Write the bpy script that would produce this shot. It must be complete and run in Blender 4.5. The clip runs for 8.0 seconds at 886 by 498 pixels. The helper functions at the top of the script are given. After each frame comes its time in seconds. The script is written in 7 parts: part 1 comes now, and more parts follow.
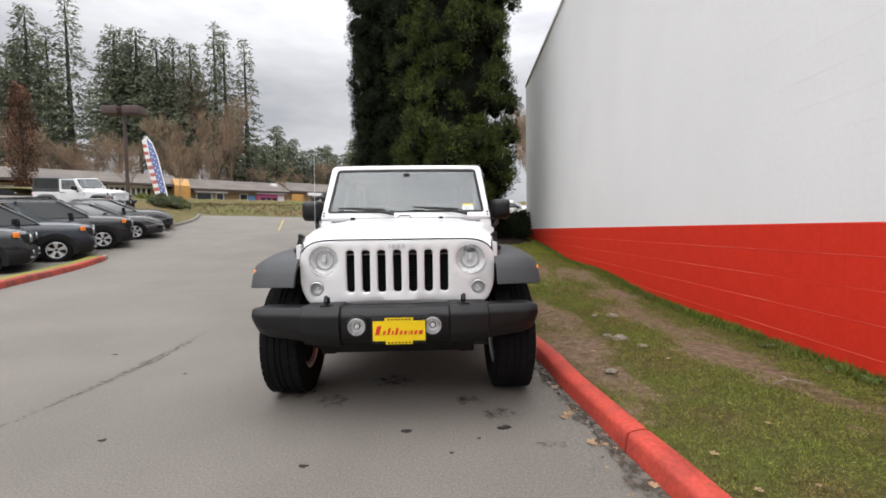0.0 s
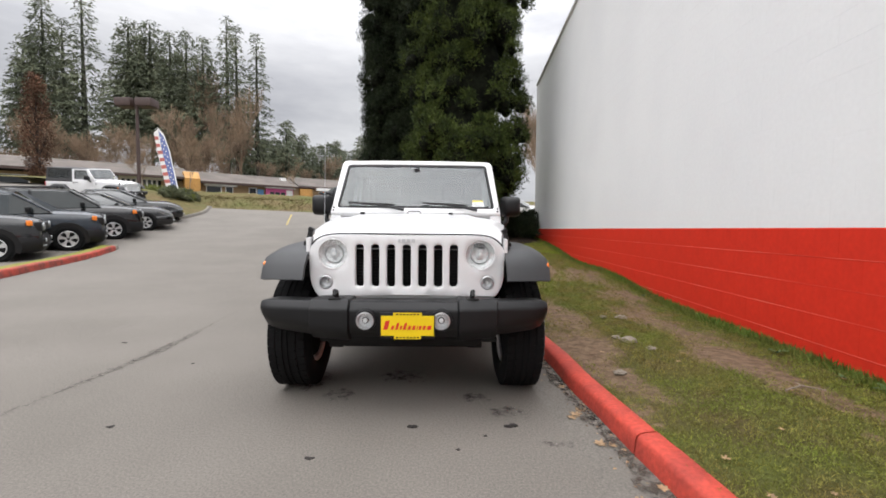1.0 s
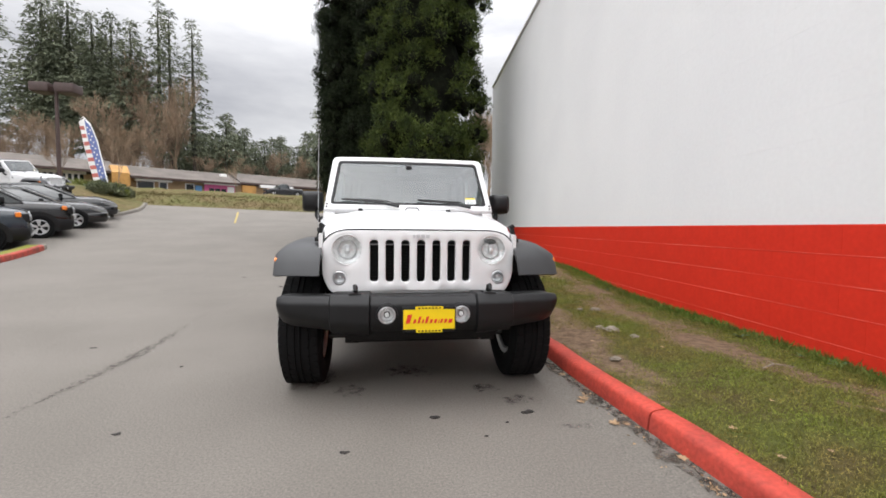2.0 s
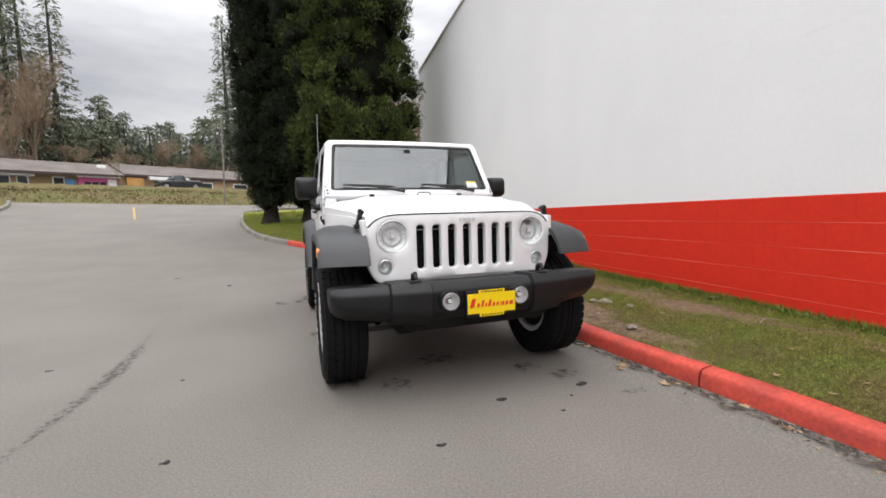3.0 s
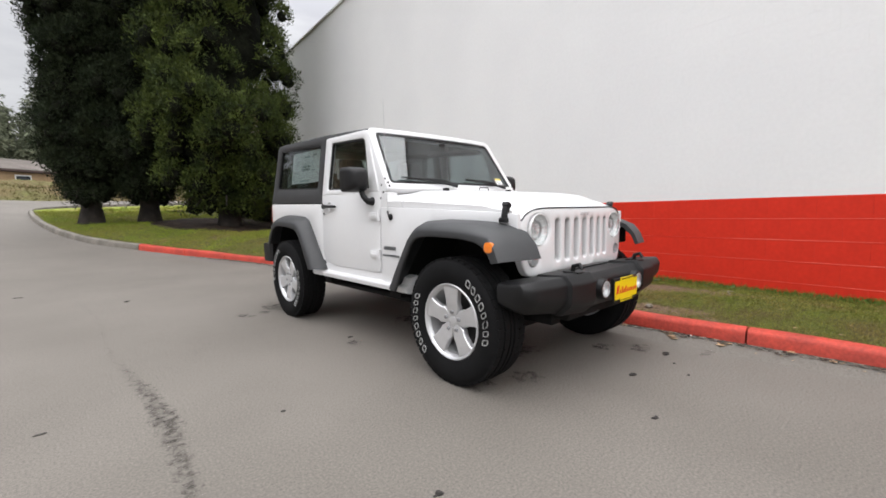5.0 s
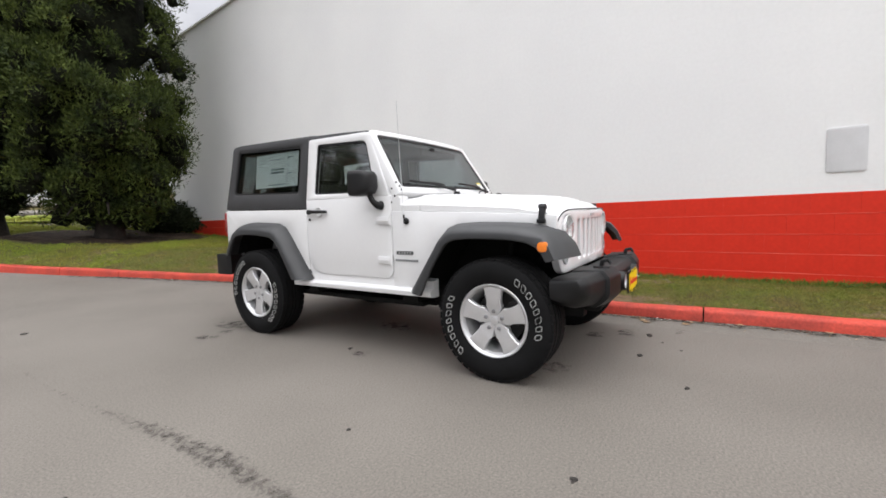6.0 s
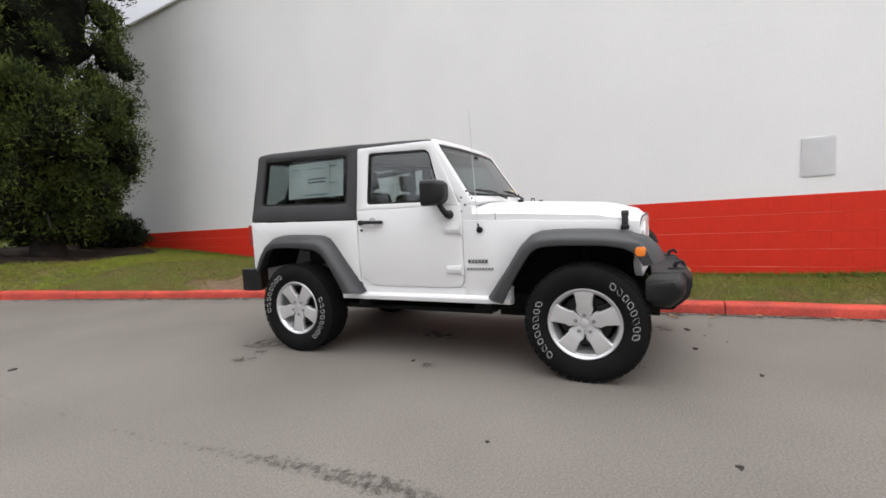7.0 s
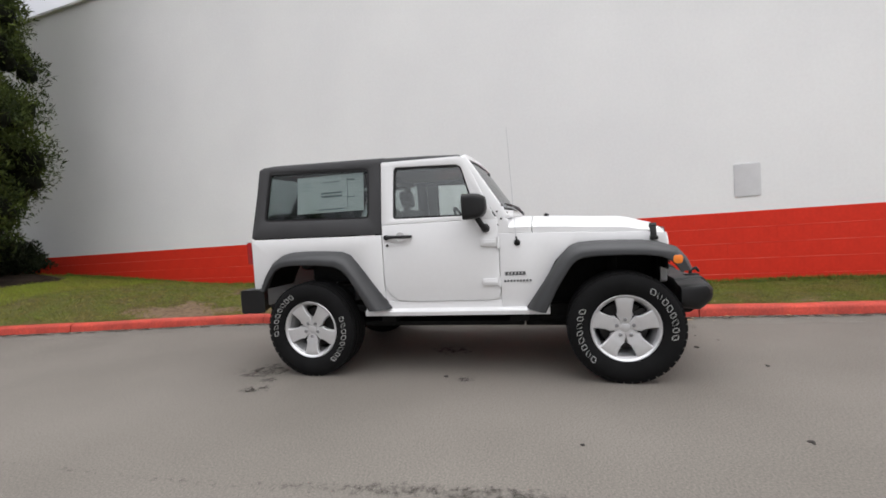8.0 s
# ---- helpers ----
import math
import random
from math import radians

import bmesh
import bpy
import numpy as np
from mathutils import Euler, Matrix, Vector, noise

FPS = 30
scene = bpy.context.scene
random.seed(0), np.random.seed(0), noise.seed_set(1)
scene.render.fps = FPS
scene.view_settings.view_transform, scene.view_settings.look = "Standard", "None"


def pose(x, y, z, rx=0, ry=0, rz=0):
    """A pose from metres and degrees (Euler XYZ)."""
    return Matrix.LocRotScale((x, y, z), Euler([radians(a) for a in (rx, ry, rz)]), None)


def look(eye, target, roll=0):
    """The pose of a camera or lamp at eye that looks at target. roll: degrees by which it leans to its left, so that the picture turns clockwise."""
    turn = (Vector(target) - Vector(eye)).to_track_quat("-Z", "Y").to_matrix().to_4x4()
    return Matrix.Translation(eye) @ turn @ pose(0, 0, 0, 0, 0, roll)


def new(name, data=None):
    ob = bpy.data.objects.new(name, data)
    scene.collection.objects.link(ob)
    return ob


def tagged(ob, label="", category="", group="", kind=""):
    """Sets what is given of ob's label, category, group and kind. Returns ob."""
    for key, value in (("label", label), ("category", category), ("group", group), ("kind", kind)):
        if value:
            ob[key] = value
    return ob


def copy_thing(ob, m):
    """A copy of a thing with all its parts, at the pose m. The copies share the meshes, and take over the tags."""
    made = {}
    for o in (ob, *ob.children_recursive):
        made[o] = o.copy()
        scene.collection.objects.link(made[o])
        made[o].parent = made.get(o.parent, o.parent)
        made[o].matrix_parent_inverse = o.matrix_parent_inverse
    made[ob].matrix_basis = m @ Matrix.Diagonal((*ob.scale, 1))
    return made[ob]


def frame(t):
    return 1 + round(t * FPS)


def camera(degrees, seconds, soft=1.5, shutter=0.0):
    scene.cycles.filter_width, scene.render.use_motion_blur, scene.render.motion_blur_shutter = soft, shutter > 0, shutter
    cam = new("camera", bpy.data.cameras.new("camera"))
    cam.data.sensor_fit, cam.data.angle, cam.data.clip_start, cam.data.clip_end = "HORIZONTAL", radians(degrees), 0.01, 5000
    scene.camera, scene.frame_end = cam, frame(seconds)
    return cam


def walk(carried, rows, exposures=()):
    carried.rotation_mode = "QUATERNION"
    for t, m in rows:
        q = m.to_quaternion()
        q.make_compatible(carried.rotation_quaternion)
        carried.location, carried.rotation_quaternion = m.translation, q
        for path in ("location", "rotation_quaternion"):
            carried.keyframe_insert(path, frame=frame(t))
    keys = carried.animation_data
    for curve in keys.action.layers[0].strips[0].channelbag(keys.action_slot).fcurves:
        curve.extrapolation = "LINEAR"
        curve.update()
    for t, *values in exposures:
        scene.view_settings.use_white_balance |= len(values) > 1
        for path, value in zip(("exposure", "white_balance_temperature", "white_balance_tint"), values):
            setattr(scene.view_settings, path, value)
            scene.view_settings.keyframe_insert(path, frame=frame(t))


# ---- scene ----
cam = camera(91.9, 8.0, soft=1.7)
PATH = [
    (0, (0.201, -3.045, 1.13), (0.265, -1.048, 1.03), -0.8),
    (0.5, (0.2, -3.038, 1.124), (0.256, -1.042, 1.016), -0.8),
    (1, (0.179, -3.028, 1.114), (0.213, -1.031, 1.006), 0.5),
    (1.5, (0.046, -3.053, 1.111), (0.157, -1.059, 0.996), 1.3),
    (2, (-0.233, -3.067, 1.092), (0.041, -1.089, 0.981), 0.6),
    (2.2, (-0.335, -3.04, 1.077), (-0.012, -1.07, 0.952), 1.1),
    (3.3, (-1.298, -2.72, 1.061), (-0.527, -0.882, 0.892), -2.4),
    (3.5, (-1.467, -2.645, 1.056), (-0.636, -0.833, 0.898), -2.4),
    (4, (-1.831, -2.387, 1.057), (-0.768, -0.704, 0.87), -1.5),
    (4.2, (-1.983, -2.303, 1.047), (-0.866, -0.653, 0.88), -1.6),
    (5.3, (-2.79, -1.667, 1.066), (-1.323, -0.322, 0.87), -1.4),
    (5.5, (-2.914, -1.542, 1.057), (-1.352, -0.309, 0.86), -2.1),
    (6, (-3.203, -1.182, 1.071), (-1.535, -0.092, 0.899), -1.9),
    (6.5, (-3.427, -0.77, 1.11), (-1.677, 0.188, 0.972), -1.2),
    (7, (-3.679, -0.348, 1.141), (-1.874, 0.497, 0.979), -3.1),
    (7.5, (-3.825, 0.072, 1.149), (-1.947, 0.739, 0.976), -3.2),
    (8, (-3.989, 0.487, 1.143), (-2.049, 0.967, 1.053), -3.5),
]
walk(cam, [(t, look(eye, target, roll)) for t, eye, target, roll in PATH], exposures=[(0.0, 0.02), (1.0, 0.09), (2.0, 0.14), (3.5, 0.07), (5.5, 0.08), (6.5, 0.05), (7.0, -0.04), (7.5, -0.13), (8.0, -0.16)])

# ---- world and sun: a bright overcast sky ----
world = bpy.data.worlds.new("overcast")
scene.world = world
world.use_nodes = True
wn = world.node_tree
wn.nodes.clear()


def wnode(kind, **props):
    n = wn.nodes.new(kind)
    for k, v in props.items():
        n.inputs[k].default_value = v
    return n


w_out = wnode("ShaderNodeOutputWorld")
w_bg = wnode("ShaderNodeBackground", Strength=0.104)
w_sky = wnode("ShaderNodeTexSky")
w_sky.sky_type = "NISHITA"
w_sky.sun_disc = False
w_sky.sun_elevation, w_sky.sun_rotation = radians(61), radians(190)
w_co = wnode("ShaderNodeTexCoord")
w_sep = wnode("ShaderNodeSeparateXYZ")
w_map = wnode("ShaderNodeMapping")
w_map.inputs["Scale"].default_value = (1.0, 1.0, 3.4)
w_noise = wnode("ShaderNodeTexNoise", Scale=2.1, Detail=7.0, Roughness=0.56)
w_ramp = wnode("ShaderNodeValToRGB")
w_ramp.color_ramp.elements[0].position, w_ramp.color_ramp.elements[0].color = 0.36, (5.7, 5.75, 6.15, 1)
w_ramp.color_ramp.elements[1].position, w_ramp.color_ramp.elements[1].color = 0.62, (8.6, 8.6, 8.8, 1)
w_lift = wnode("ShaderNodeMapRange")
w_lift.interpolation_type = "SMOOTHSTEP"
w_lift.inputs["From Min"].default_value, w_lift.inputs["From Max"].default_value = 0.22, 1.0
w_lift.inputs["To Min"].default_value, w_lift.inputs["To Max"].default_value = 0.82, 4.4
w_mul = wnode("ShaderNodeVectorMath")
w_mul.operation = "SCALE"
w_mix = wnode("ShaderNodeMixRGB", Fac=0.93)
for a, b in ((w_co.outputs["Generated"], w_map.inputs["Vector"]), (w_map.outputs["Vector"], w_noise.inputs["Vector"]),
             (w_co.outputs["Generated"], w_sep.inputs[0]), (w_sep.outputs["Z"], w_lift.inputs["Value"]),
             (w_noise.outputs["Fac"], w_ramp.inputs["Fac"]), (w_ramp.outputs["Color"], w_mul.inputs[0]),
             (w_lift.outputs["Result"], w_mul.inputs["Scale"]), (w_sky.outputs["Color"], w_mix.inputs["Color1"]),
             (w_mul.outputs["Vector"], w_mix.inputs["Color2"]), (w_mix.outputs["Color"], w_bg.inputs["Color"]),
             (w_bg.outputs["Background"], w_out.inputs["Surface"])):
    wn.links.new(a, b)
sun = new("sun", bpy.data.lights.new("sun", "SUN"))
sun.data.energy, sun.data.angle, sun.data.color = 1.5, radians(100), (1.0, 0.97, 0.93)
sun.matrix_world = look((-1.0, -5.5, 10), (0, 0, 0))


# ---- materials ----
def material(name, colour, rough=0.6, metal=0.0, vary=0.12, scale=6.0, fine=60.0, bump=0.15, depth=0.01, spec=0.5, coat=0.0, tint=None, per_object=0.0, per_island=0.0, grit=0.5):
    """A surface with a broad and a fine variation of colour, gloss and relief; scales per metre."""
    m = bpy.data.materials.new(name)
    m.use_nodes = True
    nt = m.node_tree
    p = nt.nodes["Principled BSDF"]
    p.inputs["Roughness"].default_value = rough
    p.inputs["Metallic"].default_value = metal
    p.inputs["Specular IOR Level"].default_value = spec
    p.inputs["Coat Weight"].default_value = coat
    p.inputs["Coat Roughness"].default_value = 0.03
    co = nt.nodes.new("ShaderNodeTexCoord")
    big, small = nt.nodes.new("ShaderNodeTexNoise"), nt.nodes.new("ShaderNodeTexNoise")
    big.inputs["Scale"].default_value, big.inputs["Detail"].default_value = scale, 5
    small.inputs["Scale"].default_value, small.inputs["Detail"].default_value = fine, 4 if grit == 0.5 else 8
    small.inputs["Roughness"].default_value = grit
    for n in (big, small):
        nt.links.new(co.outputs["Object"], n.inputs["Vector"])
    ramp = nt.nodes.new("ShaderNodeValToRGB")
    c = Vector(colour)
    alt = Vector(tint) if tint else c * (1 - 2.2 * vary)
    ramp.color_ramp.elements[0].position, ramp.color_ramp.elements[0].color = 0.36, (*alt, 1)
    ramp.color_ramp.elements[1].position, ramp.color_ramp.elements[1].color = 0.64, (*c, 1)
    nt.links.new(big.outputs["Fac"], ramp.inputs["Fac"])
    grain = nt.nodes.new("ShaderNodeMapRange")
    grain.inputs["From Min"].default_value, grain.inputs["From Max"].default_value = 0.3, 0.7
    grain.inputs["To Min"].default_value, grain.inputs["To Max"].default_value = 1 - vary, 1 + vary
    nt.links.new(small.outputs["Fac"], grain.inputs["Value"])
    mul = nt.nodes.new("ShaderNodeVectorMath")
    mul.operation = "SCALE"
    nt.links.new(ramp.outputs["Color"], mul.inputs[0])
    nt.links.new(grain.outputs["Result"], mul.inputs["Scale"])
    last = mul.outputs["Vector"]
    for amount, kind, sock in ((per_object, "ShaderNodeObjectInfo", "Random"), (per_island, "ShaderNodeNewGeometry", "Random Per Island")):
        if amount:
            info, rng, m2 = nt.nodes.new(kind), nt.nodes.new("ShaderNodeMapRange"), nt.nodes.new("ShaderNodeVectorMath")
            rng.inputs["To Min"].default_value, rng.inputs["To Max"].default_value = 1 - amount, 1 + amount
            m2.operation = "SCALE"
            nt.links.new(info.outputs[sock], rng.inputs["Value"])
            nt.links.new(last, m2.inputs[0])
            nt.links.new(rng.outputs["Result"], m2.inputs["Scale"])
            last = m2.outputs["Vector"]
    nt.links.new(last, p.inputs["Base Color"])
    if bump:
        b = nt.nodes.new("ShaderNodeBump")
        b.inputs["Strength"].default_value, b.inputs["Distance"].default_value = bump, depth
        nt.links.new(small.outputs["Fac"], b.inputs["Height"])
        nt.links.new(b.outputs["Normal"], p.inputs["Normal"])
    return m


M = {}
M["asphalt"] = material("asphalt", (0.155, 0.140, 0.122), 0.85, vary=0.46, scale=0.7, fine=90, bump=0.06, depth=0.003, tint=(0.130, 0.117, 0.101), grit=0.75)
M["red_kerb"] = material("red_kerb_paint", (0.52, 0.062, 0.038), 0.7, vary=0.2, scale=4.0, fine=45, bump=0.4, depth=0.006, tint=(0.36, 0.046, 0.031), spec=0.4)
M["concrete"] = material("concrete", (0.22, 0.20, 0.172), 0.9, vary=0.14, scale=3, fine=60, bump=0.3, tint=(0.135, 0.122, 0.103))
M["soil"] = material("lawn_soil", (0.086, 0.100, 0.024), 0.95, vary=0.40, scale=2.6, fine=45, bump=0.8, depth=0.02, tint=(0.088, 0.070, 0.030), grit=0.65, spec=0.12)


def bare_earth(m):
    """Lets brown earth show where the turf is worn off, with a ragged rim."""
    nt = m.node_tree
    p = nt.nodes["Principled BSDF"]
    turf = p.inputs["Base Color"].links[0].from_socket
    at, co, nz, add, edge, mix, col = (nt.nodes.new("ShaderNode" + k) for k in ("Attribute", "TexCoord", "TexNoise", "Math", "MapRange", "MixRGB", "ValToRGB"))
    at.attribute_name = "bare"
    nz.inputs["Scale"].default_value, nz.inputs["Detail"].default_value, nz.inputs["Roughness"].default_value = 14, 8, 0.7
    add.operation = "ADD"
    edge.inputs["From Min"].default_value, edge.inputs["From Max"].default_value = 0.90, 1.15
    col.color_ramp.elements[0].position, col.color_ramp.elements[0].color = 0.35, (0.095, 0.064, 0.041, 1)
    col.color_ramp.elements[1].position, col.color_ramp.elements[1].color = 0.68, (0.225, 0.157, 0.103, 1)
    for a, b in ((co.outputs["Object"], nz.inputs["Vector"]), (at.outputs["Fac"], add.inputs[0]), (nz.outputs["Fac"], add.inputs[1]), (add.outputs[0], edge.inputs["Value"]), (nz.outputs["Fac"], col.inputs["Fac"]),
                 (edge.outputs["Result"], mix.inputs["Fac"]), (turf, mix.inputs["Color1"]), (col.outputs["Color"], mix.inputs["Color2"]), (mix.outputs["Color"], p.inputs["Base Color"])):
        nt.links.new(a, b)


bare_earth(M["soil"])
M["mulch"] = material("bark_mulch", (0.05, 0.034, 0.025), 0.95, vary=0.3, scale=4, fine=40, bump=0.9, depth=0.04, spec=0.12)
M["grass"] = material("grass_blades", (0.150, 0.182, 0.030), 0.7, vary=0.25, scale=3.2, fine=12, bump=0, tint=(0.205, 0.165, 0.052), per_island=0.50, spec=0.12)
M["lush"] = material("fresh_lawn_blades", (0.190, 0.250, 0.028), 0.7, vary=0.2, scale=0.9, fine=6, bump=0, tint=(0.230, 0.220, 0.045), per_island=0.30, spec=0.12)
M["wall_grass"] = material("long_green_blades", (0.105, 0.170, 0.028), 0.7, vary=0.2, scale=2.0, fine=9, bump=0, tint=(0.130, 0.145, 0.035), per_island=0.35, spec=0.12)
M["bank"] = material("rough_bank_grass", (0.098, 0.098, 0.034), 0.9, vary=0.28, scale=0.35, fine=4, bump=0.9, depth=0.2, tint=(0.125, 0.092, 0.046), spec=0.12)
M["wall_white"] = material("white_block_paint", (0.82, 0.82, 0.815), 0.6, vary=0.015, scale=0.6, fine=25, bump=0.1, depth=0.004, tint=(0.785, 0.785, 0.785))
M["wall_red"] = material("red_block_paint", (0.68, 0.034, 0.015), 0.6, vary=0.05, scale=1.2, fine=25, bump=0.15, depth=0.004, tint=(0.60, 0.030, 0.014), spec=0.2)
M["joint"] = material("pale_red_joint", (0.78, 0.17, 0.12), 0.7, vary=0.12, scale=2.0, fine=30, bump=0.1, tint=(0.66, 0.045, 0.025))
M["patch"] = material("grey_patch_paint", (0.61, 0.61, 0.62), 0.6, vary=0.02, bump=0.05)
M["foliage"] = material("cedar_foliage", (0.073, 0.095, 0.021), 0.7, vary=0.28, scale=2.4, fine=6, bump=0, tint=(0.020, 0.031, 0.010), per_island=0.45, spec=0.12)
# Near-black fill for the cedar crowns: their inner shade is put into this colour.
M["inner"] = material("crown_shade_fill", (0.011, 0.013, 0.007), 0.9, vary=0.3, scale=3, fine=12, bump=0.6, depth=0.05, spec=0.12)
M["foliage_dark"] = material("dark_cedar_foliage", (0.025, 0.033, 0.015), 0.7, vary=0.28, scale=1.6, fine=7, bump=0, tint=(0.013, 0.020, 0.009), per_island=0.35, spec=0.12)
# Far needles are paled: the haze of distance is put into their colour.
M["far_fir"] = material("hazed_fir_needles", (0.175, 0.190, 0.125), 0.8, vary=0.3, scale=0.3, fine=2, bump=0, tint=(0.110, 0.128, 0.088), per_island=0.3, spec=0.12)
M["twigs"] = material("bare_twigs", (0.34, 0.25, 0.175), 0.9, vary=0.25, scale=0.2, fine=2, bump=0, per_island=0.3, spec=0.12)
M["dead_leaf"] = material("rust_brown_leaves", (0.17, 0.095, 0.062), 0.8, vary=0.3, scale=1, fine=6, bump=0, per_island=0.4, spec=0.12)
M["bark"] = material("bark", (0.034, 0.026, 0.021), 0.95, vary=0.3, scale=3, fine=25, bump=0.8, depth=0.03)
M["roof"] = material("grey_shingle_roof", (0.14, 0.12, 0.105), 0.9, vary=0.15, scale=0.4, fine=3, bump=0.2)
M["stucco"] = material("tan_siding", (0.36, 0.25, 0.14), 0.85, vary=0.1, scale=0.5, fine=4, bump=0.1)
M["orange_wood"] = material("orange_cedar_siding", (0.47, 0.25, 0.07), 0.75, vary=0.12, scale=0.8, fine=6, bump=0.1)
M["white_paint"] = material("white_trim_paint", (0.75, 0.75, 0.74), 0.6, vary=0.04, bump=0.05)
M["dark_glass"] = material("dark_shop_glass", (0.02, 0.025, 0.03), 0.08, vary=0.2, scale=0.4, bump=0)
M["pink"] = material("magenta_shop_sign", (0.55, 0.10, 0.27), 0.6, vary=0.05, bump=0)
M["blue_sign"] = material("blue_shop_sign", (0.12, 0.3, 0.55), 0.6, vary=0.05, bump=0)
M["lamp_brown"] = material("brown_lamp_paint", (0.06, 0.035, 0.03), 0.5, vary=0.1, bump=0.05)
M["yellow_line"] = material("worn_yellow_line", (0.42, 0.32, 0.10), 0.8, vary=0.2, scale=5, fine=40, bump=0.2)


# ---- mesh builders ----
def mesh_from(name, bm, mat, smooth=35):
    me = bpy.data.meshes.new(name)
    bmesh.ops.recalc_face_normals(bm, faces=bm.faces) if len(bm.faces) < 60000 else None
    bm.to_mesh(me)
    bm.free()
    for one in (mat if isinstance(mat, (list, tuple)) else [mat]):
        me.materials.append(one)
    if smooth:
        me.polygons.foreach_set("use_smooth", [True] * len(me.polygons))
        me.set_sharp_from_angle(angle=radians(smooth))
    return me


def part(name, bm, mat, parent, label="", smooth=35):
    """Links a bmesh as one mesh object under a thing or a part."""
    ob = new(name, mesh_from(name, bm, mat, smooth))
    ob.parent = parent
    return tagged(ob, label=label)


def thing(name, label, category, at=None, group="", kind=""):
    """An Empty at the thing's base, that parents its parts."""
    ob = new(name)
    ob.empty_display_size = 0.2
    if at:
        ob.matrix_world = at
    return tagged(ob, label, category, group, kind)


def single(name, bm, mat, label, category, group="", kind="", smooth=35):
    return tagged(new(name, mesh_from(name, bm, mat, smooth)), label, category, group, kind)


def raw(name, verts, faces, mat, smooth=0):
    me = bpy.data.meshes.new(name)
    me.from_pydata([tuple(v) for v in verts], [], faces)
    me.materials.append(mat)
    if smooth:
        me.polygons.foreach_set("use_smooth", [True] * len(me.polygons))
    return me


def box(bm, x0, x1, y0, y1, z0, z1, bevel=0.0, seg=2, m=None):
    r = bmesh.ops.create_cube(bm, size=1.0)
    vs = r["verts"]
    for v in vs:
        v.co = Vector((x0 + (v.co.x + .5) * (x1 - x0), y0 + (v.co.y + .5) * (y1 - y0), z0 + (v.co.z + .5) * (z1 - z0)))
        if m:
            v.co = m @ v.co
    if bevel:
        es = {e for v in vs for e in v.link_edges}
        bmesh.ops.bevel(bm, geom=list(es), offset=bevel, segments=seg, affect="EDGES", profile=0.6)
    return bm


def tube(bm, pts, radii, n=8, cap=True):
    """A tube along pts."""
    pts = [Vector(p) for p in pts]
    if not isinstance(radii, (list, tuple)):
        radii = [radii] * len(pts)
    rings = []
    side = None
    for i, p in enumerate(pts):
        d = (pts[min(i + 1, len(pts) - 1)] - pts[max(i - 1, 0)]).normalized()
        if side is None:
            side = d.orthogonal().normalized()
        side = (side - d * side.dot(d)).normalized()
        up = d.cross(side)
        rings.append([bm.verts.new(p + radii[i] * (math.cos(a) * side + math.sin(a) * up)) for a in (2 * math.pi * k / n for k in range(n))])
    for a, b in zip(rings, rings[1:]):
        for k in range(n):
            bm.faces.new((a[k], a[(k + 1) % n], b[(k + 1) % n], b[k]))
    if cap:
        bm.faces.new(rings[0][::-1]), bm.faces.new(rings[-1])
    return bm


def loft(bm, sections, closed=True, caps=True):
    """Skins a row of equally long point lists."""
    rows = [[bm.verts.new(p) for p in s] for s in sections]
    n = len(rows[0])
    for a, b in zip(rows, rows[1:]):
        for k in range(n if closed else n - 1):
            bm.faces.new((a[k], a[(k + 1) % n], b[(k + 1) % n], b[k]))
    if caps and closed:
        bm.faces.new(rows[0][::-1]), bm.faces.new(rows[-1])
    return rows


# ---- the lie of the land ----
def rise(y):
    u = min(max(y - 6.0, 0.0), 4.0)
    return 0.1 * (u * u / 8.0 + max(min(y, 25.8) - 10.0, 0.0))


def ease(a, b, v):
    u = min(max((v - a) / (b - a), 0.0), 1.0)
    return u * u * (3 - 2 * u)


def land(x, y):
    z = rise(y) + 0.035 * min(max(-9.0 - x, 0.0), 40) * ease(10, 30, y)
    z += 0.17 * min(max(-13.0 - x, 0.0), 6.0) * ease(9, 14, y) * (1 - ease(21, 26, y))
    z += 1.15 * ease(35.8, 43, y) + 1.65 * ease(46, 62, y) + 0.15 * math.exp(-((x + 11) / 7) ** 2 - ((y - 42) / 3.5) ** 2)
    z += 0.03 * min(max(-3.0 - x, 0.0), 6.5)
    z += 0.07 * min(max(-9.6 - x, 0.0), 7.0) * ease(2, 6, y) * (1 - ease(21, 26, y))
    return z


def line_at(table, y):
    for (xa, ya), (xb, yb) in zip(table, table[1:]):
        if y <= yb:
            return xa + (xb - xa) * (y - ya) / (yb - ya)
    return table[-1][0]


KERB = [(1.52, -10.0), (1.172, -2.0), (1.062, 0.4), (0.95, 4.4), (0.78, 5.6), (0.5, 6.8), (0.04, 8.2), (-0.52, 9.3), (-1.2, 10.4), (-1.98, 11.8), (-2.48, 13.4), (-2.83, 15.2), (-3.08, 17.2), (-3.22, 19.0)]
BEND = [(-3.2, 19.8), (-2.9, 20.6), (-2.2, 21.2), (-1.0, 21.8), (3.0, 22.6), (9.0, 23.6)]
WALL_A, WALL_B, WALL_END = 3.09, 0.08, 14.7


def grid_sheet(xs, ys, height):
    vs = [(x, y, height(x, y)) for y in ys for x in xs]
    n = len(xs)
    fs = [(j * n + i, j * n + i + 1, (j + 1) * n + i + 1, (j + 1) * n + i) for j in range(len(ys) - 1) for i in range(n - 1)]
    return vs, fs


def spread(a, b, n):
    return [a + (b - a) * i / (n - 1) for i in range(n)]


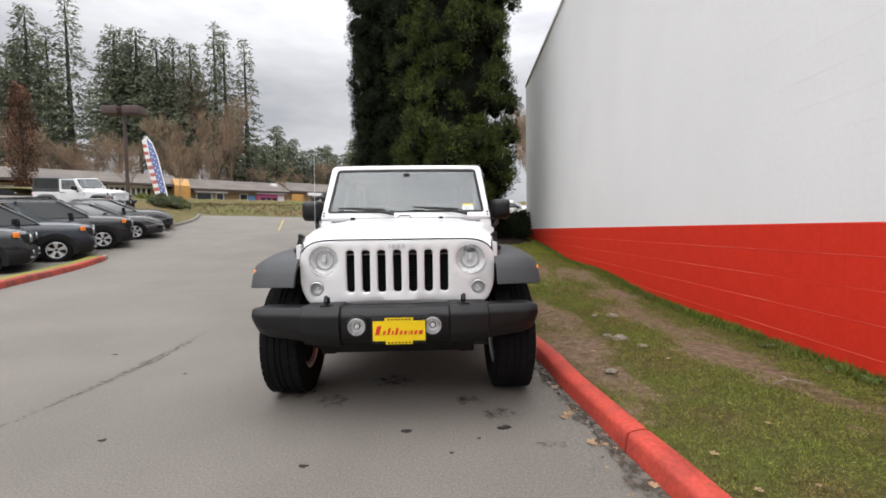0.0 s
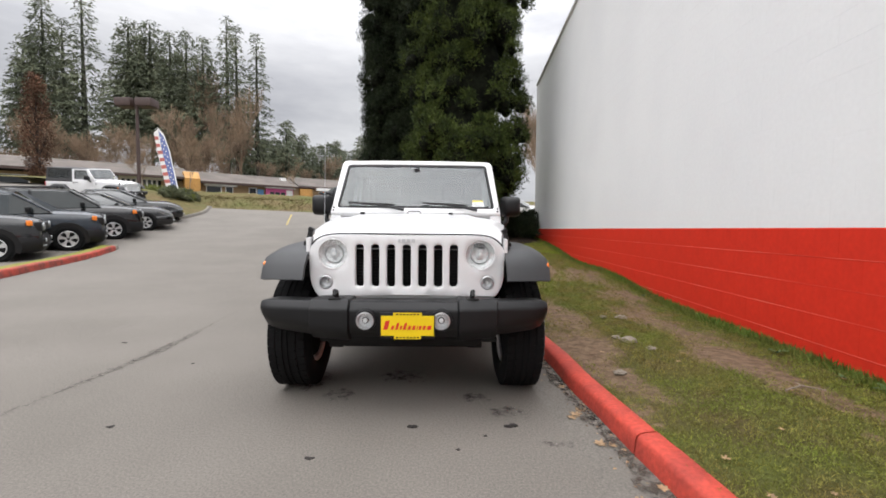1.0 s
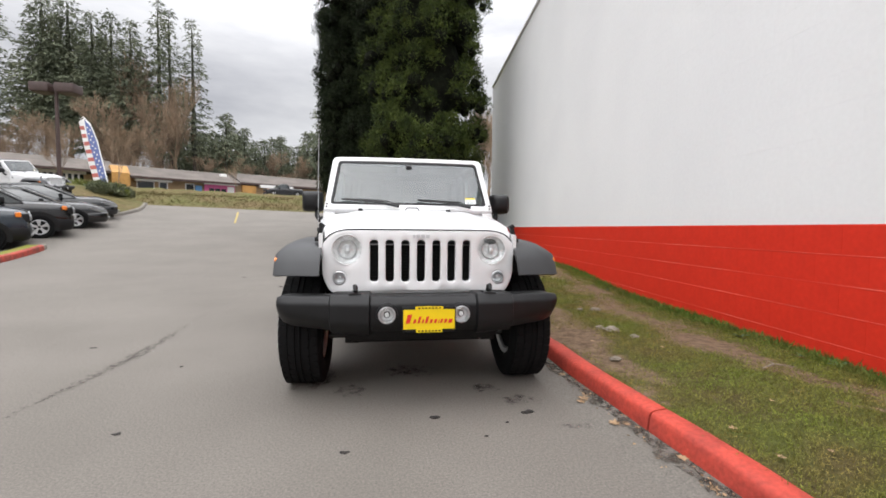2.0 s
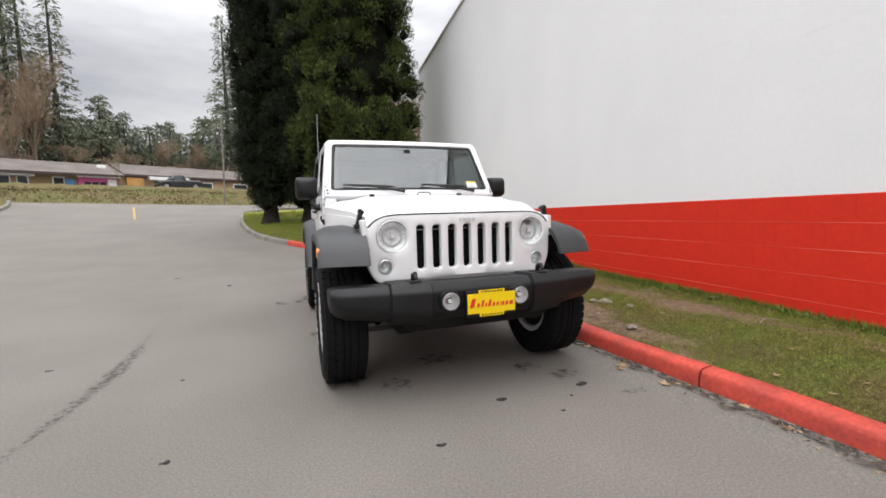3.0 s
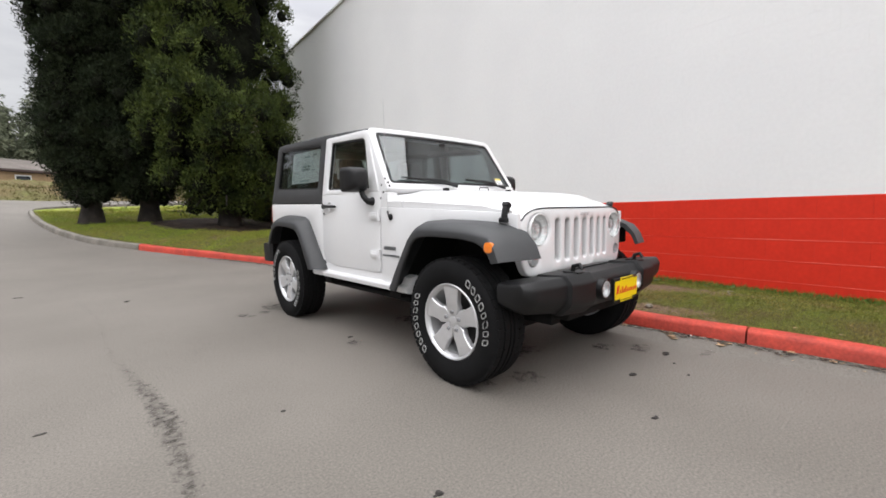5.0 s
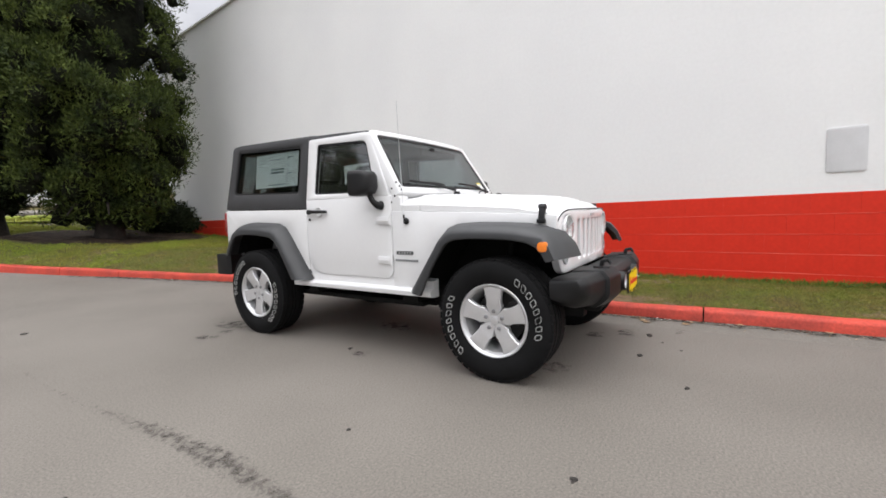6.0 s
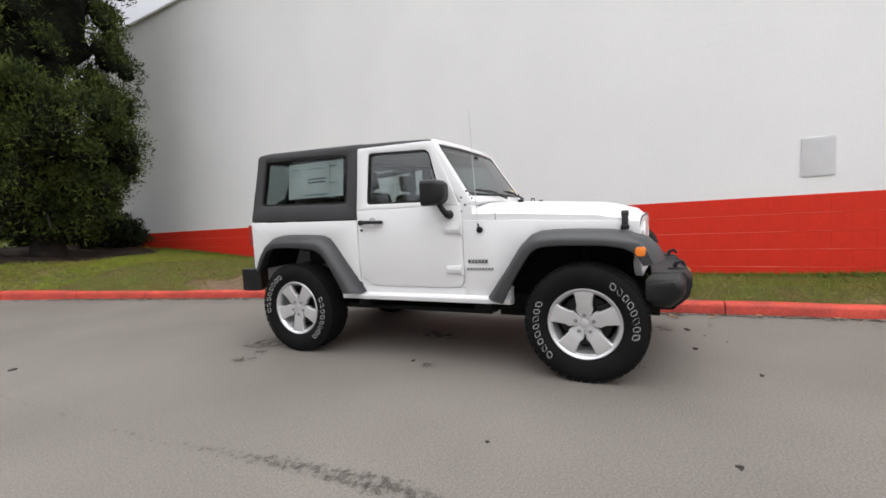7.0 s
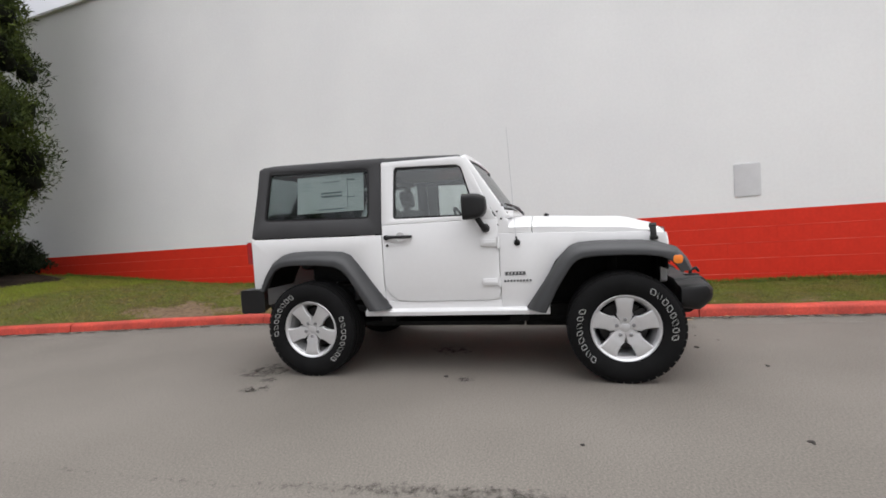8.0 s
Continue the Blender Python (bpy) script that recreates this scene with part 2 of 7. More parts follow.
gx = [-900, -400, -200, -120] + spread(-80, 30, 111) + [60, 120, 300, 900]
gy = [-300, -100, -40] + spread(-20, 70, 121) + [100, 160, 300, 600, 1500]
ground = tagged(new("ground", raw("ground", *grid_sheet(gx, gy, land), M["asphalt"], 1)), "weathered grey asphalt drive sloping up to a street", "ground", kind="structure")


# ---- painted kerb, stone by stone ----
def kerb_line():
    pts = [Vector((x, y, 0)) for x, y in KERB + BEND]
    out = []
    for i in range(len(pts) - 1):
        p0, p1, p2, p3 = pts[max(i - 1, 0)], pts[i], pts[i + 1], pts[min(i + 2, len(pts) - 1)]
        for k in range(12):
            t = k / 12
            out.append(0.5 * (2 * p1 + (p2 - p0) * t + (2 * p0 - 5 * p1 + 4 * p2 - p3) * t * t + (3 * p1 - p0 - 3 * p2 + p3) * t ** 3))
    return out + [pts[-1]]


KLINE = kerb_line()


def verge(x, y):
    """The asphalt creeps up a little towards the kerb."""
    return land(x, y) + 0.032 * ease(0.24, 0.0, line_at(KERB, y) - x) * (1 - ease(7.5, 9.0, y))


edge_v, edge_f = [], []
EDGE_Y = spread(-9.9, 9.0, 190)
for y in EDGE_Y:
    for u in (0.26, 0.2, 0.15, 0.1, 0.05, 0.0, -0.05):
        x = line_at(KERB, y) - u
        edge_v.append((x, y, verge(x, y) + 0.002 - 0.006 * (u > 0.25)))
for j in range(len(EDGE_Y) - 1):
    for i in range(6):
        k = j * 7 + i
        edge_f.append((k, k + 1, k + 8, k + 7))
tagged(new("road_edge", raw("road_edge", edge_v, edge_f, M["asphalt"], 1)), "edge of the asphalt rising a little to the kerb", "road", kind="structure")
KERB_H, KERB_W = 0.143, 0.127


def kerb_piece(pts, parent, mat, label):
    prof = [(0, -0.05), (0.004, 0.03), (0.012, 0.103), (0.018, 0.120), (0.030, 0.131), (0.055, 0.137), (0.110, KERB_H), (0.121, 0.138), (KERB_W, 0.12), (KERB_W, -0.05)]
    secs = []
    for i, p in enumerate(pts):
        d = (pts[min(i + 1, len(pts) - 1)] - pts[max(i - 1, 0)]).normalized()
        side = Vector((d.y, -d.x, 0))
        w = 0.006 * math.sin(3.1 * p.y) + 0.004 * math.sin(7.3 * p.y)
        secs.append([(*(p + side * (a + w)).xy, land(p.x, p.y) + b + 0.004 * math.sin(4.4 * p.y + a * 9)) for a, b in prof])
    bm = bmesh.new()
    loft(bm, secs)
    return part("kerb_stone", bm, mat, parent, label)


kerb = thing("kerb", "red-painted concrete kerb turning to bare concrete uphill", "kerb", kind="structure")
cuts = [-10.0, -4.6, -1.06, 1.5, 4.25, 6.95, 8.12, 9.2, 10.35, 12.6, 14.8, 17.0, 19.2]
for a, b in zip(cuts, cuts[1:]):
    seg = [p for p in KLINE if a + 0.004 <= p.y <= b - 0.004 and p.x < 1.7]
    for edge in (a + 0.006, b - 0.006):
        near = sorted(KLINE[:170], key=lambda p: abs(p.y - edge))[:2]
        near.sort(key=lambda p: p.y)
        t = (edge - near[0].y) / (near[1].y - near[0].y)
        seg.append(near[0].lerp(near[1], t))
    seg.sort(key=lambda p: p.y)
    red = b < 10.5
    kerb_piece(seg, kerb, M["red_kerb"] if red else M["concrete"], "red-painted kerb stone" if red else "bare grey concrete kerb stone")
tail = [p for i, p in enumerate(KLINE) if p.y > 19.2]
kerb_piece(tail, kerb, M["concrete"], "bare grey concrete kerb stone")


# ---- lawn strip between kerb and wall ----
def lawn_right(y):
    return WALL_A + WALL_B * y + 0.02 if y < WALL_END else 9.0


def lawn_z(x, y):
    a = line_at(KERB, y) + KERB_W
    u = min(max((x - a) / (WALL_A + WALL_B * y - a), 0), 1)
    swell = 0.05 * math.sin(1.3 * x + 0.8 * y) + 0.03 * math.sin(2.9 * x - 1.7 * y)
    base = land(x, y) * (1 - 0.35 * u) + 0.125
    return base + (0.04 + (0.17 * ease(2, 8, y) - 0.05) * u) * ease(0, 0.3, u) + swell * ease(0.02, 0.35, u) * 0.6 + 0.16 * ease(4.5, 8.5, y) * (1 - ease(12, 17, y)) * math.sin(math.pi * min(u * 1.05, 1)) ** 0.7


def worn(x, y):
    """How far the turf is worn off: above 0 bare earth shows."""
    w = -0.30 + 0.36 * noise.noise(Vector((x * 1.5, y * 1.1, 3.1))) + 0.34 * noise.noise(Vector((x * 4.5, y * 3.6, 7.7))) + 0.16 * noise.noise(Vector((x * 13, y * 11, 1.7)))
    for cx, cy, rx, ry, amount in ((2.36, -0.15, 0.30, 0.75, 0.75), (2.5, 1.3, 0.30, 0.9, 0.7), (3.0, 3.0, 0.35, 1.2, 0.6), (2.7, 5.2, 0.7, 1.3, 0.6), (1.33, 0.05, 0.22, 0.75, 0.85), (1.5, 1.6, 0.28, 1.0, 0.7), (2.95, -1.15, 0.25, 0.3, 0.5),
                                   (1.15, 5.7, 0.32, 0.8, 0.8), (1.35, 3.9, 0.3, 0.9, 0.6), (2.2, 8.3, 0.5, 0.5, 0.35)):
        w += amount * math.exp(-((x - cx) / rx) ** 2 - ((y - cy) / ry) ** 2)
    return w - 0.5 * math.exp(-((WALL_A + WALL_B * y - x) / 0.22) ** 2)


LAWN_Y = spread(-9.9, 19.2, 420)
verts, faces, cols = [], [], 60
bare_map = []
for y in LAWN_Y:
    a, b = line_at(KERB, y) + KERB_W - 0.02, lawn_right(y)
    for i in range(cols):
        x = a + (b - a) * i / (cols - 1)
        verts.append((x, y, lawn_z(x, y)))
        bare_map.append(min(max(0.5 + 1.6 * worn(x, y), 0), 1))
for j in range(len(LAWN_Y) - 1):
    for i in range(cols - 1):
        k = j * cols + i
        faces.append((k, k + 1, k + cols + 1, k + cols))
lawn = tagged(new("lawn", raw("lawn", verts, faces, M["soil"], 1)), "patchy green lawn with bare brown earth", "lawn", kind="structure")
lawn.data.attributes.new("bare", "FLOAT", "POINT").data.foreach_set("value", bare_map)
bv, bf = [], []
for j, y in enumerate(spread(19.1, 23.4, 20)):
    a = -3.1 + (6.0 * ease(19.4, 23.5, y) ** 1.6 * 2) if y > 19.4 else -3.05
    for i in range(20):
        x = a + (9.0 - a) * i / 19
        bv.append((x, y, land(x, y) * 0.98 + 0.13))
for j in range(19):
    for i in range(19):
        k = j * 20 + i
        bf.append((k, k + 1, k + 21, k + 20))
tagged(new("lawn_tip", raw("lawn_tip", bv, bf, M["lush"], 1)), "tip of the lawn behind the cedars", "lawn", kind="structure")

# ---- big painted block wall ----
HALL = pose(0, 0, 0, -0.38, 0, 0)


def wall_box(name, y0, y1, z0, z1, mat, label, thick=0.3, proud=0.0):
    bm = bmesh.new()
    p = [(WALL_A + WALL_B * y - proud + dx, y, z) for y, dx in ((y0, 0), (y1, 0), (y1, thick), (y0, thick)) for z in (z0, z1)]
    v = [bm.verts.new(q) for q in p]
    for f in ((0, 2, 3, 1), (2, 4, 5, 3), (4, 6, 7, 5), (6, 0, 1, 7), (1, 3, 5, 7), (0, 6, 4, 2)):
        bm.faces.new([v[i] for i in f])
    ob = single(name, bm, mat, label, "wall", kind="structure", smooth=0)
    ob.matrix_world = HALL
    return ob


RED_TOP, WALL_TOP, COURSE = 1.125, 6.92, 0.2205
wall_west = wall_box("wall_west", -14.0, WALL_END, RED_TOP, WALL_TOP, M["wall_white"], "tall white-painted concrete block wall")
wall_band = wall_box("wall_band", -14.0, WALL_END, -0.6, RED_TOP, M["wall_red"], "red-painted lower band of the block wall", proud=0.004, thick=0.3)
bm = bmesh.new()
box(bm, 0, 25, 0, 0.3, -0.6, WALL_TOP)
wn_ob = single("wall_north", bm, M["wall_white"], "white-painted end wall of the hall", "wall", kind="structure", smooth=0)
wn_ob.matrix_world = HALL @ pose(WALL_A + WALL_B * WALL_END + 0.3, WALL_END - 0.3, 0)
bm = bmesh.new()
box(bm, 0, 24, -14, WALL_END - 0.32, WALL_TOP - 0.5, WALL_TOP - 0.2)
hr = single("roof", bm, M["roof"], "flat roof of the hall behind its parapet", "roof", kind="structure", smooth=0)
hr.matrix_world = HALL @ pose(5.4, 0, 0)
bm = bmesh.new()
box(bm, -0.05, 0.33, 0, WALL_END + 14.02, 0, 0.05)
cop = single("trim", bm, M["white_paint"], "thin white metal coping along the wall top", "coping", kind="structure", smooth=0)
cop.matrix_world = HALL @ pose(WALL_A - 14 * WALL_B, -14, WALL_TOP + 0.002, 0, 0, -math.degrees(math.atan(WALL_B)))

# ---- materials of the parked vehicles ----
def pane_material(name, tint, base=0.05, gloss=1.0):
    """A thick pane: tinted, with a mirror gloss that grows towards grazing."""
    m = bpy.data.materials.new(name)
    m.use_nodes = True
    nt = m.node_tree
    nt.nodes.clear()
    out, mix, gl, tr, lw = (nt.nodes.new("ShaderNode" + k) for k in ("OutputMaterial", "MixShader", "BsdfGlossy", "BsdfTransparent", "LayerWeight"))
    lw.inputs["Blend"].default_value = 0.5
    pw, mad = nt.nodes.new("ShaderNodeMath"), nt.nodes.new("ShaderNodeMath")
    pw.operation, mad.operation = "POWER", "MULTIPLY_ADD"
    pw.inputs[1].default_value = 4.0
    mad.inputs[1].default_value, mad.inputs[2].default_value = gloss * (1 - base), base
    gl.inputs["Roughness"].default_value = 0.02
    tr.inputs["Color"].default_value = (*tint, 1)
    for a, b in ((lw.outputs["Facing"], pw.inputs[0]), (pw.outputs[0], mad.inputs[0]), (mad.outputs[0], mix.inputs[0]),
                 (tr.outputs[0], mix.inputs[1]), (gl.outputs[0], mix.inputs[2]), (mix.outputs[0], out.inputs[0])):
        nt.links.new(a, b)
    return m


M["paint"] = material("white_car_paint", (0.715, 0.715, 0.72), 0.32, vary=0.008, scale=2, fine=30, bump=0.0, coat=0.4)
M["flare"] = material("grained_grey_plastic", (0.031, 0.032, 0.034), 0.5, vary=0.06, scale=6, fine=400, bump=0.12, depth=0.001)
M["hardtop"] = material("textured_black_hardtop", (0.034, 0.034, 0.036), 0.55, vary=0.06, scale=5, fine=300, bump=0.15, depth=0.001)
M["black"] = material("black_plastic", (0.0065, 0.0065, 0.0072), 0.5, vary=0.08, scale=8, fine=200, bump=0.1, depth=0.001, spec=0.35)
M["under"] = material("dusty_black_steel", (0.010, 0.010, 0.010), 0.8, vary=0.2, scale=9, fine=80, bump=0.2, spec=0.2)
M["rubber"] = material("tyre_rubber", (0.006, 0.006, 0.0064), 0.85, vary=0.12, scale=9, fine=120, bump=0.2, depth=0.002, spec=0.18)
M["letter"] = material("raised_white_rubber", (0.40, 0.40, 0.39), 0.8, vary=0.1, bump=0)
M["alloy"] = material("silver_painted_alloy", (0.62, 0.62, 0.63), 0.32, metal=0.55, vary=0.03, scale=10, fine=150, bump=0.02)
M["chrome"] = material("chrome", (0.8, 0.8, 0.82), 0.08, metal=1.0, vary=0.02, bump=0)
M["reflector"] = material("lamp_reflector", (0.86, 0.86, 0.86), 0.3, metal=0.15, vary=0.1, scale=60, fine=200, bump=0.1)
M["disc"] = material("brake_steel", (0.045, 0.043, 0.042), 0.6, metal=0.3, vary=0.1, bump=0.05)
M["lug"] = material("grey_lug_steel", (0.30, 0.30, 0.31), 0.4, metal=0.6, vary=0.05, bump=0)
M["seat"] = material("black_seat_cloth", (0.022, 0.022, 0.024), 0.9, vary=0.15, scale=12, fine=200, bump=0.3, depth=0.002)
M["amber"] = material("amber_lens", (0.85, 0.22, 0.02), 0.2, vary=0.05, bump=0.05, coat=0.5)
M["tail_red"] = material("red_lens", (0.32, 0.01, 0.012), 0.2, vary=0.05, bump=0.05, coat=0.5)
M["plate_yellow"] = material("yellow_plate_card", (0.80, 0.58, 0.0), 0.5, vary=0.02, bump=0)
M["plate_red"] = material("red_print", (0.62, 0.03, 0.015), 0.5, vary=0.02, bump=0)
M["paper"] = material("sticker_paper", (0.84, 0.86, 0.84), 0.7, vary=0.02, bump=0)
M["print_grey"] = material("grey_print", (0.25, 0.29, 0.30), 0.7, vary=0.05, bump=0)
M["print_yellow"] = material("yellow_print", (0.72, 0.6, 0.12), 0.7, vary=0.05, bump=0)
M["badge"] = material("dark_badge", (0.11, 0.115, 0.12), 0.4, vary=0.05, bump=0)
M["silver_badge"] = material("silver_badge", (0.55, 0.56, 0.57), 0.35, metal=0.4, vary=0.03, bump=0)
M["glass"] = pane_material("clear_window_glass", (0.93, 0.965, 0.955), 0.14, 0.8)
M["dark_pane"] = pane_material("tinted_window_glass", (0.66, 0.70, 0.70), 0.055, 0.8)
M["screen"] = pane_material("windscreen_glass", (0.50, 0.55, 0.56), 0.098, 0.85)
M["lens"] = pane_material("clear_lamp_lens", (0.93, 0.95, 0.95), 0.05, 0.8)
from mathutils.geometry import delaunay_2d_cdt


# ---- panel builders ----
def area2(loop):
    return sum(a[0] * b[1] - b[0] * a[1] for a, b in zip(loop, loop[1:] + loop[:1]))


def fillet(pts, r, n=5):
    """A polygon with its corners rounded; r one radius or one each."""
    out = []
    for i, p in enumerate(pts):
        rr = r[i] if isinstance(r, (list, tuple)) else r
        p, a, b = Vector(p), Vector(pts[i - 1]), Vector(pts[(i + 1) % len(pts)])
        if rr < 0.0125 and len(pts) < 12:
            out.append(tuple(p))
            continue
        da, db = (a - p), (b - p)
        qa, qb = p + da.normalized() * min(rr, da.length * 0.48), p + db.normalized() * min(rr, db.length * 0.48)
        for k in range(n + 1):
            t = k / n
            out.append(tuple((1 - t) ** 2 * qa + 2 * t * (1 - t) * p + t * t * qb))
    return out


def circle(cx, cy, r, n=32):
    return [(cx + r * math.cos(2 * math.pi * k / n), cy + r * math.sin(2 * math.pi * k / n)) for k in range(n)]


def inset(loop, d):
    out = []
    n = len(loop)
    for i in range(n):
        a, p, b = Vector(loop[i - 1]), Vector(loop[i]), Vector(loop[(i + 1) % n])
        e, f = (p - a), (b - p)
        if e.length < 1e-6 or f.length < 1e-6:
            out.append(tuple(p))
            continue
        e.normalize(), f.normalize()
        n1, n2 = Vector((-e.y, e.x)), Vector((-f.y, f.x))
        m = n1 + n2
        m = m.normalized() if m.length > 1e-6 else n1
        c = max(m.dot(n1), 0.5)
        out.append(tuple(p + m * (d / c)))
    return out


def within(loop, u, v):
    inside = False
    for (a, b), (c, d) in zip(loop, loop[1:] + loop[:1]):
        if (b > v) != (d > v) and u < (c - a) * (v - b) / (d - b) + a:
            inside = not inside
    return inside


def plate(bm, outer, holes, place, depth, round_=0.0, fill=0.0):
    """A flat panel with holes, place(u, v, d) giving each point; its front rim is rounded."""
    loops = [outer if area2(outer) > 0 else outer[::-1]] + [h if area2(h) < 0 else h[::-1] for h in holes]
    steps = [(round_, 0.0), (round_ * 0.3, round_ * 0.3), (0.0, round_), (0.0, depth)] if round_ else [(0.0, 0.0), (0.0, depth)]
    rings = [[[bm.verts.new(place(u, v, d)) for u, v in inset(loop, i)] for loop in loops] for i, d in steps]
    flat_loops = [inset(loop, steps[0][0]) for loop in loops]
    pts, edges = [], []
    for loop in flat_loops:
        k0 = len(pts)
        pts += [Vector(p) for p in loop]
        edges += [(k0 + k, k0 + (k + 1) % len(loop)) for k in range(len(loop))]
    border = len(pts)
    if fill:
        us, vs_ = [p.x for p in pts], [p.y for p in pts]
        for u in np.arange(min(us) + fill * 0.5, max(us), fill):
            for v in np.arange(min(vs_) + fill * 0.5, max(vs_), fill):
                if within(flat_loops[0], u, v) and not any(within(h, u, v) for h in flat_loops[1:]) and min((p.x - u) ** 2 + (p.y - v) ** 2 for p in pts[:border]) > (0.35 * fill) ** 2:
                    pts.append(Vector((u, v)))
    made, _, faces, origin, _, _ = delaunay_2d_cdt(pts, edges, [], 0, 1e-7)
    tris = []
    for t in faces:
        cu, cv = sum(made[i].x for i in t) / 3, sum(made[i].y for i in t) / 3
        ids = [origin[i][0] if origin[i] else -1 for i in t]
        if min(ids) >= 0 and within(flat_loops[0], cu, cv) and not any(within(h, cu, cv) for h in flat_loops[1:]):
            tris.append(ids)
    inner = [(p.x, p.y) for p in pts[border:]]
    for ring, flip in ((rings[0], False), (rings[-1], True)):
        flat = [v for loop in ring for v in loop] + [bm.verts.new(place(u, v, depth if flip else 0.0)) for u, v in inner]
        for t in tris:
            vs = [flat[i] for i in t]
            if len(set(vs)) == 3:
                try:
                    bm.faces.new(vs[::-1] if flip else vs)
                except ValueError:
                    pass
    for a, b in zip(rings, rings[1:]):
        for la, lb in zip(a, b):
            n = len(la)
            for k in range(n):
                bm.faces.new((la[k], lb[k], lb[(k + 1) % n], la[(k + 1) % n]))
    return bm


def lathe(bm, prof, n=48, m=None, closed=False):
    """Turns (radius, along) points round the x axis."""
    rings = []
    for r, x in prof:
        ring = []
        for k in range(n):
            a = 2 * math.pi * k / n
            v = Vector((x, r * math.cos(a), r * math.sin(a)))
            ring.append(bm.verts.new(m @ v if m else v))
        rings.append(ring)
    pairs = list(zip(rings, rings[1:])) + ([(rings[-1], rings[0])] if closed else [])
    for a, b in pairs:
        for k in range(n):
            bm.faces.new((a[k], a[(k + 1) % n], b[(k + 1) % n], b[k]))
    if not closed:
        for ring, (r, _) in ((rings[0], prof[0]), (rings[-1], prof[-1])):
            if r < 0.03:
                bm.faces.new(ring)
    return bm


def fresh(fn, *a, **k):
    bm = bmesh.new()
    fn(bm, *a, **k)
    return bm


# ---- one wheel, its outer face towards -x, its centre at the origin ----
def build_wheel(name="wheel"):
    w = new(name)
    w.empty_display_size = 0.1
    R, W = 0.392, 0.125
    prof = [(0.225, 0.10), (0.25, 0.122), (0.30, 0.133), (0.34, 0.130), (0.364, 0.120), (0.376, 0.108), (0.383, 0.098)]
    tread = [(0.386, 0.090), (0.387, 0.068), (0.380, 0.066), (0.380, 0.056), (0.390, 0.054), (0.390, 0.024), (0.381, 0.022), (0.381, 0.010), (0.390, 0.008)]
    half = prof + tread
    full = [(r, -x) for r, x in half] + [(r, x) for r, x in half[::-1]]
    tyre = part("tyre", fresh(lathe, full, 72, closed=True), M["rubber"], w, "black all-terrain tyre", 50)
    bm = bmesh.new()
    for i in range(44):
        for s in (-1, 1):
            rot = pose(0, 0, 0, math.degrees(2 * math.pi * (i + (0.25 if s > 0 else 0)) / 44), 0, 0)
            box(bm, min(s * 0.072, s * 0.112), max(s * 0.072, s * 0.112), -0.0225, 0.0225, 0.365, 0.3875, m=rot)
            box(bm, min(s * 0.026, s * 0.062), max(s * 0.026, s * 0.062), -0.022, 0.022, 0.380, 0.3905, m=rot @ pose(0, 0, 0, 2.2, 0, 0))
    tagged(part("tread", bm, M["rubber"], tyre, "blocky tread", 0), kind="stuff")
    bm = bmesh.new()
    for centre, count, gap in ((260, 8, 9.6), (68, 8, 9.4)):
        for i in range(count):
            rot = pose(0, 0, 0, centre + (i - (count - 1) / 2) * gap, 0, 0)
            wd = (0.0185, 0.0165, 0.0175, 0.019, 0.0155)[i % 5]
            lean = (0.006, 0.009, 0.004, 0.007)[i % 4]
            outer = fillet([(-wd - lean, 0.288), (wd - lean, 0.288), (wd + lean, 0.328), (-wd + lean, 0.328)], 0.0126, 2)
            w2 = wd - 0.0046
            holes = [[(-w2 - lean, 0.2928), (w2 - lean, 0.2928), (w2 + lean, 0.3232), (-w2 + lean, 0.3232)]]
            plate(bm, outer, holes, lambda u, v, d, rot=rot: rot @ Vector((-0.1352 + d - 0.0012 * (1 - abs(v - 0.312) / 0.03), u, v)), 0.006)
    tagged(part("sidewall_print", bm, M["letter"], tyre, "white outlined raised sidewall bars", 0), kind="stuff")
    rim_prof = [(0.214, 0.10), (0.232, 0.105), (0.232, 0.09), (0.205, 0.07), (0.195, -0.02), (0.205, -0.09), (0.224, -0.100), (0.234, -0.112), (0.229, -0.117), (0.219, -0.113), (0.210, -0.098), (0.196, -0.04), (0.186, 0.06), (0.2, 0.095)]
    rim = part("rim", fresh(lathe, rim_prof, 72, closed=True), M["alloy"], w, "silver five-spoke alloy rim", 40)
    bm = bmesh.new()
    for i in range(5):
        rot = pose(0, 0, 0, 72 * i, 0, 0)
        secs = []
        for r, hw, x in ((0.030, 0.024, -0.090), (0.065, 0.043, -0.092), (0.093, 0.0550, -0.095), (0.102, 0.0495, -0.098), (0.122, 0.0480, -0.101), (0.150, 0.0520, -0.104), (0.180, 0.0575, -0.106), (0.200, 0.065, -0.106), (0.213, 0.082, -0.104)):
            secs.append([rot @ Vector((x + dx, dy * hw, r)) for dy, dx in ((-1, 0.036), (-1, 0.007), (-0.9, 0.001), (-0.4, 0.0), (0.4, 0.0), (0.9, 0.001), (1, 0.007), (1, 0.036))])
        loft(bm, secs)
    part("spoke_star", bm, M["alloy"], rim, "", 35)
    bm = bmesh.new()
    lathe(bm, [(0.0005, -0.094), (0.022, -0.094), (0.030, -0.091), (0.033, -0.084), (0.075, -0.080), (0.08, -0.05)], 40)
    part("hub", bm, M["alloy"], rim)
    for i in range(5):
        rot = pose(0, 0, 0, 72 * i + 36 * 0, 0, 0) @ Matrix.Translation((0, 0, 0.0585))
        bm = fresh(lathe, [(0.0135, -0.078), (0.0135, -0.096), (0.010, -0.101), (0.0004, -0.102)], 8, rot)
        lathe(bm, [(0.019, -0.085), (0.019, -0.0895), (0.0145, -0.0895)], 14, rot)
        part("lug_nut", bm, M["lug"], rim)
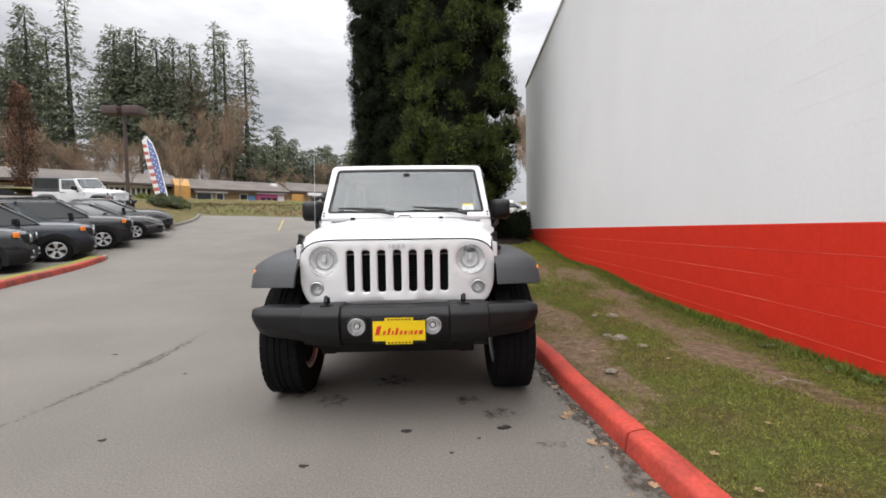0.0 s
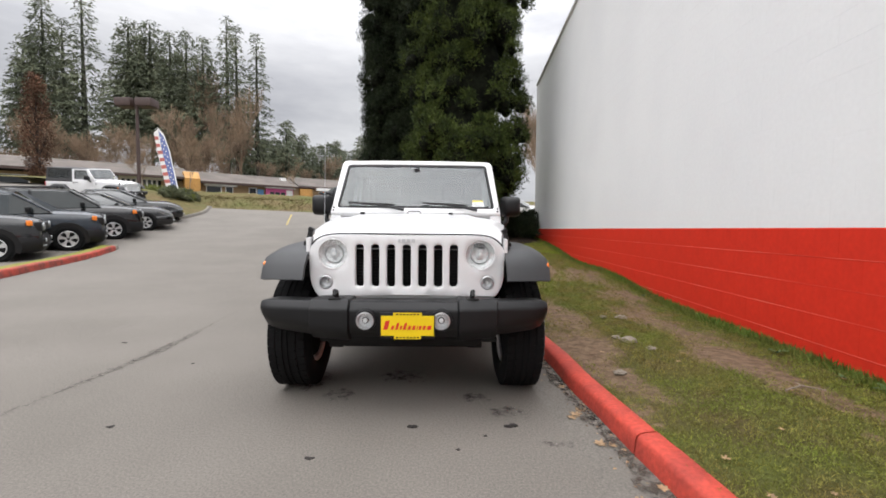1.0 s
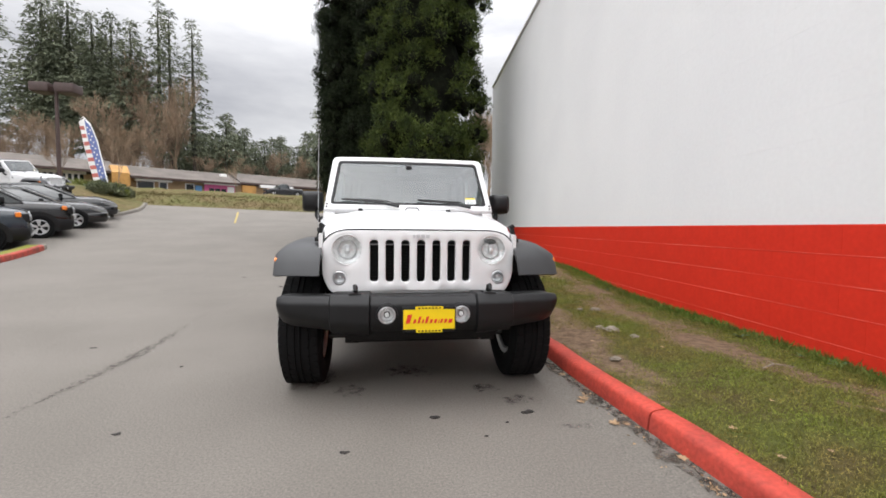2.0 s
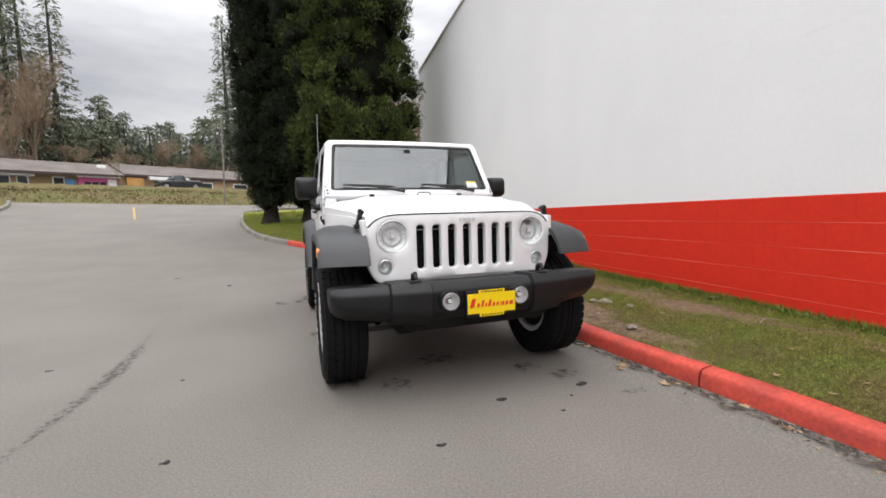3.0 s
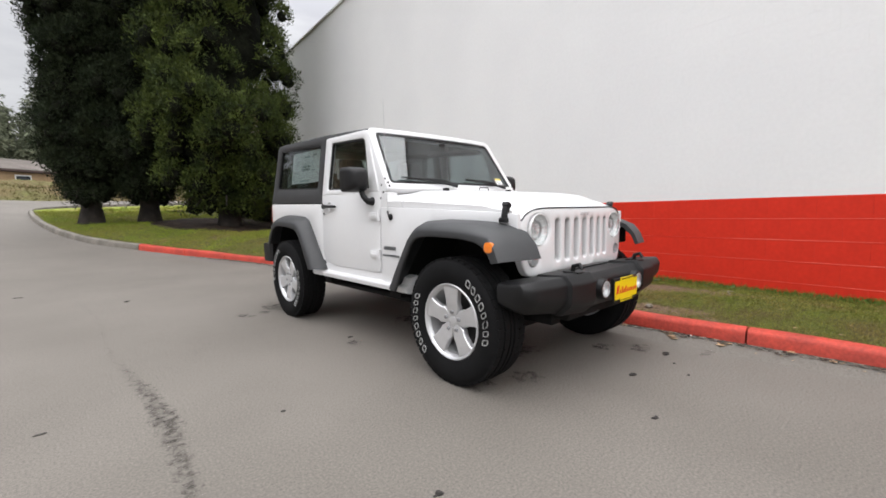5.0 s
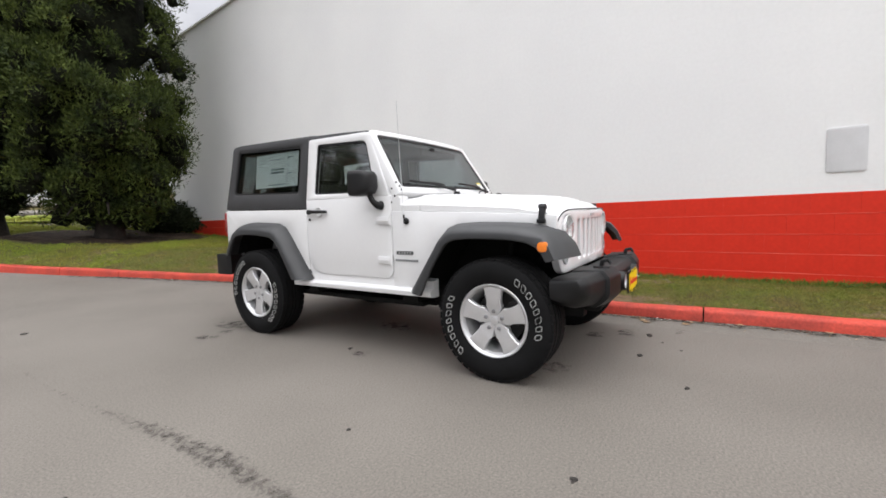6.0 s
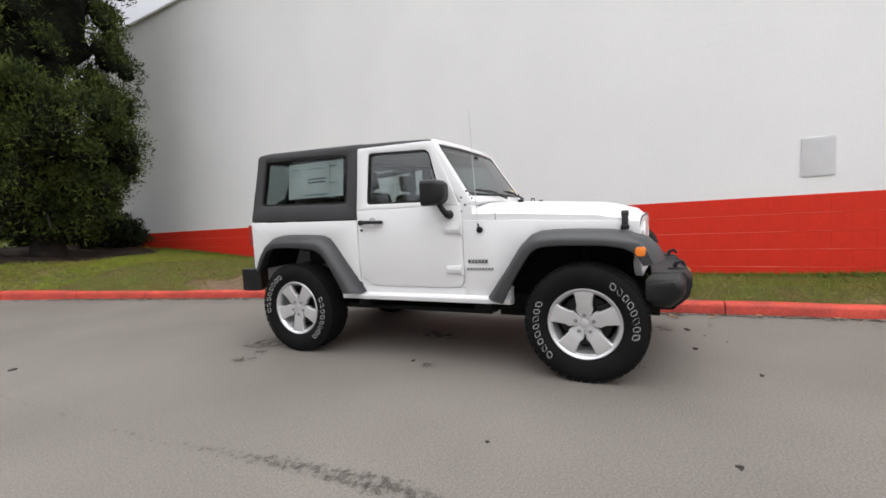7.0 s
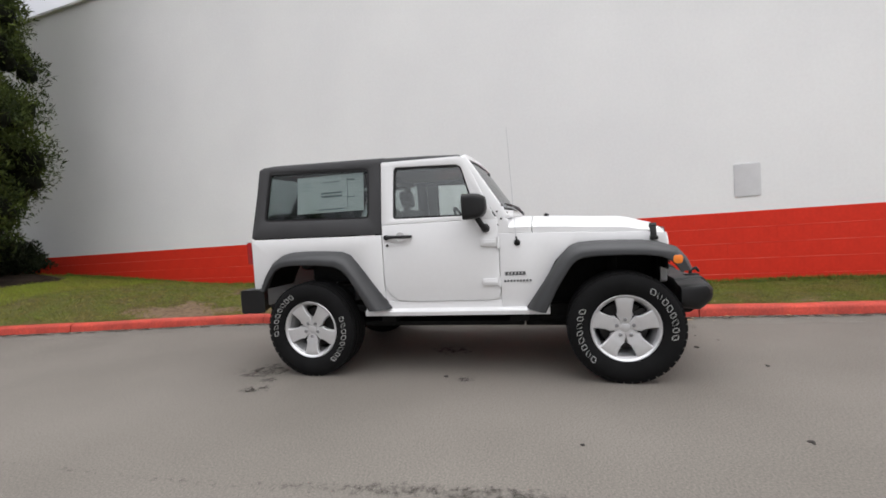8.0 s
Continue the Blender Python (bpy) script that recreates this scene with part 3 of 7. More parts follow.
    bm = fresh(lathe, [(0.06, 0.03), (0.165, 0.03), (0.165, 0.005), (0.06, 0.005)], 48)
    part("brake_disc", bm, M["disc"], w)
    bm = fresh(box, -0.02, 0.07, -0.075, 0.075, 0.09, 0.178, bevel=0.012, m=pose(0, 0, 0, 70, 0, 0))
    part("brake_caliper", bm, M["disc"], w)
    part("backing_plate", fresh(lathe, [(0.02, 0.075), (0.19, 0.075), (0.19, 0.08), (0.02, 0.08)], 40), M["under"], w)
    return w


# ---- the white two-door off-roader; its nose towards -y, front axle at y = 0 ----
def side_x(z):
    return 0.768 if z < 1.14 else 0.768 - (z - 1.14) * 0.125


def fender_x(y):
    return 0.768 - 0.135 * ease(0.75, -0.36, y) if y < 0.75 else 0.768


def body_side(s):
    return lambda y, z, d: Vector((s * (side_x(z) - d), y, z))


def build_jeep():
    jeep = thing("offroader", "white two-door off-roader with black hardtop beside red kerb", "car")
    body = part("body", fresh(box, -0.70, 0.70, 0.62, 2.90, 0.50, 0.56, bevel=0.01), M["under"], jeep, "dark floor pan and tub")
    for s in (-1, 1):
        # rear quarter, sill, fender
        o = [(1.788, 1.128), (2.990, 1.150), (2.995, 0.70), (2.93, 0.70), (2.85, 0.88), (2.74, 0.99), (2.14, 0.99), (2.02, 0.93), (1.82, 0.53), (1.788, 0.53)]
        o = fillet(o, [0.004, 0.03, 0.01, 0.01, 0.03, 0.05, 0.05, 0.05, 0.01, 0.004], 3)
        part("quarter_panel", fresh(plate, o, [], body_side(s), 0.03, 0.006), M["paint"], body)
        o = [(0.849, 1.088), (0.849, 0.53), (0.64, 0.53), (0.44, 0.875), (0.30, 0.965), (-0.26, 0.955), (-0.335, 0.90), (-0.335, 1.03), (-0.1, 1.047), (0.3, 1.068), (0.6, 1.08)]
        bm = bmesh.new()
        plate(bm, o, [], lambda y, z, d, s=s: Vector((s * (fender_x(y) - d), y, z)), 0.025, 0.004)
        part("front_fender", bm, M["paint"], body)
        bm = bmesh.new()
        secs = []
        for y in (0.50, 1.2, 1.95):
            secs.append([(s * x, y, z) for x, z in ((0.70, 0.60), (0.764, 0.588), (0.764, 0.535), (0.80, 0.523), (0.806, 0.512), (0.80, 0.482), (0.765, 0.474), (0.70, 0.474))])
        loft(bm, secs)
        part("sill", bm, M["paint"], body, "", 30)
        part("door_jamb", fresh(plate, [(0.852, 0.545), (1.785, 0.545), (1.785, 1.12), (0.852, 1.12)], [], lambda y, z, d, s=s: Vector((s * (side_x(z) - 0.014 - d), y, z)), 0.02), M["paint"], body)
        # door
        lower = fillet([(0.8545, 1.205), (0.8545, 0.590), (1.7815, 0.590), (1.7815, 1.205)], [0.0, 0.075, 0.21, 0.0], 8)
        bm = fresh(plate, lower, [], lambda y, z, d, s=s: Vector((s * (side_x(z) + 0.006 - d), y, z)), 0.05, 0.006)
        frame_o = fillet([(0.872, 1.2052), (1.7815, 1.2052), (1.778, 1.715), (1.095, 1.704)], [0, 0, 0.02, 0.05], 5)
        frame_i = fillet([(1.005, 1.236), (1.684, 1.250), (1.670, 1.664), (1.124, 1.640)], [0.012, 0.03, 0.035, 0.05], 5)
        plate(bm, frame_o, [frame_i], lambda y, z, d, s=s: Vector((s * (side_x(z) + 0.006 - d), y, z)), 0.045, 0.006)
        door = part("door", bm, M["paint"], jeep, "white door with a framed window")
        seal_o = [(y, z) for y, z in inset(frame_i if area2(frame_i) > 0 else frame_i[::-1], -0.004)]
        seal_i = inset(frame_i if area2(frame_i) > 0 else frame_i[::-1], 0.013)
        bm = fresh(plate, seal_o, [seal_i], lambda y, z, d, s=s: Vector((s * (side_x(z) - 0.002 - d), y, z)), 0.02)
        part("window_seal", bm, M["black"], door)
        bm = fresh(plate, inset(frame_i if area2(frame_i) > 0 else frame_i[::-1], -0.008), [], lambda y, z, d, s=s: Vector((s * (side_x(z) - 0.016 - d), y, z)), 0.004)
        pane = part("window_pane", bm, M["glass"], door)
        pane.visible_shadow = False
        bm = bmesh.new()
        ring = []
        for k in range(9):
            t = k / 8
            ring.append((s * (0.775 + 0.028 * math.sin(math.pi * t) ** 0.5), 1.53 + 0.22 * t, 1.104 + 0.004 * t))
        tube(bm, ring, [0.010, 0.013, 0.013, 0.013, 0.013, 0.013, 0.014, 0.015, 0.013], 10)
        lathe(bm, [(0.021, 0.0), (0.021, 0.014), (0.015, 0.02), (0.0005, 0.021)], 16, Matrix.Translation((s * 0.772, 1.742, 1.106)) @ Matrix.Diagonal((s, 1, 1, 1)))
        part("door_handle", bm, M["black"], door, "black pull handle")
        part("handle_recess", fresh(lathe, [(0.042, -0.002), (0.042, 0.002), (0.036, 0.003), (0.03, -0.004), (0.0005, -0.006)], 28, Matrix.Translation((s * 0.7748, 1.625, 1.105)) @ Matrix.Diagonal((s, 1, 1, 1))), M["paint"], door)
        part("door_lock", fresh(lathe, [(0.011, 0), (0.011, 0.004), (0.0004, 0.005)], 14, Matrix.Translation((s * 0.7745, 1.738, 1.043)) @ Matrix.Diagonal((s, 1, 1, 1))), M["disc"], door)
        for z in (1.024, 0.728):
            bm = fresh(box, min(s * 0.772, s * 0.790), max(s * 0.772, s * 0.790), 0.862, 0.985, z - 0.026, z + 0.026, bevel=0.006)
            tube(bm, [(s * 0.785, 0.855, z - 0.038), (s * 0.785, 0.855, z + 0.038)], 0.012, 10)
            box(bm, min(s * 0.786, s * 0.796), max(s * 0.786, s * 0.796), 0.875, 0.965, z - 0.009, z + 0.009, bevel=0.003)
            part("hinge", bm, M["paint"], door, "exposed white hinge")
        # mirror
        bm = bmesh.new()
        secs = []
        for y, a, b, c, d in ((0.915, 0.845, 0.925, 1.265, 1.345), (0.925, 0.82, 0.945, 1.240, 1.366), (0.955, 0.80, 0.962, 1.218, 1.384), (1.000, 0.79, 0.970, 1.208, 1.391), (1.080, 0.788, 0.970, 1.206, 1.391), (1.085, 0.797, 0.960, 1.216, 1.382)):
            secs.append([(s * u, y, v) for u, v in fillet([(a, c), (b, c), (b, d), (a, d)], 0.038, 5)])
        loft(bm, secs)
        tube(bm, [(s * 0.84, 1.0, 1.23), (s * 0.835, 0.965, 1.165), (s * 0.81, 0.945, 1.135), (s * 0.772, 0.945, 1.135)], [0.022, 0.021, 0.026, 0.034], 12)
        mirror = part("side_mirror", bm, M["black"], door, "black side mirror on an arm", 40)
        part("mirror_glass", fresh(plate, fillet([(0.806, 1.230), (0.952, 1.230), (0.952, 1.362), (0.806, 1.362)], 0.025, 4), [], lambda u, v, d, s=s: Vector((s * u, 1.0865 - d, v)), 0.003), M["chrome"], mirror)
        # hardtop side
        ho = fillet([(1.788, 1.137), (2.992, 1.159), (2.905, 1.776), (1.788, 1.745), (1.788, 1.72)], [0.004, 0.02, 0.05, 0.0, 0.0], 5)
        hi = fillet([(1.89, 1.268), (2.868, 1.300), (2.815, 1.722), (1.885, 1.680)], 0.045, 5)
        if s < 0:
            top = part("hardtop", fresh(box, -0.60, 0.60, 2.78, 2.80, 1.2, 1.21), M["hardtop"], jeep, "black textured removable hardtop")
        part("top_side", fresh(plate, ho, [hi], body_side(s), 0.035, 0.008), M["hardtop"], top)
        hic = hi if area2(hi) > 0 else hi[::-1]
        part("window_gasket", fresh(plate, inset(hic, -0.003), [inset(hic, 0.016)], lambda y, z, d, s=s: Vector((s * (side_x(z) - 0.007 - d), y, z)), 0.02), M["black"], top)
        p2 = part("quarter_window", fresh(plate, inset(hic, -0.006), [], lambda y, z, d, s=s: Vector((s * (side_x(z) - 0.02 - d), y, z)), 0.004), M["dark_pane"], top)
        p2.visible_shadow = False
        # flares
        for nm, outer, inner, xb in (
                ("front_flare", [(0.672, 0.530), (0.545, 0.708), (0.415, 0.900), (0.345, 0.970), (0.282, 0.994), (0.152, 1.000), (-0.02, 0.995), (-0.168, 0.986), (-0.27, 0.967), (-0.345, 0.928), (-0.392, 0.862), (-0.425, 0.785)],
                 [(0.530, 0.505), (0.435, 0.690), (0.340, 0.838), (0.300, 0.872), (0.255, 0.889), (0.150, 0.897), (-0.01, 0.896), (-0.140, 0.890), (-0.233, 0.876), (-0.290, 0.850), (-0.325, 0.812), (-0.350, 0.768)], None),
                ("rear_flare", [(1.728, 0.540), (1.880, 0.744), (2.005, 0.915), (2.065, 0.985), (2.140, 1.016), (2.300, 1.028), (2.480, 1.033), (2.590, 1.030), (2.675, 1.014), (2.755, 0.965), (2.830, 0.870), (2.895, 0.725)],
                 [(1.885, 0.535), (1.975, 0.690), (2.055, 0.815), (2.105, 0.866), (2.170, 0.898), (2.320, 0.914), (2.470, 0.920), (2.570, 0.920), (2.650, 0.910), (2.705, 0.880), (2.765, 0.800), (2.815, 0.715)], 0.75)):
            bm = bmesh.new()
            secs = []
            for (oy, oz), (iy, iz) in zip(outer, inner):
                b = xb if xb else fender_x(oy) - 0.02
                O, I = Vector((oy, oz)), Vector((iy, iz))
                q = 1 - 0.6 * ease(-0.25, -0.38, oy)
                pts = [(b, O), (0.79, O.lerp(I, 0.05 * q)), (0.835, O.lerp(I, 0.20 * q)), (0.865, O.lerp(I, 0.37 * q)), (0.882, O.lerp(I, 0.50 * q)), (0.890, O.lerp(I, 0.68 * q)), (0.889, O.lerp(I, 0.94)), (0.882, I), (0.868, I), (0.856, O.lerp(I, 0.8)), (0.825, O.lerp(I, 0.5)), (b, O.lerp(I, 0.34))]
                sweep = 0.055 * ease(-0.24, -0.40, oy)
                secs.append([(s * x, q.x - sweep * min(1, max(0, (0.885 - x) / 0.23)), q.y) for x, q in pts])
            loft(bm, secs)
            part(nm, bm, M["flare"], jeep, "grained dark grey wheel flare", 38)
            bm = bmesh.new()
            cs = []
            for (oy, oz), (iy, iz) in zip(outer, inner):
                c = Vector((0.0 if nm[0] == "f" else 2.424, 0.385))
                q = Vector((oy, oz)).lerp(Vector((iy, iz)), 0.25)
                q.x = max(q.x, -0.29)
                q2 = q + (c - q).normalized() * -0.012
                cs.append([(s * 0.36, q.x, q.y), (s * 0.80, q.x, q.y), (s * 0.80, q2.x, q2.y), (s * 0.36, q2.x, q2.y)])
            loft(bm, cs)
            part("wheel_well", bm, M["under"], body)
        bm = fresh(box, min(s * 0.34, s * 0.36), max(s * 0.34, s * 0.36), -0.33, 0.62, 0.45, 0.98)
        part("engine_bay_side", bm, M["under"], body)
        bm = fresh(plate, fillet([(-0.034, -0.029), (0.028, -0.031), (0.030, 0.028), (-0.032, 0.031)], 0.026, 6), [], lambda u, v, d, s=s: Vector((s * (0.8935 - d - 0.10 * max(0, -u)), -0.334 + u, 0.856 + v)), 0.02, 0.006)
        part("side_marker", bm, M["amber"], jeep, "amber side marker lamp")
        # hood latch
        bm = fresh(box, -0.014, 0.014, -0.02, 0.02, -0.05, 0.042, bevel=0.007, m=Matrix.Translation((s * 0.634, -0.245, 1.043)) @ pose(0, 0, 0, 0, s * -14, 0))
        box(bm, -0.02, 0.02, -0.026, 0.026, -0.014, 0.014, bevel=0.006, m=Matrix.Translation((s * 0.648, -0.245, 0.995)))
        box(bm, -0.018, 0.018, -0.024, 0.024, -0.012, 0.014, bevel=0.006, m=Matrix.Translation((s * 0.624, -0.245, 1.082)) @ pose(0, 0, 0, 0, s * -35, 0))
        part("hood_latch", bm, M["black"], jeep, "black rubber hood latch", 40)
    # badges and aerial
    for y0, y1, z0, z1 in ((0.665, 0.815, 0.772, 0.798), (0.62, 0.83, 0.722, 0.738)):
        bm = bmesh.new()
        n = 6 if y1 - y0 < 0.16 else 9
        if n == 6:
            plate(bm, fillet([(y0, z0), (y1, z0), (y1, z1), (y0, z1)], 0.004, 2), [inset(fillet([(y0, z0), (y1, z0), (y1, z1), (y0, z1)], 0.004, 2), 0.005)], lambda y, z, d: Vector((-0.7705 + d, y, z)), 0.003)
        for i in range(n):
            a = y0 + (y1 - y0) * (i + 0.18) / n
            b = y0 + (y1 - y0) * (i + 0.80) / n
            h = 0.006 if n == 6 else 0.0
            box(bm, -0.771, -0.767, a, b, z0 + h, z1 - h)
        part("badge", bm, M["badge"], body, "small badge of plain bars", 0)
    bm = fresh(lathe, [(0.024, 0), (0.024, -0.006), (0.013, -0.014), (0.0005, -0.02)], 18, Matrix.Translation((-0.768, 0.715, 1.015)))
    tube(bm, [(-0.782, 0.715, 1.015), (-0.792, 0.716, 1.04), (-0.79, 0.72, 1.06)], 0.007, 8)
    aerial = part("aerial_base", bm, M["black"], jeep)
    part("aerial", fresh(tube, [(-0.79, 0.72, 1.05), (-0.788, 0.735, 1.45), (-0.784, 0.75, 1.86)], [0.0022, 0.0019, 0.0016], 6), M["silver_badge"], aerial)
    # roof, rear
    bm = bmesh.new()
    secs = []
    for y, ze, zc in ((1.125, 1.712, 1.716), (1.14, 1.722, 1.727), (1.4, 1.738, 1.752), (1.74, 1.752, 1.774), (1.76, 1.757, 1.780), (2.3, 1.773, 1.800), (2.78, 1.785, 1.806), (2.878, 1.779, 1.795), (2.908, 1.759, 1.772)):
        edge = 1.69 + 0.015 * ease(1.6, 2.0, y)
        row = []
        for u in (-1.0, -1.0, -0.985, -0.95, -0.85, -0.5, 0, 0.5, 0.85, 0.95, 0.985, 1.0, 1.0):
            row.append(u)
        xs = [side_x(ze - 0.02) * u for u in row]
        zs = [edge, ze - 0.022, ze - 0.006, ze, ze + 0.3 * (zc - ze), ze + 0.8 * (zc - ze), zc, ze + 0.8 * (zc - ze), ze + 0.3 * (zc - ze), ze, ze - 0.006, ze - 0.022, edge]
        secs.append([(x, y, z) for x, z in zip(xs, zs)])
    loft(bm, secs)
    part("roof_panel", bm, M["hardtop"], top, "", 40)
    bm = bmesh.new()
    ro = fillet([(-0.75, 0), (0.75, 0), (0.69, 0.615), (-0.69, 0.615)], 0.03, 4)
    ri = fillet([(-0.62, 0.10), (0.62, 0.10), (0.57, 0.55), (-0.57, 0.55)], 0.05, 5)
    rear_map = lambda u, v, d: Vector((u, 2.992 - v * 0.13 - d, 1.153 + v))
    plate(bm, ro, [ri], rear_map, 0.03, 0.006)
    part("rear_frame", bm, M["hardtop"], top)
    pr = part("rear_window", fresh(plate, ri, [], lambda u, v, d: rear_map(u, v, d + 0.008), 0.004), M["dark_pane"], top)
    pr.visible_shadow = False
    tg = part("tailgate", fresh(box, -0.765, 0.765, 2.95, 2.996, 0.56, 1.146, bevel=0.008), M["paint"], jeep)
    spare = build_wheel("spare_wheel")
    spare.parent = jeep
    spare.matrix_basis = pose(0.05, 3.185, 1.02, 0, 0, 90)
    for s in (-1, 1):
        part("tail_lamp", fresh(box, s * 0.70 - 0.055, s * 0.70 + 0.055, 2.988, 3.055, 0.94, 1.135, bevel=0.014), M["tail_red"], jeep, "red tail lamp in a black housing")
    bm = bmesh.new()
    secs = []
    for x, y0 in ((-0.85, 2.90), (-0.83, 2.86), (-0.6, 2.98), (0.6, 2.98), (0.83, 2.86), (0.85, 2.90)):
        secs.append([(x, y, z) for y, z in fillet([(y0, 0.525), (3.095 - 0.02 * (abs(x) > 0.84), 0.525), (3.095 - 0.02 * (abs(x) > 0.84), 0.725), (y0, 0.725)], 0.02, 3)])
    loft(bm, secs)
    part("rear_bumper", bm, M["black"], jeep, "black plastic rear bumper")
    # windscreen frame
    Y0, Z0, Y1, Z1 = 0.775, 1.225, 1.105, 1.725
    L = math.hypot(Y1 - Y0, Z1 - Z0)
    ey, ez = (Y1 - Y0) / L, (Z1 - Z0) / L
    bow = lambda u: 0.055 * (1 - min(abs(u) / 0.75, 1) ** 2.2)
    wmap = lambda u, v, d: Vector((u, Y0 + v * ey + d * ez - bow(u), Z0 + v * ez - d * ey))
    wo = fillet([(-0.752, 0), (-0.4, 0), (0, 0), (0.4, 0), (0.752, 0), (0.703, L), (0.4, L), (0, L), (-0.4, L), (-0.703, L)], [0.01, 0.1, 0.1, 0.1, 0.01, 0.055, 0.1, 0.1, 0.1, 0.055], 6)
    wi = fillet([(-0.698, 0.055), (-0.35, 0.055), (0, 0.055), (0.35, 0.055), (0.698, 0.055), (0.648, L - 0.05), (0.33, L - 0.05), (0, L - 0.05), (-0.33, L - 0.05), (-0.648, L - 0.05)], [0.035, 0.1, 0.1, 0.1, 0.035, 0.035, 0.1, 0.1, 0.1, 0.035], 5)
    scr = part("windscreen_frame", fresh(plate, wo, [wi], wmap, 0.075, 0.012, fill=0.05), M["paint"], jeep, "white folding windscreen frame")
    wic = wi if area2(wi) > 0 else wi[::-1]
    part("screen_border", fresh(plate, inset(wic, -0.004), [inset(wic, 0.022)], lambda u, v, d: wmap(u, v, d + 0.007), 0.003, fill=0.03), M["black"], scr)
    bm = bmesh.new()
    secs = []
    for u in spread(-1, 1, 33):
        cols = [(u * (0.706 - 0.088 * v / L), v) for v in (0.048, 0.2, 0.35, L - 0.042)]
        secs.append([wmap(a, v, 0.011) for a, v in cols] + [wmap(a, v, 0.016) for a, v in cols[::-1]])
    loft(bm, secs)
    g = part("windscreen", bm, M["screen"], scr, "windscreen reflecting the grey sky", 40)
    g.visible_shadow = False
    part("mirror_mount", fresh(box, -0.03, 0.03, 0.985, 1.0, 1.60, 1.64, bevel=0.008), M["black"], scr)
    part("rear_view_mirror", fresh(box, -0.11, 0.11, 1.02, 1.045, 1.575, 1.63, bevel=0.012), M["black"], jeep)
    for x0, tip in ((-0.12, -0.60), (0.52, 0.06)):
        bm = bmesh.new()
        a, b = wmap(x0 + 0.02, 0.01, -0.03), wmap((x0 + tip) / 2, 0.075, -0.022)
        tube(bm, [a, b], [0.012, 0.007], 8)
        tube(bm, [wmap(x0 - 0.06, 0.078, -0.010), b, wmap(tip, 0.10, -0.010)], [0.008, 0.012, 0.007], 8)
        part("wiper", bm, M["black"], scr, "black wiper")
    for s in (-1, 1):
        for v in (0.015, 0.045):
            part("bolt", fresh(lathe, [(0.009, 0), (0.009, -0.004), (0.0004, -0.006)], 10, Matrix.Translation(wmap(s * 0.725, v - 0.004 + 0.012, -0.001)) @ pose(0, 0, 0, 0, 0, 90)), M["disc"], scr)
        for y, z in ((0.862, 1.30), (0.90, 1.255), (0.87, 1.20), (0.90, 1.155)):
            part("bolt", fresh(lathe, [(0.008, 0), (0.008, 0.006), (0.0004, 0.008)], 10, Matrix.Translation((s * (side_x(z) - 0.012), y - 0.045, z)) @ Matrix.Diagonal((s, 1, 1, 1))), M["disc"], scr)
    # windscreen label
    bm = fresh(plate, [(0.505, 0.075), (0.605, 0.075), (0.600, 0.148), (0.503, 0.148)], [], lambda u, v, d: wmap(u, v, d + 0.0085), 0.001)
    st = part("sticker", bm, M["paper"], scr, "small paper sticker")
    part("sticker_band", fresh(plate, [(0.505, 0.128), (0.601, 0.128), (0.600, 0.147), (0.504, 0.147)], [], lambda u, v, d: wmap(u, v, d + 0.0075), 0.0008), M["print_yellow"], st)
    for k in range(3):
        part("print_bar", fresh(plate, [(0.515, 0.083 + k * 0.014), (0.594 - 0.01 * k, 0.083 + k * 0.014), (0.594 - 0.01 * k, 0.089 + k * 0.014), (0.515, 0.089 + k * 0.014)], [], lambda u, v, d: wmap(u, v, d + 0.0076), 0.0006), M["print_grey"], st)
    # cowl and hood
    def hood_w(y):
        return fender_x(y) - 0.012 - 0.02 * ease(-0.1, -0.36, y)

    def hood_rows(y):
        w = hood_w(y)
        zs = 1.094 - 0.05 * (0.84 - y) / 1.1
        zc = 1.218 - 0.05 * ease(0.75, -0.25, y) - 0.062 * ease(-0.02, -0.36, y) ** 1.4
        dome = 0.018 * (1 - ease(-0.1, -0.33, y))
        zt = max(zc - 0.055 + 0.0 * y, zs + 0.015)
        pts = []
        for u in (-1, -1, -0.99, -0.965, -0.92, -0.86, -0.72, -0.66, -0.60, -0.3, 0, 0.3, 0.60, 0.66, 0.72, 0.86, 0.92, 0.965, 0.99, 1, 1):
            a = abs(u)
            z = zt + (zc - dome - zt) * (1 - a ** 3.0) + dome * (1 - ease(0.58, 0.74, a))
            edge = min(ease(1.0, 0.86, a), 1.0)
            z = zt - 0.034 + 0.034 * edge ** 0.5 + (z - zt) * edge
            z = max(z, zs + 0.012)
            k = ease(-0.31, -0.374, y)
            z = z * (1 - k) + k * (1.066 - 0.10 * min(a, 1) ** 11 - 0.004 * (k > 0.97))
            pts.append([w * u, y + 0.058 * (w * u / 0.6) ** 2 * ease(-0.05, -0.36, y), z])
        pts[0][2] = pts[-1][2] = zs + 0.002 - 0.075 * ease(-0.2, -0.36, y)
        return pts

    for nm, ys in (("cowl", (0.606, 0.65, 0.70, 0.75, 0.80, 0.835)), ("hood", (0.600, 0.595, 0.50, 0.38, 0.26, 0.14, 0.02, -0.08, -0.16, -0.22, -0.27, -0.30, -0.318, -0.332, -0.345, -0.356, -0.364, -0.370))):
        bm = bmesh.new()
        secs = []
        for y in ys:
            row = hood_rows(y)
            secs.append(row + [[p[0] * 0.97, p[1], p[2] - 0.03] for p in row[::-1]])
        loft(bm, secs)
        part(nm, bm, M["paint"], jeep, "white domed hood" if nm == "hood" else "", 30)
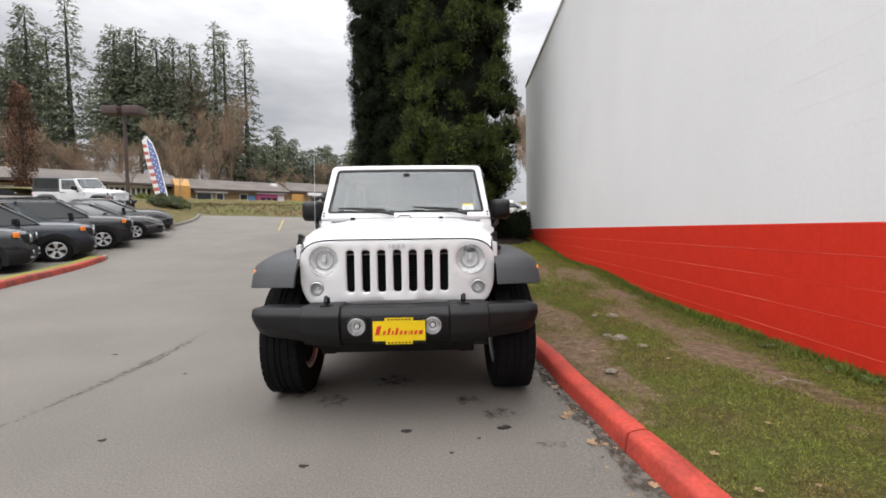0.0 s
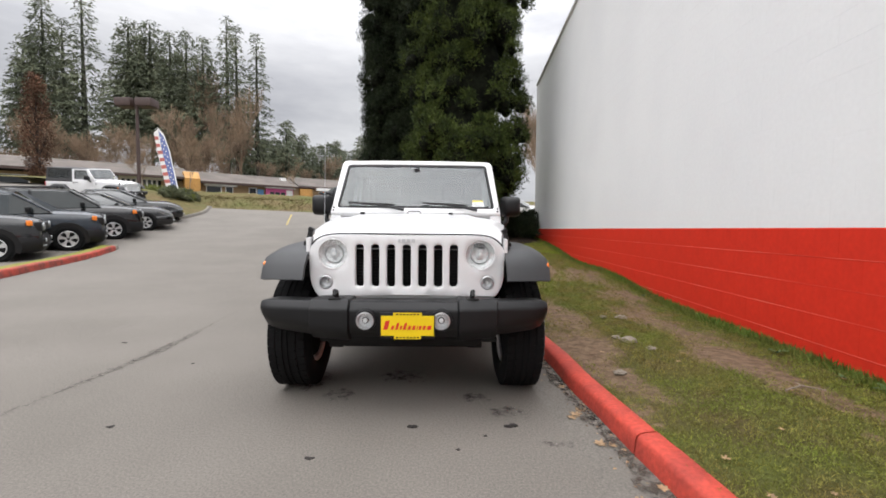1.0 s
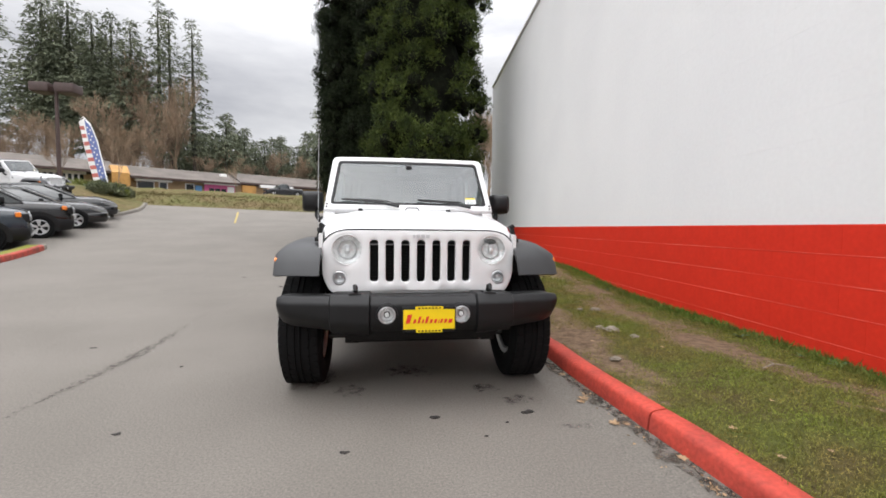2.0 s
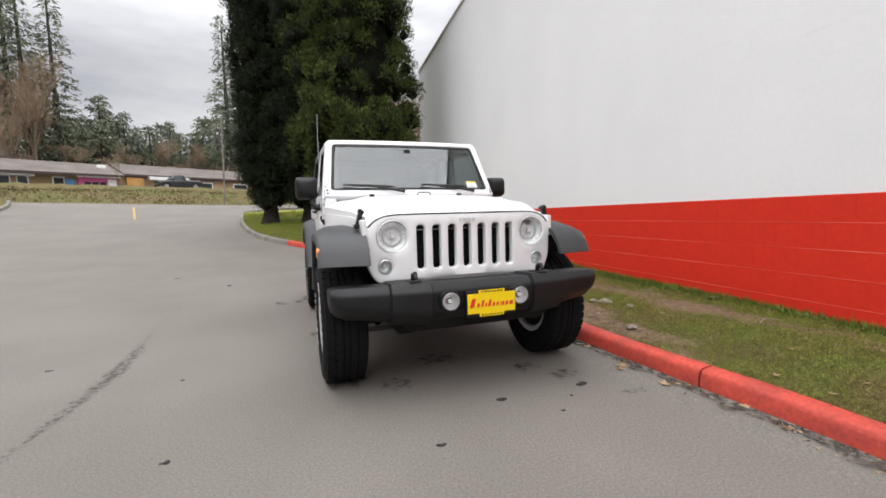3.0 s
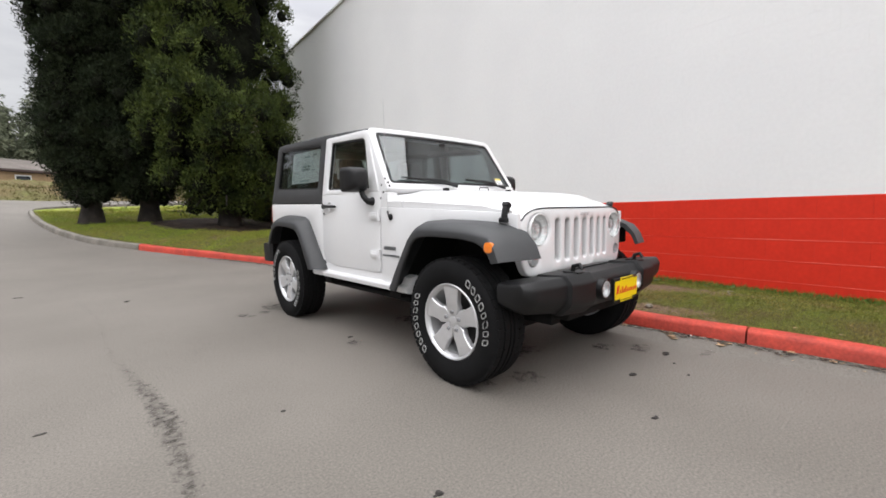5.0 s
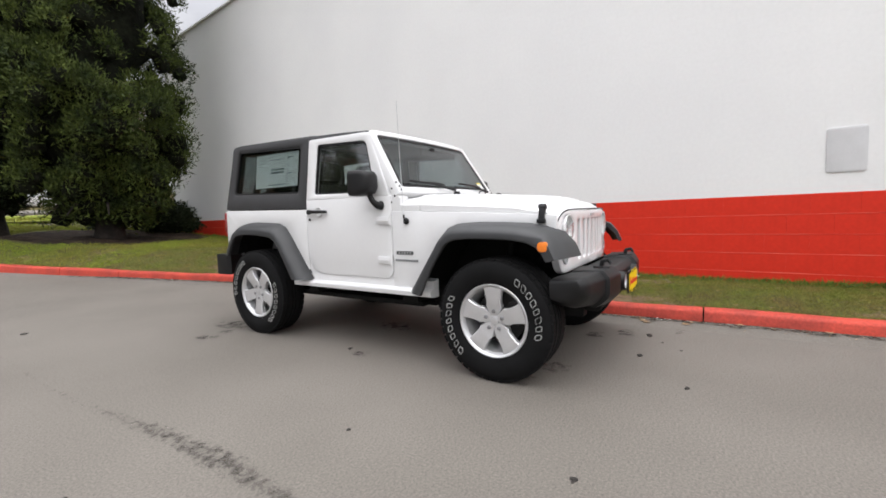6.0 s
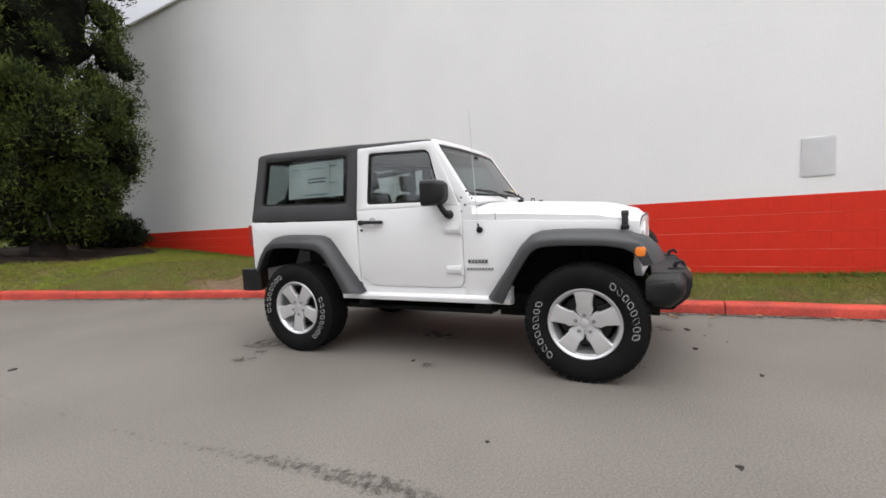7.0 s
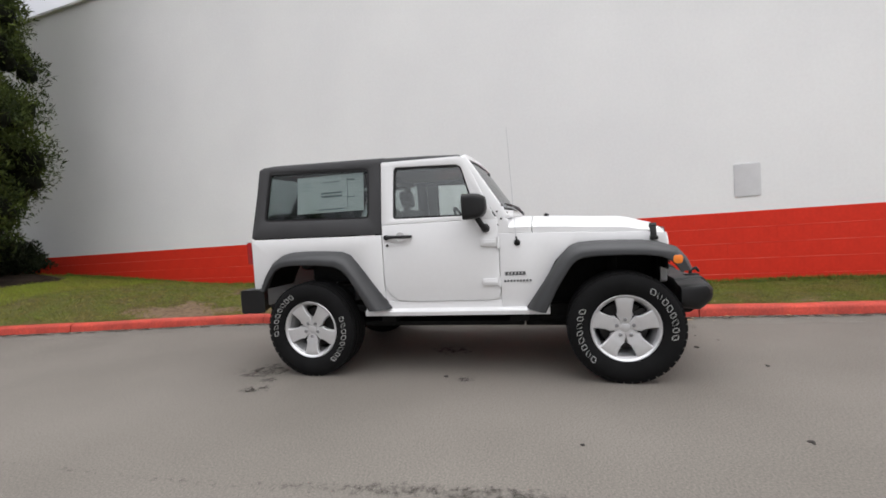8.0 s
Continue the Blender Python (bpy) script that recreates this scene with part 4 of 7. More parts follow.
    for s in (-1, 1):
        bm = bmesh.new()
        loft(bm, [[(s * x, y, z) for x, z in ((0.66, 1.06), (0.757, 1.06), (0.757, 1.135), (0.750, zt - 0.012), (0.740, zt), (0.66, zt))] for y, zt in ((0.775, 1.190), (0.80, 1.205), (0.874, 1.222))])
        part("cowl_corner", bm, M["paint"], body, "", 30)
    part("cowl_floor", fresh(box, -0.72, 0.72, 0.62, 0.95, 1.08, 1.14), M["under"], body)
    for x in (-0.42, 0.30):
        bm = fresh(box, x - 0.018, x + 0.018, 0.475, 0.515, 1.19, 1.222, bevel=0.007)
        part("washer_nozzle", bm, M["black"], jeep)
    part("spare_bracket", fresh(box, -0.16, 0.26, 2.99, 3.12, 0.88, 1.16, bevel=0.02), M["under"], jeep)
    part("footman_loop", fresh(tube, [(-0.055, 0.50, 1.212), (-0.045, 0.50, 1.232), (0.045, 0.50, 1.232), (0.055, 0.50, 1.212)], 0.005, 8), M["black"], jeep)
    # grille
    def g_top(x):
        return 1.056 - 0.10 * min(abs(x) / 0.618, 1) ** 11

    gy = lambda x, z: -0.392 + 0.055 * (x / 0.6) ** 2 + 0.03 * max(0, z - 0.95)
    go = [(x, g_top(x)) for x in spread(0.606, -0.606, 41)]
    go += fillet([(-0.616, 0.93), (-0.612, 0.76), (-0.560, 0.655), (0.560, 0.655), (0.612, 0.76), (0.616, 0.93)], [0.0, 0.05, 0.05, 0.05, 0.05, 0.0], 6)
    holes = []
    for i in range(7):
        x = (i - 3) * 0.0975
        holes.append(fillet([(x - 0.026, 0.732), (x + 0.026, 0.732), (x + 0.026, 0.995), (x - 0.026, 0.995)], 0.024, 5))
    for s in (-1, 1):
        holes.append(circle(s * 0.459, 0.934, 0.0945, 40))
        holes.append(circle(s * 0.506, 0.757, 0.043, 24))
    gr = part("grille", fresh(plate, go, holes, lambda x, z, d: Vector((x, gy(x, z) + d, z)), 0.045, 0.009, fill=0.04), M["paint"], jeep, "white seven-slot grille", 50)
    part("hood_seal", fresh(tube, [(x, gy(x, 1.0) + 0.004, g_top(x) + 0.006) for x in spread(-0.60, 0.60, 41)], 0.0045, 6), M["black"], gr)
    part("grille_mesh", fresh(box, -0.52, 0.52, -0.30, -0.285, 0.66, 1.02), M["under"], gr, "black radiator behind the slots")
    for i in range(14):
        z = 0.735 + i * 0.0195
        part("grille_fin", fresh(box, -0.33, 0.33, -0.315, -0.30, z, z + 0.006), M["under"], gr)
    bm = bmesh.new()
    for x0, x1 in ((-0.052, -0.038), (-0.030, -0.008), (0.0, 0.022), (0.030, 0.052)):
        plate(bm, fillet([(x0, 1.010), (x1, 1.010), (x1, 1.031), (x0, 1.031)], 0.004, 2), [], lambda x, z, d: Vector((x, gy(x, z) - 0.004 + d, z)), 0.006)
    part("nose_badge", bm, M["silver_badge"], gr, "small silver badge of plain bars")
    for s in (-1, 1):
        at = Matrix.Translation((s * 0.459, gy(0.459, 0.934) + 0.004, 0.934)) @ pose(0, 0, 0, 0, 0, 90)
        hl = part("headlamp", fresh(lathe, [(0.096, 0.0), (0.096, -0.006), (0.0935, -0.009), (0.089, -0.007), (0.088, 0.006), (0.09, 0.02)], 48, at), M["reflector"], jeep, "round clear headlamp in a chrome bezel")
        part("reflector", fresh(lathe, [(0.0885, 0.004), (0.082, 0.016), (0.062, 0.032), (0.035, 0.042), (0.0005, 0.044)], 16, at), M["reflector"], hl, "", 0)
        part("bulb_cap", fresh(lathe, [(0.013, 0.042), (0.014, 0.016), (0.011, 0.010), (0.0005, 0.008)], 20, at), M["reflector"], hl)
        part("bulb_shield", fresh(box, 0.012, 0.030, -0.014, 0.014, -0.026, 0.030, bevel=0.006, m=at), M["alloy"], hl)
        part("reflector_step", fresh(lathe, [(0.060, 0.030), (0.056, 0.018), (0.0525, 0.034)], 16, at, closed=True), M["alloy"], hl, "", 0)
        ln = part("lamp_lens", fresh(lathe, [(0.0875, 0.002), (0.086, -0.006), (0.07, -0.016), (0.04, -0.023), (0.0005, -0.026)], 40, at), M["lens"], hl)
        ln.visible_shadow = False
        at = Matrix.Translation((s * 0.506, gy(0.506, 0.757) + 0.004, 0.757)) @ pose(0, 0, 0, 0, 0, 90)
        ts = part("turn_lamp", fresh(lathe, [(0.0435, 0.01), (0.0435, -0.006), (0.038, -0.009), (0.036, 0.0), (0.03, 0.03), (0.0005, 0.04)], 28, at), M["alloy"], jeep, "small round turn lamp")
        part("turn_bulb", fresh(lathe, [(0.008, 0.035), (0.008, 0.016), (0.0005, 0.012)], 12, at), M["reflector"], ts)
        t2 = part("lamp_lens", fresh(lathe, [(0.037, -0.002), (0.03, -0.010), (0.0005, -0.015)], 24, at), M["lens"], ts)
        t2.visible_shadow = False
    # front bumper
    bm = bmesh.new()
    secs = []
    for x, yf, zt, zb, lip in ((-0.848, -0.505, 0.655, 0.560, 0.014), (-0.842, -0.535, 0.668, 0.535, 0.026), (-0.815, -0.562, 0.676, 0.510, 0.036), (-0.76, -0.580, 0.679, 0.490, 0.040), (-0.55, -0.604, 0.680, 0.464, 0.042), (-0.540, -0.606, 0.680, 0.462, 0.042),
                               (-0.532, -0.630, 0.690, 0.452, 0.050), (-0.520, -0.632, 0.692, 0.450, 0.052), (-0.42, -0.642, 0.693, 0.444, 0.054), (-0.330, -0.650, 0.694, 0.440, 0.054), (-0.316, -0.650, 0.693, 0.440, 0.054), (-0.306, -0.628, 0.678, 0.442, 0.044), (-0.296, -0.627, 0.677, 0.442, 0.044)):
        secs.append([(x, y, z) for y, z in fillet([(yf + 0.004, zt - lip), (yf + 0.9 * lip, zt), (-0.40 + 0.04 * ease(0.5, 0.8, -x), zt - 0.012), (-0.40 + 0.04 * ease(0.5, 0.8, -x), zb + 0.02), (yf + 0.085, zb), (yf + 0.006, zb + 0.075)], [0.014, 0.014, 0.005, 0.005, 0.03, 0.03], 4)])
    secs += [[(-x, y, z) for x, y, z in sec] for sec in secs[::-1]]
    loft(bm, secs)
    bp = part("front_bumper", bm, M["black"], jeep, "black plastic front bumper with rounded ends", 32)
    part("bumper_tray", fresh(plate, fillet([(-0.47, 0.452), (0.47, 0.452), (0.43, 0.385), (-0.43, 0.385)], 0.02, 3), [], lambda x, z, d: Vector((x, -0.585 + d + (0.47 - z) * 0.6, z + 0.02)), 0.10, 0.01), M["under"], bp)
    for s in (-1, 1):
        at = Matrix.Translation((s * 0.214, -0.648, 0.580)) @ pose(0, 0, 0, 0, 0, 90)
        fl = part("fog_lamp", fresh(lathe, [(0.050, 0.02), (0.049, -0.008), (0.044, -0.010), (0.042, 0.0), (0.033, 0.014), (0.0005, 0.02)], 36, at), M["alloy"], jeep, "round fog lamp")
        part("bulb_cap", fresh(lathe, [(0.012, 0.02), (0.013, 0.004), (0.0005, 0.0)], 16, at), M["reflector"], fl)
        part("bulb_ring", fresh(lathe, [(0.020, 0.0185), (0.0165, 0.010), (0.0135, 0.018)], 20, at, closed=True), M["disc"], fl)
        f2 = part("lamp_lens", fresh(lathe, [(0.043, -0.004), (0.033, -0.013), (0.0005, -0.018)], 30, at), M["lens"], fl)
        f2.visible_shadow = False
        part("fog_bezel", fresh(lathe, [(0.066, 0.05), (0.060, -0.010), (0.052, -0.012), (0.050, 0.0), (0.052, 0.05)], 36, at, closed=True), M["black"], fl)
        bm = bmesh.new()
        tube(bm, [(s * 0.395, -0.54, 0.680), (s * 0.395, -0.55, 0.728), (s * 0.395, -0.585, 0.738), (s * 0.395, -0.604, 0.712)], [0.014, 0.014, 0.013, 0.010], 10)
        box(bm, s * 0.395 - 0.035, s * 0.395 + 0.035, -0.60, -0.50, 0.686, 0.697, bevel=0.004)
        part("tow_hook", bm, M["black"], bp, "black tow hook")
    pl = part("dealer_plate", fresh(plate, fillet([(-0.128, 0.482), (0.178, 0.482), (0.178, 0.628), (-0.128, 0.628)], 0.008, 3), [], lambda x, z, d: Vector((x, -0.662 + d, z)), 0.012, 0.002), M["black"], jeep, "yellow dealer plate with red print in a black frame")
    part("plate_card", fresh(plate, fillet([(-0.122, 0.500), (0.172, 0.500), (0.172, 0.612), (-0.122, 0.612)], 0.004, 2), [], lambda x, z, d: Vector((x, -0.666 + d, z)), 0.003), M["plate_yellow"], pl)
    part("frame_tab", fresh(plate, fillet([(-0.055, 0.612), (0.105, 0.612), (0.105, 0.630), (-0.055, 0.630)], 0.003, 2), [], lambda x, z, d: Vector((x, -0.667 + d, z)), 0.003), M["plate_yellow"], pl)
    part("frame_tab", fresh(plate, fillet([(-0.050, 0.481), (0.100, 0.481), (0.100, 0.500), (-0.050, 0.500)], 0.003, 2), [], lambda x, z, d: Vector((x, -0.667 + d, z)), 0.003), M["plate_yellow"], pl)
    for z in (0.486, 0.617):
        for k in range(7):
            x = -0.038 + k * 0.0195
            part("print_bar", fresh(box, x, x + 0.011, -0.6685, -0.6665, z, z + 0.008), M["black"], pl)
    # slanted red strokes in place of the lettering
    x = -0.110
    for k, wdt in enumerate((0.040, 0.022, 0.022, 0.016, 0.024, 0.022, 0.022, 0.008, 0.020, 0.022, 0.034)):
        hgt = 0.052 if k == 0 else (0.040 if k in (2, 4) else 0.024)
        zb = 0.534
        bm = fresh(plate, [(x, zb), (x + wdt * 0.62, zb + 0.002), (x + wdt * 0.62 + hgt * 0.25, zb + hgt), (x + hgt * 0.25, zb + hgt * 0.94)], [], lambda u, v, d: Vector((u, -0.6685 + d, v)), 0.002)
        part("red_bar", bm, M["plate_red"], pl)
        x += wdt + 0.0025
    # chassis
    for s in (-1, 1):
        part("frame_rail", fresh(box, s * 0.42 - 0.045, s * 0.42 + 0.045, -0.45, 2.9, 0.37, 0.50, bevel=0.01), M["under"], jeep)
        part("shock", fresh(tube, [(s * 0.55, 0.06, 0.36), (s * 0.50, 0.02, 0.85)], 0.032, 12), M["under"], jeep)
        part("control_arm", fresh(tube, [(s * 0.50, 0.02, 0.34), (s * 0.42, 0.85, 0.42)], 0.024, 10), M["under"], jeep)
        part("body_mount", fresh(box, s * 0.62 - 0.12, s * 0.62 + 0.12, 0.66, 0.80, 0.42, 0.50, bevel=0.01), M["under"], jeep)
        part("body_mount", fresh(box, s * 0.62 - 0.12, s * 0.62 + 0.12, 1.72, 1.84, 0.42, 0.50, bevel=0.01), M["under"], jeep)
    part("front_axle", fresh(tube, [(-0.68, 0, 0.385), (0.68, 0, 0.385)], 0.042, 14), M["under"], jeep)
    part("rear_axle", fresh(tube, [(-0.68, 2.424, 0.385), (0.68, 2.424, 0.385)], 0.045, 14), M["under"], jeep)
    part("differential", fresh(lathe, [(0.02, -0.10), (0.10, -0.07), (0.125, 0), (0.10, 0.07), (0.02, 0.1)], 20, Matrix.Translation((0.12, 2.424, 0.385)) @ pose(0, 0, 0, 0, 0, 90)), M["under"], jeep)
    part("differential", fresh(lathe, [(0.02, -0.10), (0.10, -0.07), (0.12, 0), (0.10, 0.07), (0.02, 0.1)], 20, Matrix.Translation((0.28, 0.0, 0.385)) @ pose(0, 0, 0, 0, 0, 90)), M["under"], jeep)
    part("skid_plate", fresh(box, -0.36, 0.36, 0.75, 1.95, 0.30, 0.40, bevel=0.04), M["under"], jeep)
    part("muffler", fresh(tube, [(-0.5, 2.75, 0.48), (0.5, 2.75, 0.48)], 0.10, 16), M["under"], jeep)
    part("tie_rod", fresh(tube, [(-0.6, -0.14, 0.34), (0.6, -0.14, 0.34)], 0.016, 8), M["disc"], jeep)
    # Both slabs hang low, added unseen to block the light under the car.
    part("engine_floor", fresh(box, -0.42, 0.42, -0.22, 0.70, 0.31, 0.36, bevel=0.01), M["under"], body)
    part("underbody_pan", fresh(box, -0.62, 0.62, 0.70, 2.75, 0.36, 0.40, bevel=0.01), M["under"], body)
    part("firewall", fresh(box, -0.74, 0.74, 0.62, 0.66, 0.56, 1.08), M["under"], body)
    # cabin
    dash = part("dashboard", fresh(box, -0.70, 0.70, 0.92, 1.12, 0.92, 1.235, bevel=0.05), M["black"], jeep)
    bm = bmesh.new()
    wheel_at = Matrix.Translation((0.36, 1.33, 1.19)) @ pose(0, 0, 0, 0, 0, 90) @ pose(0, 0, 0, 0, 25, 0)
    ringpts = [wheel_at @ Vector((0, 0.185 * math.cos(a), 0.185 * math.sin(a))) for a in (2 * math.pi * k / 28 for k in range(29))]
    tube(bm, ringpts, 0.014, 8, cap=False)
    tube(bm, [wheel_at @ Vector((0, -0.18, 0)), wheel_at @ Vector((0, 0.18, 0))], 0.02, 8)
    tube(bm, [wheel_at @ Vector((0, 0, 0)), wheel_at @ Vector((-0.22, 0, -0.02))], 0.03, 8)
    part("steering_wheel", bm, M["black"], jeep)
    for s in (-1, 1):
        seat = part("front_seat", fresh(box, s * 0.37 - 0.25, s * 0.37 + 0.25, 1.30, 1.80, 0.70, 0.88, bevel=0.05, seg=3), M["seat"], jeep, "black cloth bucket seat")
        part("seat_back", fresh(box, -0.25, 0.25, -0.07, 0.07, 0, 0.58, bevel=0.06, seg=3, m=Matrix.Translation((s * 0.37, 1.76, 0.80)) @ pose(0, 0, 0, -14, 0, 0)), M["seat"], seat)
        part("headrest", fresh(box, -0.125, 0.125, -0.045, 0.045, 0, 0.17, bevel=0.04, seg=3, m=Matrix.Translation((s * 0.37, 1.91, 1.40)) @ pose(0, 0, 0, -8, 0, 0)), M["seat"], seat)
    rs = part("rear_seat", fresh(box, -0.45, 0.45, 2.25, 2.62, 0.72, 0.90, bevel=0.05), M["seat"], jeep)
    part("seat_back", fresh(box, -0.52, 0.52, 2.56, 2.70, 0.85, 1.38, bevel=0.05), M["seat"], rs)
    for x in (-0.27, 0.27):
        part("headrest", fresh(box, x - 0.12, x + 0.12, 2.59, 2.68, 1.36, 1.50, bevel=0.035, seg=3), M["seat"], rs)
    bm = bmesh.new()
    for s in (-1, 1):
        tube(bm, [(s * 0.64, 1.16, 1.64), (s * 0.64, 1.9, 1.68), (s * 0.64, 2.0, 1.64), (s * 0.68, 2.06, 1.1), (s * 0.68, 2.06, 0.6)], 0.036, 10)
        tube(bm, [(s * 0.64, 1.98, 1.66), (s * 0.64, 2.5, 1.62), (s * 0.66, 2.75, 1.1)], 0.034, 10)
    tube(bm, [(-0.64, 1.95, 1.67), (0.64, 1.95, 1.67)], 0.036, 10)
    part("roll_bar", bm, M["black"], jeep, "padded black roll bar", 40)
    part("headliner", fresh(box, -0.66, 0.66, 1.12, 2.78, 1.68, 1.70), M["black"], jeep)
    # price sheet inside the quarter window
    sheet = part("price_sheet", fresh(plate, [(1.945, 1.345), (2.555, 1.345), (2.555, 1.655), (1.945, 1.655)], [], lambda y, z, d: Vector((-(side_x(z) - 0.028) + d, y, z)), 0.001), M["paper"], jeep, "large pale paper price sheet with grey print")
    for y0, y1, z0, z1 in ((2.14, 2.33, 1.50, 1.515), (2.14, 2.33, 1.47, 1.488), (2.12, 2.36, 1.365, 1.375), (2.02, 2.10, 1.60, 1.612), (2.02, 2.10, 1.46, 1.468), (2.085, 2.089, 1.36, 1.63), (2.16, 2.33, 1.595, 1.602), (2.42, 2.5, 1.60, 1.606), (2.42, 2.52, 1.57, 1.574), (2.42, 2.5, 1.54, 1.544)):
        part("print_bar", fresh(plate, [(y0, z0), (y1, z0), (y1, z1), (y0, z1)], [], lambda y, z, d: Vector((-(side_x(z) - 0.0265) + d, y, z)), 0.0006), M["print_grey"], sheet)
    # wheels
    for x, y, turn in ((-0.75, 0.0, 0), (-0.75, 2.424, 0), (0.75, 0.0, 180), (0.75, 2.424, 180)):
        w = build_wheel()
        w.parent = jeep
        w.matrix_basis = pose(x, y, 0.387, 0, 0, turn) @ pose(0, 0, 0, 0 if y == 0 else 38, 0, 0)
    return jeep


offroader = build_jeep()

# ---- plants ----
rng = np.random.default_rng(7)


def leaf_cloud(centres, outward, size, per, length, width, rnd, droop=0.0, up=0.5):
    """Sprays of small leaf blades round each centre; returns verts and faces."""
    n = len(centres)
    c = np.repeat(centres, per, axis=0)
    o = np.repeat(outward, per, axis=0)
    d = rnd.normal(size=(n * per, 3)) * 0.75 + o + np.array([0, 0, up])
    d /= np.linalg.norm(d, axis=1)[:, None]
    start = c + rnd.normal(size=(n * per, 3)) * size * 0.42
    side = np.cross(d, rnd.normal(size=(n * per, 3)))
    side /= np.linalg.norm(side, axis=1)[:, None]
    ln = length * rnd.uniform(0.6, 1.3, (n * per, 1))
    wd = width * rnd.uniform(0.6, 1.3, (n * per, 1))
    tip = start + d * ln
    tip[:, 2] -= droop * ln[:, 0]
    mid = start + d * ln * 0.5
    v = np.concatenate([start, mid + side * wd, tip, mid - side * wd], axis=1).reshape(-1, 3)
    f = np.arange(len(v)).reshape(-1, 4)
    return v, f


def cloud_mesh(name, v, f, mat):
    me = bpy.data.meshes.new(name)
    me.vertices.add(len(v))
    me.vertices.foreach_set("co", v.astype(np.float32).ravel())
    me.loops.add(f.size)
    me.loops.foreach_set("vertex_index", f.astype(np.int32).ravel())
    me.polygons.add(len(f))
    me.polygons.foreach_set("loop_start", np.arange(0, f.size, f.shape[1], dtype=np.int32))
    me.materials.append(mat)
    me.update(calc_edges=True)
    return me


def cedar(x, y, radius, height, clumps, mat, seed, label, skirt=0.7, fine=420, cleft=None):
    """A dense columnar cedar: trunk, dark inner mass, thousands of leaf sprays in lumps."""
    rnd = np.random.default_rng(seed)
    z0 = lawn_z(x, y) if y < 19 else land(x, y)
    tree = thing("cedar", label, "tree", at=Matrix.Translation((x, y, z0 - 0.05)), group="cedars by the wall")
    bm = bmesh.new()
    tube(bm, [(0, 0, 0), (0.03, 0.02, 0.5), (0, 0, height * 0.5), (0, 0, height * 0.95)], [0.36, 0.26, 0.18, 0.03], 12)
    for k in range(7):
        a = k * 0.9 + seed
        tube(bm, [(0, 0, 0.25), (0.33 * math.cos(a), 0.33 * math.sin(a), 0.02)], [0.14, 0.05], 6)
    part("trunk", bm, M["bark"], tree)

    def shape(zz, ang):
        t = zz / height
        r = radius * np.clip((1 - t) * 2.6, 0, 1) ** 0.75 * np.clip(0.42 + (zz - skirt) * 0.36, 0.38, 1)
        lump = 1 + 0.10 * np.sin(3 * ang + zz * 1.3 + seed) + 0.07 * np.sin(7 * ang - zz * 2.1) + 0.06 * np.sin(2 * zz + 5 * ang)
        return r * lump

    # rounded tufts of fine sprays, each over a ball coloured near black as shade
    area = 2 * math.pi * radius * (height - skirt)
    n = int(area * clumps)
    zz = skirt + (height - skirt) * rnd.uniform(0, 1, n) ** 1.1
    ang = rnd.uniform(0, 2 * math.pi, n)
    rr0 = shape(zz, ang) * rnd.uniform(0.62, 0.97, n)
    rr0 = np.minimum(rr0, radius * 1.02)
    if cleft:
        # an open cleft between the main stem and a side stem lets the daylight through
        cx, cy, lo, hi, z_lo, z_hi = cleft
        u = rr0 * (np.cos(ang) * cx + np.sin(ang) * cy) / radius
        wave = 0.06 * np.sin(2.3 * zz)
        inside = (u > lo + wave) & (u < hi + wave) & (zz > z_lo) & (zz < z_hi)
        stay = ~inside | (rnd.uniform(0, 1, n) < 0.62)
        zz, ang, rr0 = zz[stay], ang[stay], rr0[stay]
        n = len(zz)
    cen = np.stack([rr0 * np.cos(ang), rr0 * np.sin(ang), zz], 1)
    big = rnd.uniform(0.26, 0.58, n) * (0.7 + 0.3 * min(radius / 1.5, 1))
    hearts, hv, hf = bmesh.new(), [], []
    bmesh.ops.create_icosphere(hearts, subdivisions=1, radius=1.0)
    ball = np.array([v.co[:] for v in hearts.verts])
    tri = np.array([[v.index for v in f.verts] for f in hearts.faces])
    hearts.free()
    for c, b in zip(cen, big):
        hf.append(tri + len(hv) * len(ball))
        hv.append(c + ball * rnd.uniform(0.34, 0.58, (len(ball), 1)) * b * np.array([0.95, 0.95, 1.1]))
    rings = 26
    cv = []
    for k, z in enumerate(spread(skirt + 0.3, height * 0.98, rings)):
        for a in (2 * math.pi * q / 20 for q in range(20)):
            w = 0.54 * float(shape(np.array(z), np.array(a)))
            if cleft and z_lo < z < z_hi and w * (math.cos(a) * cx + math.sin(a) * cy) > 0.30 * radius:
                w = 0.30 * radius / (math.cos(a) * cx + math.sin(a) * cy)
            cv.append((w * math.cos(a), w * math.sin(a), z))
    hv, hf = np.concatenate(hv), np.concatenate(hf)
    base = len(hv)
    cf = []
    for k in range(rings - 1):
        for q in range(20):
            a, b, c, d = k * 20 + q, k * 20 + (q + 1) % 20, (k + 1) * 20 + (q + 1) % 20, (k + 1) * 20 + q
            cf += [(base + a, base + b, base + c), (base + a, base + c, base + d)]
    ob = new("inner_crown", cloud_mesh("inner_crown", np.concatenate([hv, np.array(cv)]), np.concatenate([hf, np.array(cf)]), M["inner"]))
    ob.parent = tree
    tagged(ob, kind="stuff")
    per = np.where(zz < 11.5, fine, fine // 2)
    idx = np.repeat(np.arange(n), per)
    d = rnd.normal(size=(len(idx), 3))
    d /= np.linalg.norm(d, axis=1)[:, None]
    away = np.stack([np.cos(ang), np.sin(ang), np.full(n, 0.5)], 1)[idx]
    d = d + away * 0.55 + np.array([0, 0, 0.42])
    d /= np.linalg.norm(d, axis=1)[:, None]
